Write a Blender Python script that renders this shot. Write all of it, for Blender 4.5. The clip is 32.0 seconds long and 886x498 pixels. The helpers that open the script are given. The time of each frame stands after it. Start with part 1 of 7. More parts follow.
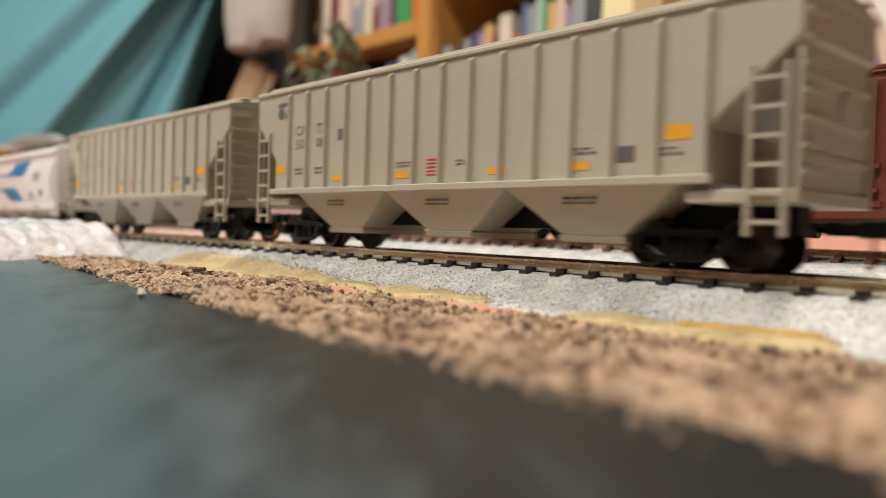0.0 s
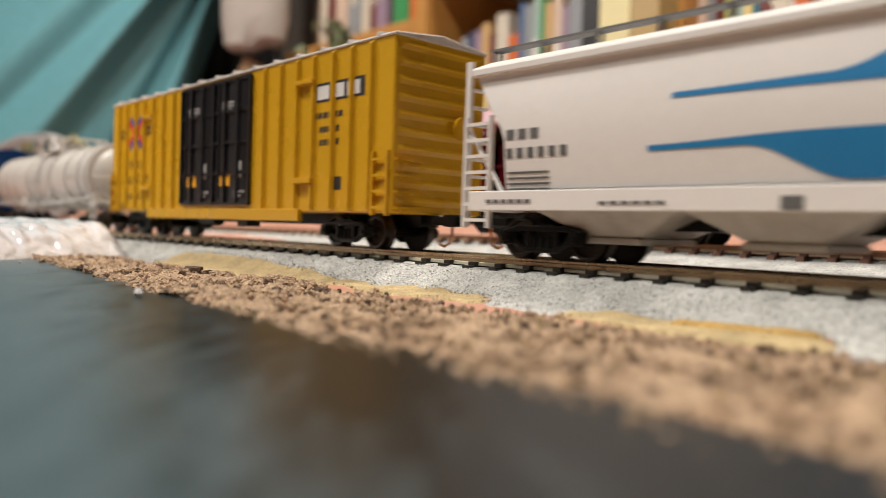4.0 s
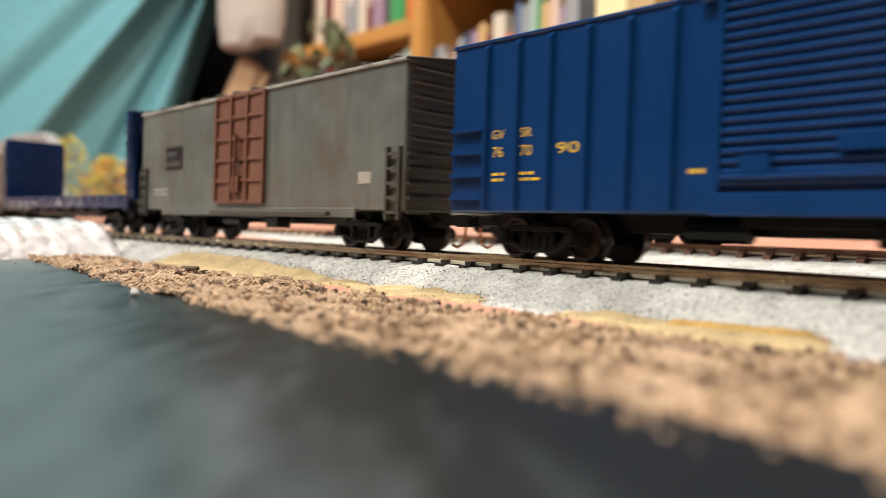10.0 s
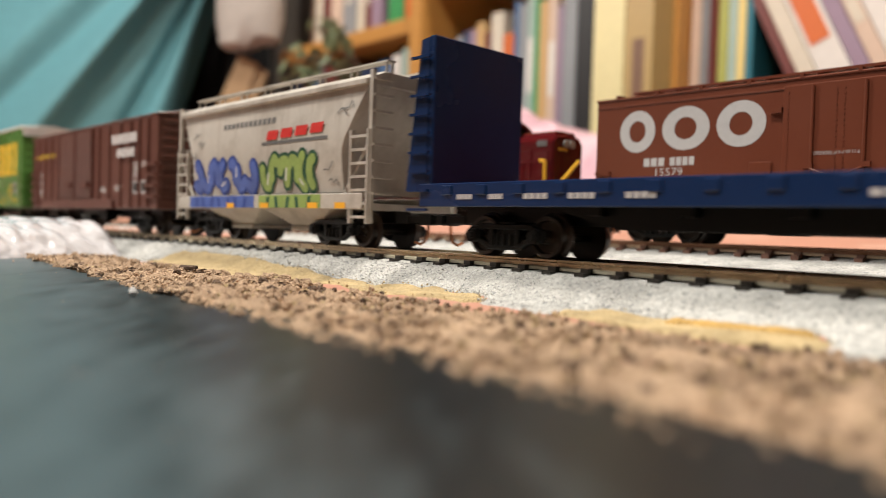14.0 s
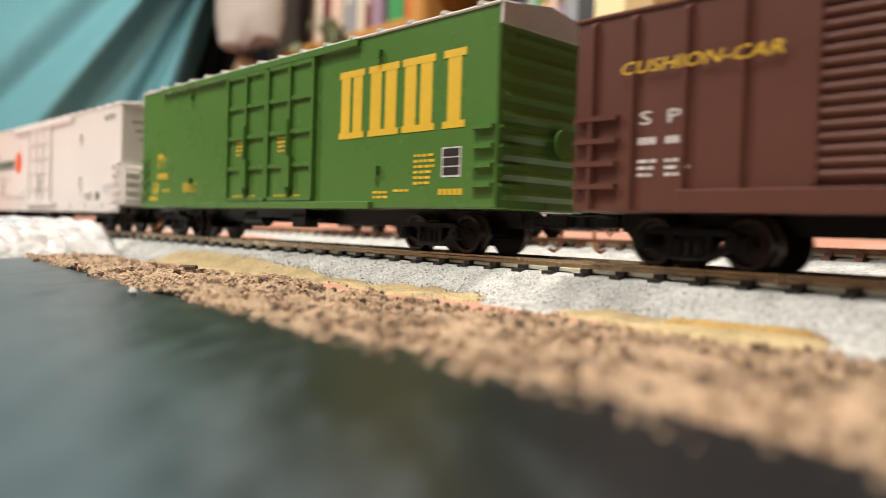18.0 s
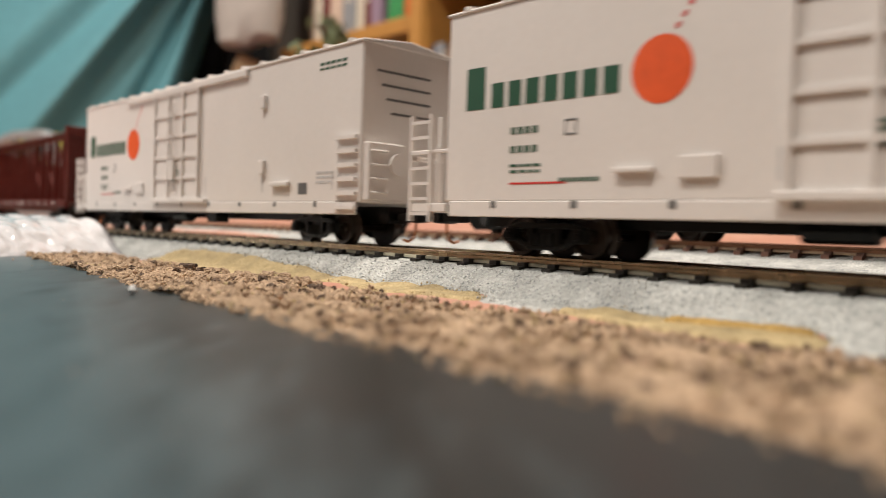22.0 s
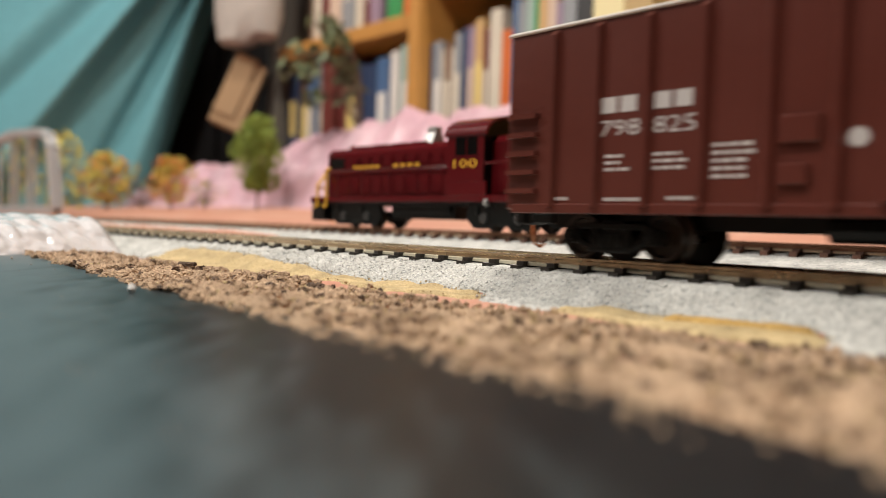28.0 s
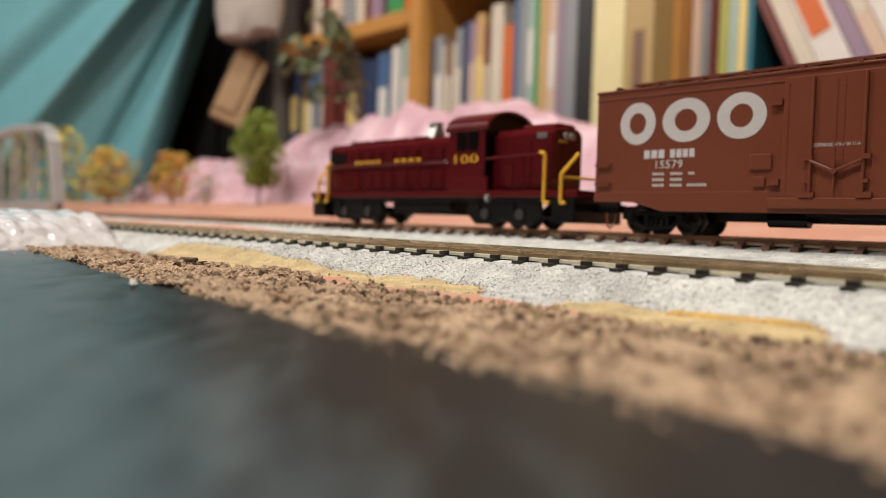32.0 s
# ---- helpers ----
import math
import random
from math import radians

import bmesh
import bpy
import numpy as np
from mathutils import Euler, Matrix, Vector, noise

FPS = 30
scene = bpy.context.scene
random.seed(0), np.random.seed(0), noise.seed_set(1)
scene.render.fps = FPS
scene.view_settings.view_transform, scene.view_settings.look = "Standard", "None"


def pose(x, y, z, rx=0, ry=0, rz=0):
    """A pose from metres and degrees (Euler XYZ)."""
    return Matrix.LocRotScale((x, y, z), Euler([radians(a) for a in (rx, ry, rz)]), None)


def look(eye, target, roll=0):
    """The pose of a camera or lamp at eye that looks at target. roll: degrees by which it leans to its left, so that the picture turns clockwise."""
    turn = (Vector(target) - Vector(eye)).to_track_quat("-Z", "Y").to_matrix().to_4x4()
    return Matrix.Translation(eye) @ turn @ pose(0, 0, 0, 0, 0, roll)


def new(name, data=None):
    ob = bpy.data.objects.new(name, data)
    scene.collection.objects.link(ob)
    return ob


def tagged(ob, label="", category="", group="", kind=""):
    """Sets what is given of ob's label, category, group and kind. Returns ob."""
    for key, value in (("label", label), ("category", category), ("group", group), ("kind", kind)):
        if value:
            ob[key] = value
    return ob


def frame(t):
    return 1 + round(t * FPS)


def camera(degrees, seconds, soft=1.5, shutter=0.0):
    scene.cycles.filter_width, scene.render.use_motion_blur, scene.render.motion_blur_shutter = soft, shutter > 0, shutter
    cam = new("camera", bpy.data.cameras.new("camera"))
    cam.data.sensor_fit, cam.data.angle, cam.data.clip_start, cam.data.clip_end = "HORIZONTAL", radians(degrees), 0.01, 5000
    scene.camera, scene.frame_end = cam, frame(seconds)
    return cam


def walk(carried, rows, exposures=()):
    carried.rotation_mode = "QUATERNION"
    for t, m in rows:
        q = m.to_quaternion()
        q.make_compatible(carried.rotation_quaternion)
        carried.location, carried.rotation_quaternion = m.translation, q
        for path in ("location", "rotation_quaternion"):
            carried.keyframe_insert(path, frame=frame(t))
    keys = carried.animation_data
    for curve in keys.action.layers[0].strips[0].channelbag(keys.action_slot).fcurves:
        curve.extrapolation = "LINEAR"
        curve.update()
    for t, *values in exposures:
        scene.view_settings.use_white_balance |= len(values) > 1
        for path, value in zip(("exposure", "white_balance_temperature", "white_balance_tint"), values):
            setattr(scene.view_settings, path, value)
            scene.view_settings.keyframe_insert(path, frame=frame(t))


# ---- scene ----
import itertools

# ---------------------------------------------------------------- camera
# The layout: board top at z = 0, head of the main rails at RAIL. The track's line
# runs from far on one side to near on the other; s counts along it, q across it.
RAIL = 0.0055
EYE = Vector((0.0, 0.0, 0.0090))
HEAD = radians(-46.61)
ALONG = Vector((math.cos(HEAD), math.sin(HEAD), 0.0))
ACROSS = Vector((-math.sin(HEAD), math.cos(HEAD), 0.0))

cam = camera(60.26, 32.0, soft=0.6, shutter=0.4)
cam.data.dof.use_dof = True
cam.data.dof.focus_distance = 0.108
cam.data.dof.aperture_fstop = 21.0

# seconds, turn to the left and tilt upwards in degrees, against the last second
walk(cam, [(t, pose(EYE.x, EYE.y, EYE.z, 90 - 2.10 + up, 0, turn) @ pose(0, 0, 0, 0, 0, 1.83)) for t, turn, up in [
    (0, 0.575, 0.715), (0.5, 0.505, 0.692), (1, 0.498, 0.697), (1.5, 0.510, 0.715), (2, 0.503, 0.724), (2.5, 0.482, 0.706),
    (3, 0.445, 0.673), (3.5, 0.399, 0.659), (5.5, 0.333, 0.706), (6, 0.308, 0.722), (6.5, 0.273, 0.704), (7, 0.224, 0.650),
    (7.5, 0.178, 0.606), (8, 0.136, 0.603), (8.5, 0.103, 0.622), (9, 0.092, 0.645), (9.5, 0.103, 0.664), (10, 0.115, 0.662),
    (10.5, 0.094, 0.657), (11, 0.055, 0.664), (11.5, 0.025, 0.657), (12, 0.012, 0.625), (12.5, 0.019, 0.592), (13, 0.030, 0.581),
    (13.5, 0.026, 0.583), (14, 0.014, 0.590), (14.5, 0.010, 0.603), (16.5, 0.091, 0.520), (17, 0.060, 0.550), (17.5, 0.025, 0.576),
    (18, 0.005, 0.574), (18.5, 0.016, 0.546), (19, 0.053, 0.515), (19.5, 0.078, 0.495), (20, 0.069, 0.490), (20.5, 0.023, 0.490),
    (21, -0.033, 0.474), (21.5, -0.047, 0.453), (22, -0.019, 0.441), (22.5, 0.005, 0.427), (23, 0.003, 0.422), (23.5, -0.026, 0.436),
    (24, -0.066, 0.441), (24.5, -0.082, 0.432), (25, -0.068, 0.427), (25.5, -0.047, 0.417), (27.5, -0.131, 0.335), (28, -0.084, 0.344),
    (28.5, -0.066, 0.158), (29, -0.066, -0.195), (29.5, -0.066, -0.129), (30, -0.066, 0.000), (30.5, -0.028, 0.019), (31, 0.000, 0.000),
    (31.5, 0.000, 0.000), (32, 0.000, 0.000),
]],
     exposures=[(0, 0.0), (1, 0.05), (2, -0.05), (3, -0.1), (6, 0.05), (7, -0.1), (8, 0.0), (9, 0.3), (10, 0.4), (11, 0.25), (13, 0.1), (14, 0.15), (17, 0.3), (18, 0.3), (19, 0.25), (20, 0.05), (21, -0.05), (23, -0.1), (25, 0.1), (28, 0.0), (29, -0.12), (32, -0.12)])

# ---------------------------------------------------------------- world and lamps
world = bpy.data.worlds.new("room_dusk")
scene.world = world
world.use_nodes = True
world.node_tree.nodes["Background"].inputs[0].default_value = (0.9, 0.85, 0.8, 1)
world.node_tree.nodes["Background"].inputs[1].default_value = 0.02


def area_lamp(name, eye, target, size, watts, colour):
    data = bpy.data.lights.new(name, "AREA")
    data.shape, data.size, data.energy, data.color = "DISK", size, watts, colour
    ob = new(name, data)
    ob.matrix_world = look(eye, target)
    return ob


# the room's ceiling lamps
area_lamp("ceiling_lamp_light", (-0.50, -0.31, 1.57), (-0.05, 0.25, 0.0), 0.24, 27.5, (1.0, 0.93, 0.84))
area_lamp("ceiling_lamp_light", (0.26, 0.32, 1.57), (0.20, 0.45, 0.0), 0.24, 19.5, (1.0, 0.90, 0.79))

# an added light out of view at the left, for highlights on the slats
area_lamp("floor_lamp_light", (-1.10, 0.42, 0.85), (0.0, 0.15, 0.02), 0.20, 8.5, (1.0, 0.93, 0.85))

# ---------------------------------------------------------------- materials


def material(name):
    m = bpy.data.materials.new(name)
    m.use_nodes = True
    return m, m.node_tree.nodes, m.node_tree.links, m.node_tree.nodes["Principled BSDF"]


def put(sock, value):
    sock.default_value = value


def paint(name, colour, rough=0.42, scale=900.0, amount=0.10, bump=0.15, dirt=None, dirt_amount=0.0, metal=0.0, spec=0.5, coat=0.0):
    """Painted or moulded plastic: a fine grain, a broad tone and, where given, dust of another colour."""
    m, nodes, links, bsdf = material(name)
    where = nodes.new("ShaderNodeTexCoord")
    fine = nodes.new("ShaderNodeTexNoise")
    put(fine.inputs["Scale"], scale), put(fine.inputs["Detail"], 4.0)
    wide = nodes.new("ShaderNodeTexNoise")
    put(wide.inputs["Scale"], scale * 0.09), put(wide.inputs["Detail"], 3.0)
    for n in (fine, wide):
        links.new(where.outputs["Object"], n.inputs["Vector"])
    ramp = nodes.new("ShaderNodeMapRange")
    put(ramp.inputs["To Min"], 1 - amount), put(ramp.inputs["To Max"], 1 + amount)
    both = nodes.new("ShaderNodeMath")
    both.operation = "MULTIPLY_ADD"
    put(both.inputs[1], 0.4)
    links.new(fine.outputs["Fac"], both.inputs[0])
    half = nodes.new("ShaderNodeMath")
    half.operation = "MULTIPLY"
    put(half.inputs[1], 0.6)
    links.new(wide.outputs["Fac"], half.inputs[0])
    links.new(half.outputs[0], both.inputs[2])
    links.new(both.outputs[0], ramp.inputs["Value"])
    put(ramp.inputs["From Min"], 0.25), put(ramp.inputs["From Max"], 0.75)
    mul = nodes.new("ShaderNodeVectorMath")
    mul.operation = "SCALE"
    put(mul.inputs[0], colour[:3])
    links.new(ramp.outputs[0], mul.inputs["Scale"])
    out = mul.outputs[0]
    if dirt:
        spots = nodes.new("ShaderNodeTexNoise")
        put(spots.inputs["Scale"], scale * 0.16), put(spots.inputs["Detail"], 6.0), put(spots.inputs["Roughness"], 0.65)
        links.new(where.outputs["Object"], spots.inputs["Vector"])
        step = nodes.new("ShaderNodeMapRange")
        put(step.inputs["From Min"], 0.48), put(step.inputs["From Max"], 0.68), put(step.inputs["To Max"], dirt_amount)
        links.new(spots.outputs["Fac"], step.inputs["Value"])
        mix = nodes.new("ShaderNodeMix")
        mix.data_type = "RGBA"
        links.new(step.outputs[0], mix.inputs["Factor"])
        links.new(out, mix.inputs["A"])
        put(mix.inputs["B"], (*dirt[:3], 1))
        out = mix.outputs["Result"]
    links.new(out, bsdf.inputs["Base Color"])
    rr = nodes.new("ShaderNodeMapRange")
    put(rr.inputs["To Min"], max(0.05, rough - 0.08)), put(rr.inputs["To Max"], min(1.0, rough + 0.08))
    links.new(wide.outputs["Fac"], rr.inputs["Value"])
    links.new(rr.outputs[0], bsdf.inputs["Roughness"])
    put(bsdf.inputs["Metallic"], metal), put(bsdf.inputs["Specular IOR Level"], spec), put(bsdf.inputs["Coat Weight"], coat)
    if bump:
        b = nodes.new("ShaderNodeBump")
        put(b.inputs["Strength"], bump), put(b.inputs["Distance"], 0.0002)
        links.new(fine.outputs["Fac"], b.inputs["Height"])
        links.new(b.outputs["Normal"], bsdf.inputs["Normal"])
    return m


def grains(name, colours, scale, rough=0.85, bump=0.6, depth=0.0006):
    """Loose grains of several colours, from cells."""
    m, nodes, links, bsdf = material(name)
    where = nodes.new("ShaderNodeTexCoord")
    cells = nodes.new("ShaderNodeTexVoronoi")
    put(cells.inputs["Scale"], scale)
    links.new(where.outputs["Object"], cells.inputs["Vector"])
    ramp = nodes.new("ShaderNodeValToRGB")
    ramp.color_ramp.elements[0].color, ramp.color_ramp.elements[1].color = (*colours[0], 1), (*colours[-1], 1)
    for i, c in enumerate(colours[1:-1]):
        e = ramp.color_ramp.elements.new((i + 1) / (len(colours) - 1))
        e.color = (*c, 1)
    sep = nodes.new("ShaderNodeSeparateColor")
    links.new(cells.outputs["Color"], sep.inputs[0])
    links.new(sep.outputs[0], ramp.inputs["Fac"])
    tone = nodes.new("ShaderNodeTexNoise")
    put(tone.inputs["Scale"], scale * 0.06), put(tone.inputs["Detail"], 4.0)
    links.new(where.outputs["Object"], tone.inputs["Vector"])
    rng = nodes.new("ShaderNodeMapRange")
    put(rng.inputs["From Min"], 0.3), put(rng.inputs["From Max"], 0.7), put(rng.inputs["To Min"], 0.75), put(rng.inputs["To Max"], 1.2)
    links.new(tone.outputs["Fac"], rng.inputs["Value"])
    mul = nodes.new("ShaderNodeVectorMath")
    mul.operation = "SCALE"
    links.new(ramp.outputs["Color"], mul.inputs[0])
    links.new(rng.outputs[0], mul.inputs["Scale"])
    links.new(mul.outputs[0], bsdf.inputs["Base Color"])
    put(bsdf.inputs["Roughness"], rough)
    b = nodes.new("ShaderNodeBump")
    put(b.inputs["Strength"], bump), put(b.inputs["Distance"], depth)
    links.new(cells.outputs["Distance"], b.inputs["Height"])
    links.new(b.outputs["Normal"], bsdf.inputs["Normal"])
    return m


GREY_HOPPER = paint("grey_hopper_plastic", (0.49, 0.46, 0.37), 0.40)
WHITE_PLASTIC = paint("white_plastic", (0.80, 0.78, 0.76), 0.35, amount=0.04)
TANK_WHITE = paint("tank_plastic", (0.53, 0.51, 0.48), 0.37, amount=0.05)
REEFER_WHITE = paint("reefer_white_paint", (0.74, 0.70, 0.67), 0.45, amount=0.04)
YELLOW = paint("yellow_car_paint", (0.62, 0.345, 0.012), 0.28, amount=0.06)
BLACK_DOOR = paint("black_door_paint", (0.012, 0.013, 0.016), 0.35)
BLUE = paint("blue_car_paint", (0.004, 0.040, 0.155), 0.20, amount=0.10, spec=0.40)
NAVY = paint("navy_car_paint", (0.004, 0.021, 0.080), 0.26)
WEATHERED = paint("weathered_grey_paint", (0.120, 0.140, 0.130), 0.36, scale=380, amount=0.30, dirt=(0.105, 0.070, 0.042), dirt_amount=0.8)
WEATHERED_DARK = paint("sooty_grey_paint", (0.06, 0.058, 0.050), 0.65, amount=0.20, dirt=(0.10, 0.065, 0.04), dirt_amount=0.5)
RUST_DOOR = paint("rusty_door_paint", (0.155, 0.056, 0.032), 0.60, amount=0.18, dirt=(0.13, 0.07, 0.045), dirt_amount=0.6)
TAUPE = paint("taupe_hopper_paint", (0.50, 0.47, 0.42), 0.5, amount=0.10, dirt=(0.25, 0.21, 0.17), dirt_amount=0.45)
BROWN = paint("brown_car_paint", (0.120, 0.048, 0.036), 0.36)
GREEN = paint("green_car_paint", (0.085, 0.205, 0.045), 0.28, amount=0.07)
MAROON = paint("maroon_car_paint", (0.110, 0.020, 0.015), 0.42, spec=0.25)
DEEP_BROWN = paint("deep_brown_car_paint", (0.100, 0.025, 0.018), 0.30)
SOO_RED = paint("red_brown_car_paint", (0.150, 0.041, 0.021), 0.32, amount=0.06)
LOCO_RED = paint("locomotive_red_paint", (0.082, 0.0048, 0.0070), 0.17, amount=0.08)
ROOF_SILVER = paint("silver_roof_paint", (0.62, 0.60, 0.57), 0.45)
TRUCK_BLACK = paint("truck_plastic", (0.0036, 0.0042, 0.0040), 0.32, amount=0.3, spec=0.22)
WHEEL_BLACK = paint("wheel_metal", (0.016, 0.011, 0.008), 0.32, amount=0.35, spec=0.45, dirt=(0.05, 0.03, 0.018), dirt_amount=0.6)
COPPER = paint("coupler_spring_copper", (0.55, 0.22, 0.10), 0.3, metal=1.0)
INK_BLACK = paint("black_ink", (0.015, 0.015, 0.017), 0.5)
INK_DARK = paint("dark_grey_ink", (0.12, 0.12, 0.12), 0.5)
INK_WHITE = paint("white_ink", (0.70, 0.70, 0.69), 0.5)
INK_SILVER = paint("silver_grey_ink", (0.50, 0.49, 0.49), 0.5)
INK_YELLOW = paint("yellow_ink", (0.78, 0.52, 0.03), 0.5)
INK_ORANGE = paint("orange_ink", (0.85, 0.42, 0.02), 0.5)
INK_RED = paint("red_ink", (0.60, 0.025, 0.020), 0.5)
INK_BLUE = paint("blue_ink", (0.012, 0.20, 0.46), 0.5)
INK_NAVY = paint("navy_ink", (0.015, 0.05, 0.28), 0.5)
INK_GREEN = paint("green_ink", (0.010, 0.075, 0.038), 0.5)
INK_FRUIT = paint("orange_red_ink", (0.78, 0.10, 0.015), 0.5, amount=0.25, scale=500)
INK_LIME = paint("lime_ink", (0.27, 0.38, 0.10), 0.5, amount=0.3, scale=2500)
INK_SKY = paint("graffiti_blue_ink", (0.07, 0.13, 0.43), 0.5, amount=0.4, scale=2500)
HANDRAIL_YELLOW = paint("yellow_handrail", (0.72, 0.40, 0.03), 0.4)
GLASS_DARK = paint("cab_window_dark", (0.004, 0.003, 0.003), 0.15, spec=0.3)
RAIL_METAL = paint("tarnished_rail", (0.52, 0.42, 0.28), 0.27, scale=1500, amount=0.25, metal=0.7, dirt=(0.20, 0.14, 0.09), dirt_amount=0.35)
RAIL_FOOT = paint("bare_rail_foot", (0.60, 0.57, 0.45), 0.42, scale=1500, amount=0.2, metal=0.35)
RAIL_FOOT_RUSTY = paint("dusty_rail_foot", (0.50, 0.37, 0.25), 0.5, scale=1500, amount=0.25, metal=0.1)
RAIL_TOP = paint("rail_head_nickel", (0.66, 0.58, 0.46), 0.24, scale=1500, amount=0.15, metal=1.0)
RAIL_PAINTED = paint("rust_painted_rail", (0.36, 0.19, 0.115), 0.45, scale=1500, amount=0.2, metal=0.4)
TIE_BLACK = paint("black_tie_plastic", (0.022, 0.019, 0.016), 0.40, scale=2500, amount=0.35)
TIE_PALE = paint("rusty_tie_plastic", (0.13, 0.062, 0.042), 0.5, scale=2500, amount=0.35)
BALLAST = grains("grey_ballast", [(0.22, 0.23, 0.235), (0.47, 0.48, 0.46), (0.43, 0.435, 0.42), (0.57, 0.575, 0.55), (0.46, 0.46, 0.435), (0.37, 0.375, 0.365)], 3300.0, bump=0.55, depth=0.0004)
SAND = grains("yellow_sand", [(0.36, 0.27, 0.13), (0.50, 0.385, 0.205), (0.44, 0.335, 0.17), (0.55, 0.435, 0.245), (0.47, 0.36, 0.19)], 4200.0, bump=0.6, depth=0.0004)
SAND_CRUST = grains("caked_ochre_sand", [(0.40, 0.25, 0.07), (0.55, 0.36, 0.12), (0.48, 0.30, 0.09)], 2200.0, bump=0.5, depth=0.0004)
DIRT = grains("brown_dirt", [(0.25, 0.172, 0.112), (0.46, 0.320, 0.21), (0.375, 0.260, 0.166), (0.55, 0.395, 0.26), (0.32, 0.218, 0.14), (0.45, 0.310, 0.20)], 3400.0, bump=0.7, depth=0.0005)
TERRACOTTA = paint("terracotta_ground_paint", (0.43, 0.205, 0.14), 0.7, scale=260, amount=0.16, dirt=(0.55, 0.40, 0.31), dirt_amount=0.5)
BLACK_SHEET = paint("black_plastic_sheet", (0.0055, 0.0080, 0.0090), 0.34, scale=330, amount=0.4, bump=0.03, spec=0.32)


def painted_sheen(mat, colour):
    """Paints a blurred bluish reflection into a sheet's colour, streaked, stronger towards one side."""
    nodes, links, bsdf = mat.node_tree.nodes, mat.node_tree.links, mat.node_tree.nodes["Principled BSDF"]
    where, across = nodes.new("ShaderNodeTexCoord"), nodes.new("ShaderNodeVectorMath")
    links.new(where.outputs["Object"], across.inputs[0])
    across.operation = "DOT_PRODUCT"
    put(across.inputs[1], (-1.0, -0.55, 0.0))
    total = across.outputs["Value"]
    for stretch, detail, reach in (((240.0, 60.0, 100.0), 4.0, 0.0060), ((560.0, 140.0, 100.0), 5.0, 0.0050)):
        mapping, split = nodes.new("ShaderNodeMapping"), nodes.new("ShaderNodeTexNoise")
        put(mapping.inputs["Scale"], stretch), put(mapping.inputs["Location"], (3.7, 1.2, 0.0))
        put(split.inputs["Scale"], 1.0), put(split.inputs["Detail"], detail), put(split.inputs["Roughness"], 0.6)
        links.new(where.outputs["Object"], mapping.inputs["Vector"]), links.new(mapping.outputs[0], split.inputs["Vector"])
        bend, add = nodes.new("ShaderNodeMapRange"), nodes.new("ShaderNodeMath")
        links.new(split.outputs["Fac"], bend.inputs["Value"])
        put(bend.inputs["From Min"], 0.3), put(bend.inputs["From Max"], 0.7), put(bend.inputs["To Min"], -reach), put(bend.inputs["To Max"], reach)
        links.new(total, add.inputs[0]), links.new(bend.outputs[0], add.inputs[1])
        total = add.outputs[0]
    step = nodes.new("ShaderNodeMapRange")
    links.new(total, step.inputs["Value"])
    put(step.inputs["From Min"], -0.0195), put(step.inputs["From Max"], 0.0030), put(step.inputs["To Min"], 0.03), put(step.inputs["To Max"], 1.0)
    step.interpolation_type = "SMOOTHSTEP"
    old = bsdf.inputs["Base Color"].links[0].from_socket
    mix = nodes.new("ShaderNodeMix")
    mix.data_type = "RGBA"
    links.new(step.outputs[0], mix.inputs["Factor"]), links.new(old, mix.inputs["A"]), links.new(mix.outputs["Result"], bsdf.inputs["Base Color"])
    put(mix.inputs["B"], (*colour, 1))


def streaks(mat, colour, amount, low=0.50, high=0.72, size=(260.0, 260.0, 26.0)):
    """Rust or dust that has run down an upright side."""
    nodes, links, bsdf = mat.node_tree.nodes, mat.node_tree.links, mat.node_tree.nodes["Principled BSDF"]
    where, mapping, runs = nodes.new("ShaderNodeTexCoord"), nodes.new("ShaderNodeMapping"), nodes.new("ShaderNodeTexNoise")
    put(mapping.inputs["Scale"], size), put(runs.inputs["Scale"], 1.0), put(runs.inputs["Detail"], 5.0), put(runs.inputs["Roughness"], 0.6)
    links.new(where.outputs["Object"], mapping.inputs["Vector"]), links.new(mapping.outputs[0], runs.inputs["Vector"])
    step, mix = nodes.new("ShaderNodeMapRange"), nodes.new("ShaderNodeMix")
    put(step.inputs["From Min"], low), put(step.inputs["From Max"], high), put(step.inputs["To Max"], amount)
    links.new(runs.outputs["Fac"], step.inputs["Value"])
    old = bsdf.inputs["Base Color"].links[0].from_socket
    mix.data_type = "RGBA"
    links.new(step.outputs[0], mix.inputs["Factor"]), links.new(old, mix.inputs["A"]), links.new(mix.outputs["Result"], bsdf.inputs["Base Color"])
    put(mix.inputs["B"], (*colour, 1))


# the curtain's reflection in the black sheet, put into its colour
painted_sheen(BLACK_SHEET, (0.061, 0.083, 0.093))
streaks(WEATHERED, (0.19, 0.215, 0.20), 0.5, 0.42, 0.66, (110.0, 110.0, 90.0))
streaks(WEATHERED, (0.115, 0.060, 0.032), 0.55, 0.56, 0.74, (200.0, 200.0, 70.0))
streaks(RUST_DOOR, (0.26, 0.12, 0.075), 0.5, 0.45, 0.7)
streaks(TAUPE, (0.24, 0.19, 0.15), 0.45)
CURTAIN = paint("teal_cloth", (0.118, 0.318, 0.370), 0.75, scale=700, amount=0.12, bump=0.3)
WOOD = paint("honey_pine_board", (0.50, 0.25, 0.065), 0.40, scale=60, amount=0.18)
PINK = paint("pink_foam", (0.50, 0.31, 0.365), 0.35, scale=160, amount=0.14, dirt=(0.68, 0.54, 0.58), dirt_amount=0.6)
LEAF_GREEN = paint("green_turf", (0.20, 0.27, 0.045), 0.8, scale=900, amount=0.4)
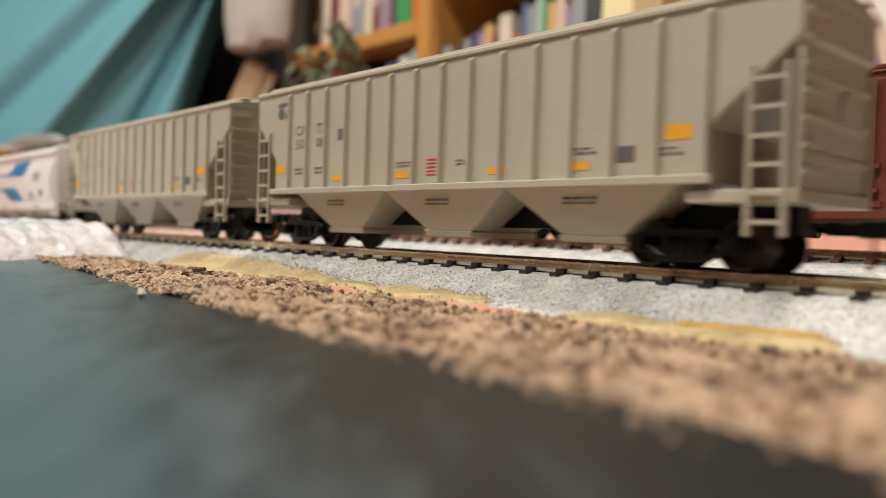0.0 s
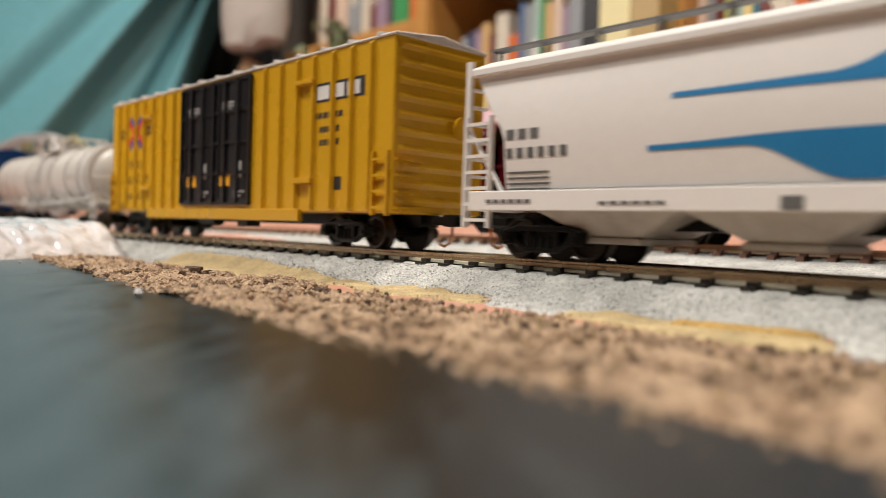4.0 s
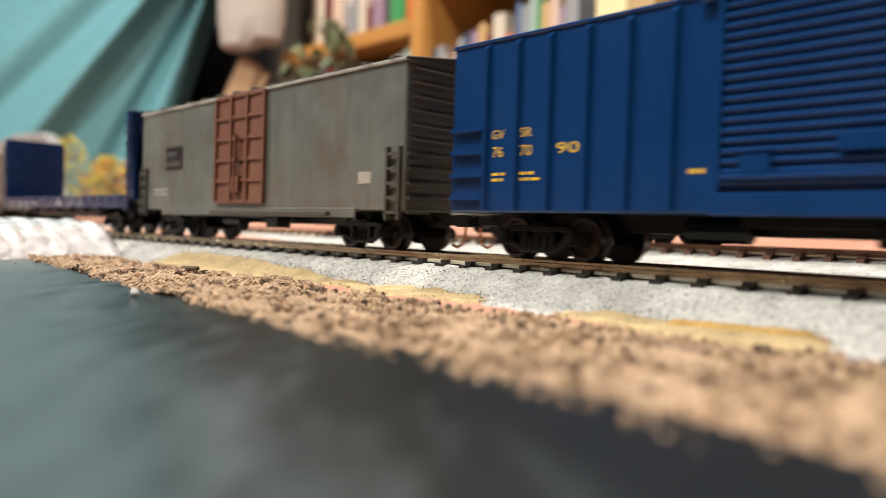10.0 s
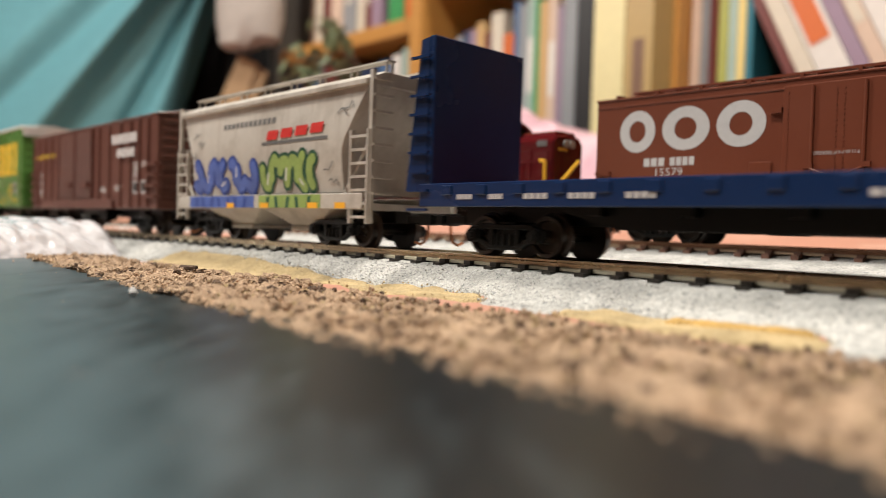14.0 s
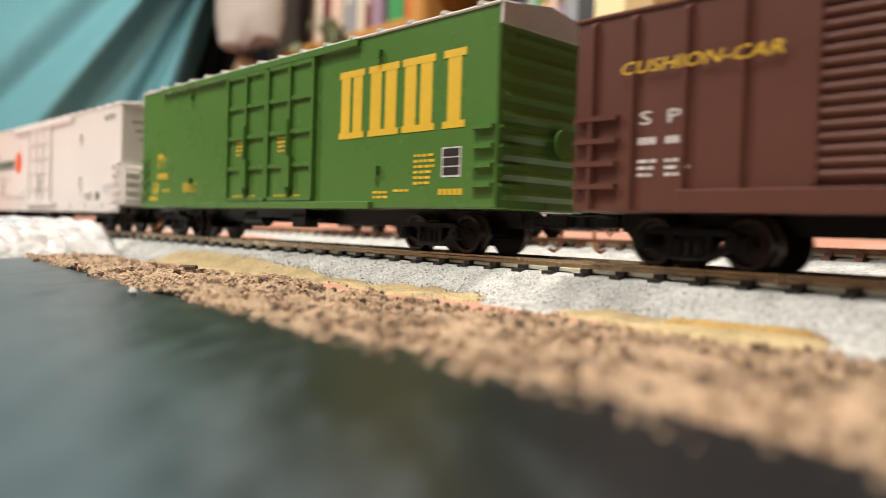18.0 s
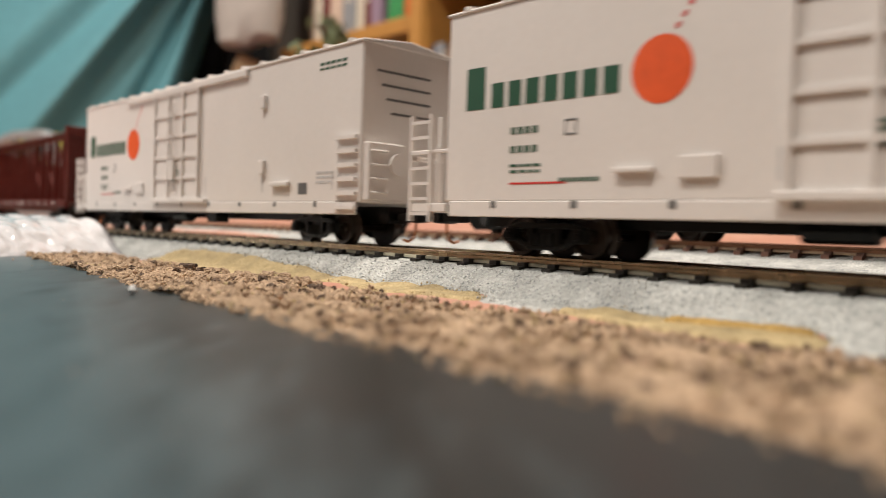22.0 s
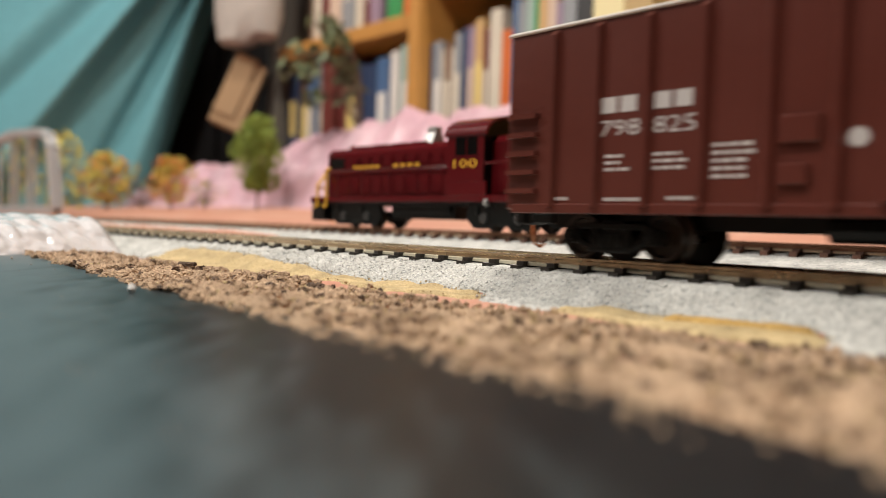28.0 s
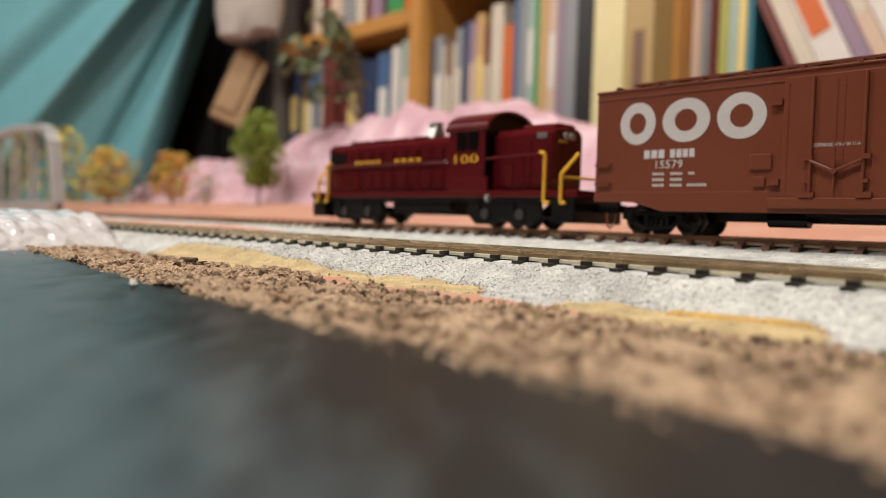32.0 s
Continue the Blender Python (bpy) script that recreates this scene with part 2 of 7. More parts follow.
LEAF_YELLOW = paint("yellow_turf", (0.46, 0.42, 0.08), 0.8, scale=900, amount=0.4)
LEAF_ORANGE = paint("orange_turf", (0.58, 0.24, 0.07), 0.8, scale=900, amount=0.4)
LEAF_OLIVE = paint("olive_leaf", (0.125, 0.155, 0.075), 0.5, scale=300, amount=0.4)
TWIG = paint("brown_twig", (0.09, 0.055, 0.035), 0.7)
BRIDGE_GREY = paint("grey_bridge_plastic", (0.34, 0.35, 0.36), 0.4)
CARD = paint("cardboard", (0.34, 0.225, 0.125), 0.8, scale=120)
CLOTH_WHITE = paint("white_cloth_bag", (0.42, 0.39, 0.36), 0.8, scale=90, amount=0.2)
PLASTER = paint("plaster_wall", (0.12, 0.11, 0.10), 0.85, scale=40, amount=0.06)
CEILING_WHITE = paint("ceiling_paint", (0.26, 0.25, 0.24), 0.9, scale=30, amount=0.03)
FLOOR_WOOD = paint("floor_boards", (0.22, 0.13, 0.07), 0.5, scale=20, amount=0.25)
GRAVEL_WHITE = paint("pale_plaster_road", (0.55, 0.42, 0.34), 0.8, scale=300, amount=0.2)
DARK_SOIL = grains("dark_soil", [(0.07, 0.045, 0.03), (0.16, 0.10, 0.065), (0.11, 0.07, 0.045)], 2600.0, bump=0.8)

# ---------------------------------------------------------------- mesh building, in millimetres


class Shape:
    """Gathers faces in millimetres; part() turns them into one mesh."""

    def __init__(self):
        self.v, self.f = [], []

    def add(self, verts, faces):
        n = len(self.v)
        self.v += [tuple(p) for p in verts]
        self.f += [tuple(i + n for i in f) for f in faces]
        return self

    def box(self, x0, x1, y0, y1, z0, z1):
        return self.add([(x, y, z) for x in (x0, x1) for y in (y0, y1) for z in (z0, z1)],
                        [(0, 1, 3, 2), (4, 6, 7, 5), (0, 4, 5, 1), (2, 3, 7, 6), (0, 2, 6, 4), (1, 5, 7, 3)])

    def loft(self, rings, caps=True):
        """Closed rings of equal count, joined one to the next."""
        k = len(rings[0])
        verts = [p for r in rings for p in r]
        faces = []
        for a in range(len(rings) - 1):
            for i in range(k):
                j = (i + 1) % k
                faces.append((a * k + i, a * k + j, (a + 1) * k + j, (a + 1) * k + i))
        if caps:
            faces.append(tuple(range(k))[::-1])
            faces.append(tuple((len(rings) - 1) * k + i for i in range(k)))
        return self.add(verts, faces)

    def prism_x(self, profile, x0, x1):
        """A (y, z) outline drawn out along x."""
        return self.loft([[(x0, y, z) for y, z in profile], [(x1, y, z) for y, z in profile]])

    def prism_y(self, profile, y0, y1):
        """An (x, z) outline drawn out along y."""
        return self.loft([[(x, y0, z) for x, z in profile], [(x, y1, z) for x, z in profile]])

    def rod(self, a, b, r, n=8, r2=None):
        a, b = Vector(a), Vector(b)
        w = (b - a).normalized()
        u = w.orthogonal().normalized()
        v = w.cross(u)
        turn = [(math.cos(2 * math.pi * i / n), math.sin(2 * math.pi * i / n)) for i in range(n)]
        return self.loft([[p + (u * c + v * s) * q for c, s in turn] for p, q in ((a, r), (b, r if r2 is None else r2))])

    def pipe(self, pts, r, n=6):
        for a, b in zip(pts, pts[1:]):
            self.rod(a, b, r, n)
        return self


def part(name, shape, mat, parent=None, label="", bevel=0.0, smooth=False):
    if name == "name_bars":
        for f in shape.f:
            one = Shape().add([shape.v[i] for i in f], [tuple(range(len(f)))])
            last = part("name_bar", one, mat, parent, label)
        return last
    mesh = bpy.data.meshes.new(name)
    mesh.from_pydata([(x * 0.001, y * 0.001, z * 0.001) for x, y, z in shape.v], [], shape.f)
    bm = bmesh.new()
    bm.from_mesh(mesh)
    bmesh.ops.recalc_face_normals(bm, faces=bm.faces)
    bm.to_mesh(mesh)
    bm.free()
    mesh.materials.append(mat)
    if smooth:
        mesh.polygons.foreach_set("use_smooth", [True] * len(mesh.polygons))
        mesh.set_sharp_from_angle(angle=radians(40))
    ob = new(name, mesh)
    if parent:
        ob.parent = parent
    if label:
        ob["label"] = label
    if name in ("lettering", "fine_print", "rivets", "yellow_lettering", "end_lettering", "graffiti", "graffiti_outline", "graffiti_shine", "sill_lettering", "warning_label"):
        tagged(ob, label, kind="stuff")
    if bevel:
        mod = ob.modifiers.new("edge", "BEVEL")
        mod.width, mod.segments, mod.limit_method, mod.angle_limit = bevel * 0.001, 1, "ANGLE", radians(50)
    return ob


def again(ob, name, parent, x=0.0, y=0.0, z=0.0, rz=0.0):
    """The same mesh once more under a thing, moved by millimetres; takes the pieces under it along."""
    c = bpy.data.objects.new(name, ob.data)
    scene.collection.objects.link(c)
    c.parent = parent
    c.matrix_basis = pose(x * 0.001, y * 0.001, z * 0.001, 0, 0, rz)
    for key in ob.keys():
        if key == "label":
            c[key] = ob[key]
    for mod in ob.modifiers:
        m = c.modifiers.new("edge", "BEVEL")
        m.width, m.segments, m.limit_method, m.angle_limit = mod.width, 1, "ANGLE", mod.angle_limit
    for k in ob.children:
        again(k, k.name.split(".")[0], c, k.location.x * 1000, k.location.y * 1000, k.location.z * 1000, 0.0)
    return c


def thing(name, label, category, group="", kind=""):
    return tagged(new(name), label, category, group, kind)


GLYPHS = {}


def glyphs(text):
    """Flat outlines of a line of lettering of height about one, from the built-in font."""
    if text not in GLYPHS:
        curve = bpy.data.curves.new("lettering", "FONT")
        curve.body, curve.resolution_u = text, 2
        ob = new("lettering", curve)
        bpy.context.view_layer.update()
        mesh = ob.evaluated_get(bpy.context.evaluated_depsgraph_get()).to_mesh()
        GLYPHS[text] = ([tuple(v.co) for v in mesh.vertices], [tuple(p.vertices) for p in mesh.polygons])
        bpy.data.objects.remove(ob)
    return GLYPHS[text]


SIDE = -9.8   # the near side of every car


def letters(shape, text, x, z, height, width=None, y=SIDE - 0.05, lean=0.0):
    """Lettering on the near side, its lower left corner at x, z."""
    verts, faces = glyphs(text)
    x0, x1 = min(v[0] for v in verts), max(v[0] for v in verts)
    k = height / 0.70
    kx = k if width is None else width / (x1 - x0)
    return shape.add([(x + (a - x0) * kx + lean * b * k, y, z + b * k) for a, b, _ in verts], faces)


def tile(shape, x, z, w, h, y=SIDE - 0.05, lean=0.0):
    return shape.add([(x, y, z), (x + w, y, z), (x + w + lean * h, y, z + h), (x + lean * h, y, z + h)], [(0, 1, 2, 3)])


def bars(shape, x, z, w, h, count, gap=0.25, y=SIDE - 0.05, lean=0.0):
    """A row of plain bars in place of a name."""
    step = w / count
    for i in range(count):
        tile(shape, x + i * step, z, step * (1 - gap), h, y, lean)
    return shape


def smallprint(shape, x, z, w, rows, pitch=0.75, y=SIDE - 0.05, seed=1):
    """Rows of fine print as short bars."""
    rnd = random.Random(seed)
    for r in range(rows):
        a = x
        while a < x + w * rnd.uniform(0.75, 1.0):
            b = rnd.uniform(0.5, 1.4)
            tile(shape, a, z - r * pitch, b, pitch * 0.5, y)
            a += b + 0.3
    return shape


def disc(shape, x, z, r, y=SIDE - 0.05, n=28, inner=0.0, kx=1.0):
    ring = [(math.cos(2 * math.pi * i / n), math.sin(2 * math.pi * i / n)) for i in range(n)]
    if inner == 0.0:
        return shape.add([(x + c * r * kx, y, z + s * r) for c, s in ring], [tuple(range(n))])
    return shape.add([(x + c * q * (kx if q == r else kx * 0.92), y, z + s * q) for q in (r, inner) for c, s in ring],
                     [(i, (i + 1) % n, n + (i + 1) % n, n + i) for i in range(n)])


# ---------------------------------------------------------------- running gear shared by the cars


def make_truck(name="truck"):
    """A two-axle truck, its centre at the origin and the rail head at z = 0."""
    bolster = Shape().box(-1.4, 1.4, -6.9, 6.9, 3.0, 4.7)
    bolster.box(-0.5, 0.5, -1.0, 1.0, 4.6, 5.4)
    truck = part(name, bolster, TRUCK_BLACK)
    for k in (-1, 1):
        y = 7.1 * k
        f = Shape()
        f.prism_y([(-6.7, 3.75), (-4.2, 4.45), (4.2, 4.45), (6.7, 3.75), (6.6, 3.15), (3.9, 3.65), (-3.9, 3.65), (-6.6, 3.15)], y - 0.45, y + 0.45)
        f.prism_y([(-5.2, 2.3), (-2.7, 0.95), (2.7, 0.95), (5.2, 2.3), (4.7, 2.85), (2.35, 1.55), (-2.35, 1.55), (-4.7, 2.85)], y - 0.45, y + 0.45)
        for x in (-2.25, 2.25):
            f.box(x - 0.42, x + 0.42, y - 0.5, y + 0.5, 1.3, 4.0)
        for x in (-5.55, 5.55):
            f.box(x - 1.1, x + 1.1, y - 0.55, y + 0.55, 1.95, 3.75)
        part("sideframe", f, TRUCK_BLACK, truck, bevel=0.14)
        for x in (-5.55, 5.55):
            cap = Shape().rod((x, y, 2.8), (x, y + 1.05 * k, 2.8), 0.95, 12)
            cap.rod((x, y + 1.0 * k, 2.8), (x, y + 1.3 * k, 2.8), 0.50, 8)
            part("bearing_cap", cap, TRUCK_BLACK, truck, smooth=True)
        for x in (-1.15, 0.0, 1.15):
            part("spring", Shape().rod((x, y + 0.1 * k, 1.5), (x, y + 0.1 * k, 3.1), 0.46, 8), TRUCK_BLACK, truck)
    wheel = Shape()
    for y, k in ((-4.1, -1), (4.1, 1)):
        ring = []
        for dy, r in ((0.0, 3.30), (0.40, 3.30), (0.62, 2.85), (1.75, 2.72), (1.75, 2.25), (1.30, 2.05), (1.20, 1.0), (1.8, 0.75)):
            ring.append([(r * math.cos(2 * math.pi * i / 24), y + (dy - 0.5) * k, r * math.sin(2 * math.pi * i / 24)) for i in range(24)])
        wheel.loft(ring)
    wheel.rod((0, -6.9, 0), (0, 6.9, 0), 0.55, 8)
    w = part("wheelset", wheel, WHEEL_BLACK, truck, smooth=True)
    w.location = (-0.00555, 0, 0.0028)
    again(w, "wheelset", truck, 5.55, 0, 2.8)
    return truck


def make_coupler():
    s = Shape()
    s.box(0.0, 3.6, -1.0, 1.0, 4.2, 5.6)
    s.box(3.4, 6.4, -1.5, 0.3, 4.0, 5.9)
    s.box(5.2, 6.8, -0.9, 0.9, 4.1, 5.8)
    c = part("coupler", s, TRUCK_BLACK, bevel=0.2)
    p = Shape()
    p.pipe([(4.6, -0.3, 4.2), (4.7, -0.5, 2.6), (4.9, -1.2, 1.4), (5.0, -2.4, 0.9), (5.0, -3.4, 1.3)], 0.22)
    part("trip_pin", p, COPPER, c)
    return c


TRUCK = make_truck()
COUPLER = make_coupler()


def running_gear(car, length, inset=14.5, truck_name="truck"):
    for k in (1, -1):
        again(TRUCK, truck_name, car, k * (length / 2 - inset), 0, 0)
        again(COUPLER, "coupler", car, k * (length / 2 - 0.8), 0, 0, 0 if k > 0 else 180)


def ladder(x0, x1, z0, z1, rungs, y=SIDE - 0.45, rail=0.28, depth=0.55, stiles=True):
    s = Shape()
    if stiles:
        for x in (x0, x1):
            s.box(x - rail, x + rail, y - depth * 0.4, y + depth, z0, z1)
    for i in range(rungs):
        z = z0 + (z1 - z0) * (i + 0.5) / rungs
        s.box(x0, x1, y - depth * 0.4, y + 0.1, z - 0.22, z + 0.22)
        if not stiles:
            for x in (x0, x1):
                s.box(x - 0.3, x + 0.3, y - depth * 0.4, y + depth, z - 0.3, z + 0.3)
    return s


def ladder_parts(car, mat, x0, x1, z0, z1, rungs, y=SIDE - 0.45, rail=0.22, depth=0.55, stiles=True):
    """A ladder on the near side: its stiles, and every rung a piece."""
    base = car
    if stiles:
        base = part("ladder", Shape().box(x0 - rail, x0 + rail, y - depth * 0.4, y + depth, z0, z1), mat, car)
        part("stile", Shape().box(x1 - rail, x1 + rail, y - depth * 0.4, y + depth, z0, z1), mat, base)
    for i in range(rungs):
        z = z0 + (z1 - z0) * (i + 0.5) / rungs
        s = Shape()
        if stiles:
            s.box(x0, x1, y - depth * 0.4, y + 0.1, z - 0.22, z + 0.22)
        else:
            s.prism_y([(x0 - 0.3, z - 0.3), (x1 + 0.3, z - 0.3), (x1 + 0.3, z + 0.3), (x0 - 0.3, z + 0.3)], y - depth * 0.4, y + depth)
        part("rung", s, mat, base)


def brake_wheel(car, x, k, y, z, mat, r=2.0):
    s = Shape()
    s.rod((x, y, z), (x + 1.2 * k, y, z), 0.5, 8)
    n = 16
    s.loft([[(x + (0.9 + d) * k, y + q * math.cos(2 * math.pi * i / n), z + q * math.sin(2 * math.pi * i / n)) for i in range(n)]
            for d, q in ((0, r * 0.75), (0, r), (0.4, r), (0.4, r * 0.75))])
    return part("brake_wheel", s, mat, car)

# ---------------------------------------------------------------- the board, the tracks and the ground


def place(s, q, z=0.0):
    """Metres along and across the track to a point of the world."""
    return ALONG * s + ACROSS * q + Vector((0, 0, z))


MAIN_Q = 0.0834          # across to the middle of the main track
SIDING_Q = 0.1420        # and of the siding behind it
SIDING_RAIL = 0.0078
BEND = 0.45              # radius of the loop's bends
FRONT_S, BACK_S = 0.15, -0.42


def track_line(s):
    """Centre of the main loop at s metres along it: place and heading."""
    if s > FRONT_S:
        a = min((s - FRONT_S) / BEND, math.pi)
        rest = max(0.0, s - FRONT_S - math.pi * BEND)
        p = place(FRONT_S, MAIN_Q - BEND) + (ALONG * math.sin(a) + ACROSS * math.cos(a)) * BEND - ALONG * rest
        return p, HEAD - a
    if s < BACK_S:
        a = min((BACK_S - s) / BEND, math.pi)
        rest = max(0.0, BACK_S - s - math.pi * BEND)
        p = place(BACK_S, MAIN_Q - BEND) + (-ALONG * math.sin(a) + ACROSS * math.cos(a)) * BEND + ALONG * rest
        return p, HEAD + a
    return place(s, MAIN_Q), HEAD


def fall(x, a, b):
    t = min(1.0, max(0.0, (x - a) / (b - a)))
    return t * t * (3 - 2 * t)


def ground_z(s, q):
    """Height of the scenery: roadbed of both tracks, low dirt before them, rising towards the back."""
    w = place(s, q)
    n = noise.noise(w * 60) * 0.0007 + noise.noise(w * 220 + Vector((3, 1, 7))) * 0.0003
    z = n + 0.0001
    bed = 1 - fall(abs(q - MAIN_Q), 0.0088, 0.0175 + noise.noise(w * 40) * 0.003)
    z = max(z, 0.0033 * bed + n * 0.5 * (1 - bed))
    back = fall(q, MAIN_Q + 0.016, SIDING_Q - 0.012)
    z = max(z, back * 0.0053 + n * 0.3)
    z += fall(q, SIDING_Q + 0.012, 0.26) * 0.0045 + fall(q, 0.24, 0.36) * 0.0105
    return z


def sheet(name, mat, s_steps, q_steps, lift=0.0, inside=None, bumps=None, label="", category="", kind="structure"):
    verts, index, faces, mask = [], {}, [], {}
    for i, s in enumerate(s_steps):
        for j, q in enumerate(q_steps):
            m = inside(s, q) if inside else 1.0
            mask[i, j] = m
            z = ground_z(s, q) + lift * m - 0.0012 * (1 - m) + (bumps(s, q) * m if bumps else 0.0)
            index[i, j] = len(verts)
            verts.append(place(s, q, z))
    for i in range(len(s_steps) - 1):
        for j in range(len(q_steps) - 1):
            if inside and max(mask[i, j], mask[i + 1, j], mask[i, j + 1], mask[i + 1, j + 1]) < 0.02:
                continue
            faces.append((index[i, j], index[i + 1, j], index[i + 1, j + 1], index[i, j + 1]))
    mesh = bpy.data.meshes.new(name)
    mesh.from_pydata(verts, [], faces)
    bm = bmesh.new()
    bm.from_mesh(mesh)
    bmesh.ops.delete(bm, geom=[v for v in bm.verts if not v.link_faces], context="VERTS")
    bm.to_mesh(mesh)
    bm.free()
    mesh.polygons.foreach_set("use_smooth", [True] * len(mesh.polygons))
    mesh.materials.append(mat)
    return tagged(new(name, mesh), label, category, kind=kind)


def steps(a, b, d):
    n = max(1, round((b - a) / d))
    return [a + (b - a) * i / n for i in range(n + 1)]


# painted ground of the whole layout, fine where the camera looks
S_ALL = steps(-1.25, -0.45, 0.05) + steps(-0.44, 0.06, 0.002)[0:] + steps(0.10, 0.85, 0.05)
Q_ALL = steps(-1.00, 0.02, 0.06) + steps(0.025, 0.16, 0.0022) + steps(0.17, 0.50, 0.01)
sheet("ground", TERRACOTTA, S_ALL, Q_ALL, label="terracotta-painted plaster ground of a model railway board", category="ground")


def edge_wave(s, k, amount):
    return noise.noise(Vector((s * k, 1.7, 0.3))) * amount


def sand_top(s):
    """Across to the line where the sand gives way to ballast."""
    return MAIN_Q - 0.0112 - 0.0022 * fall(s, -0.139, -0.095) - 0.0014 * fall(s, -0.078, -0.068) + 0.0008 * fall(s, -0.040, -0.030) + edge_wave(s, 70, 0.0009) + edge_wave(s, 260, 0.0007)


def sand_reach(s):
    """How fully the sand lies here, in its long stretch and in the short one after it."""
    return max(fall(s, -0.162, -0.153) * (1 - fall(s, -0.068, -0.058)), fall(s, -0.053, -0.046) * (1 - fall(s, -0.027, -0.021)))


def on_ballast(s, q):
    """How far the ballast covers a place, from none to full."""
    near = MAIN_Q - 0.0205 + edge_wave(s, 45, 0.0012) + edge_wave(s, 300, 0.0007)
    near += (sand_top(s) - 0.0012 - near) * fall(sand_reach(s), 0.1, 0.7)
    return fall(q, near - 0.0012, near + 0.0012) * (1 - fall(q, MAIN_Q + 0.017, MAIN_Q + 0.019))


def on_sand(s, q):
    low = MAIN_Q - 0.0205 - 0.0035 * fall(s, -0.145, -0.125) * (1 - fall(s, -0.112, -0.104)) + 0.0022 * fall(s, -0.110, -0.102) * (1 - fall(s, -0.092, -0.084)) + edge_wave(s, 50, 0.0012) + edge_wave(s, 260, 0.0008)
    high = sand_top(s)
    n = sand_reach(s)
    mid, half = (low + high) / 2, (high - low) / 2 * (0.25 + 0.75 * n)
    return (1 - fall(abs(q - mid), half - 0.0008, half + 0.0010)) * fall(n, 0.08, 0.4)


def tie_bed(q, centre, rise):
    """Ballast brushed in between the ties, just below their tops."""
    return rise * (1 - fall(abs(q - centre), 0.0060, 0.0074))


FINE_S, FINE_Q = steps(-0.40, 0.04, 0.0010), steps(0.053, 0.104, 0.0010)
sheet("ballast", BALLAST, FINE_S, FINE_Q, 0.00035, on_ballast, lambda s, q: noise.noise(place(s, q) * 900) * 0.00016 + tie_bed(q, MAIN_Q, 0.00026),
      "pale grey granular ballast beneath the main track", "ballast", "stuff")
sheet("sand", SAND, FINE_S, FINE_Q, 0.00045, on_sand, lambda s, q: noise.noise(place(s, q) * 300) * 0.00018,
      "ochre yellow sand spread along the ballast's edge", "sand", "stuff")


def on_crust(s, q):
    """A caked ridge where the sand was poured."""
    mid = MAIN_Q - 0.0160 + 0.0006 * fall(s, -0.045, -0.025) + edge_wave(s, 130, 0.0005)
    return (1 - fall(abs(q - mid), 0.0004, 0.0011 + edge_wave(s, 90, 0.0004))) * fall(s, -0.043, -0.038) * (1 - fall(s, -0.0265, -0.0225))


sheet("sand_crust", SAND_CRUST, steps(-0.046, -0.02, 0.0004), steps(0.0625, 0.0700, 0.0003), 0.0007, on_crust, lambda s, q: noise.noise(place(s, q) * 500) * 0.0002,
      "caked ochre ridge of sand beside the ballast", "sand", "stuff")
sheet("ballast", BALLAST, steps(-0.40, 0.06, 0.002), steps(0.100, SIDING_Q + 0.014, 0.0015), 0.0003,
      lambda s, q: fall(q, 0.103 + 0.02 * fall(-s, 0.15, 0.23) + edge_wave(s, 60, 0.004), 0.108 + 0.02 * fall(-s, 0.15, 0.23) + edge_wave(s, 60, 0.004)),
      lambda s, q: noise.noise(place(s, q) * 900) * 0.0002 + tie_bed(q, SIDING_Q, 0.00055), "pale grey granular ballast beneath the siding", "ballast", "stuff")


def dirt_bump(s, q):
    p = place(s, q)
    r = noise.fractal(p * 210, 0.75, 2.1, 6)
    c = abs(noise.noise(p * 430 + Vector((9, 4, 2))))
    pit = max(0.0, noise.noise(p * 260 + Vector((2, 8, 5))) - 0.28)
    k = 1.9 - 1.25 * fall(s, -0.075, -0.030)
    low = 0.25 + 0.75 * fall(soil_far(s) - q, 0.0, 0.009)
    return (max(-0.0006, r * 0.00085) - c * 0.0006 - pit * 0.0022) * k * low


def soil_far(s):
    """Across to the soil's edge towards the track."""
    far = MAIN_Q - 0.0262 + edge_wave(s, 38, 0.0012) + edge_wave(s, 200, 0.0014) + 0.0016 * fall(s, -0.062, -0.050) + 0.0024 * fall(s, -0.034, -0.020)
    far -= 0.0020 * fall(s, -0.116, -0.108) * (1 - fall(s, -0.103, -0.099))
    return far + 0.0045 * fall(s, -0.104, -0.101) * (1 - fall(s, -0.100, -0.096)) + 0.005 * fall(-s, 0.14, 0.18)


def sheet_edge(s):
    """Across to the edge of the black sheet before the soil."""
    return 0.0272 - 0.098 * min(0.0, s) - 0.02 * max(0.0, s)


def on_dirt(s, q):
    near = sheet_edge(s) - 0.0005 + edge_wave(s, 150, 0.0012) + edge_wave(s, 420, 0.0008)
    far = soil_far(s)
    return fall(q, near - 0.0010, near + 0.0014) * (1 - fall(q, far - 0.001, far + 0.0016)) * fall(s, -0.30, -0.27)


sheet("dirt", DIRT, steps(-0.30, -0.231, 0.001) + steps(-0.23, 0.045, 0.0005), steps(0.022, 0.068, 0.0005), 0.00055, on_dirt, dirt_bump,
      "dry brown soil spread loosely beside the track", "dirt", "stuff")


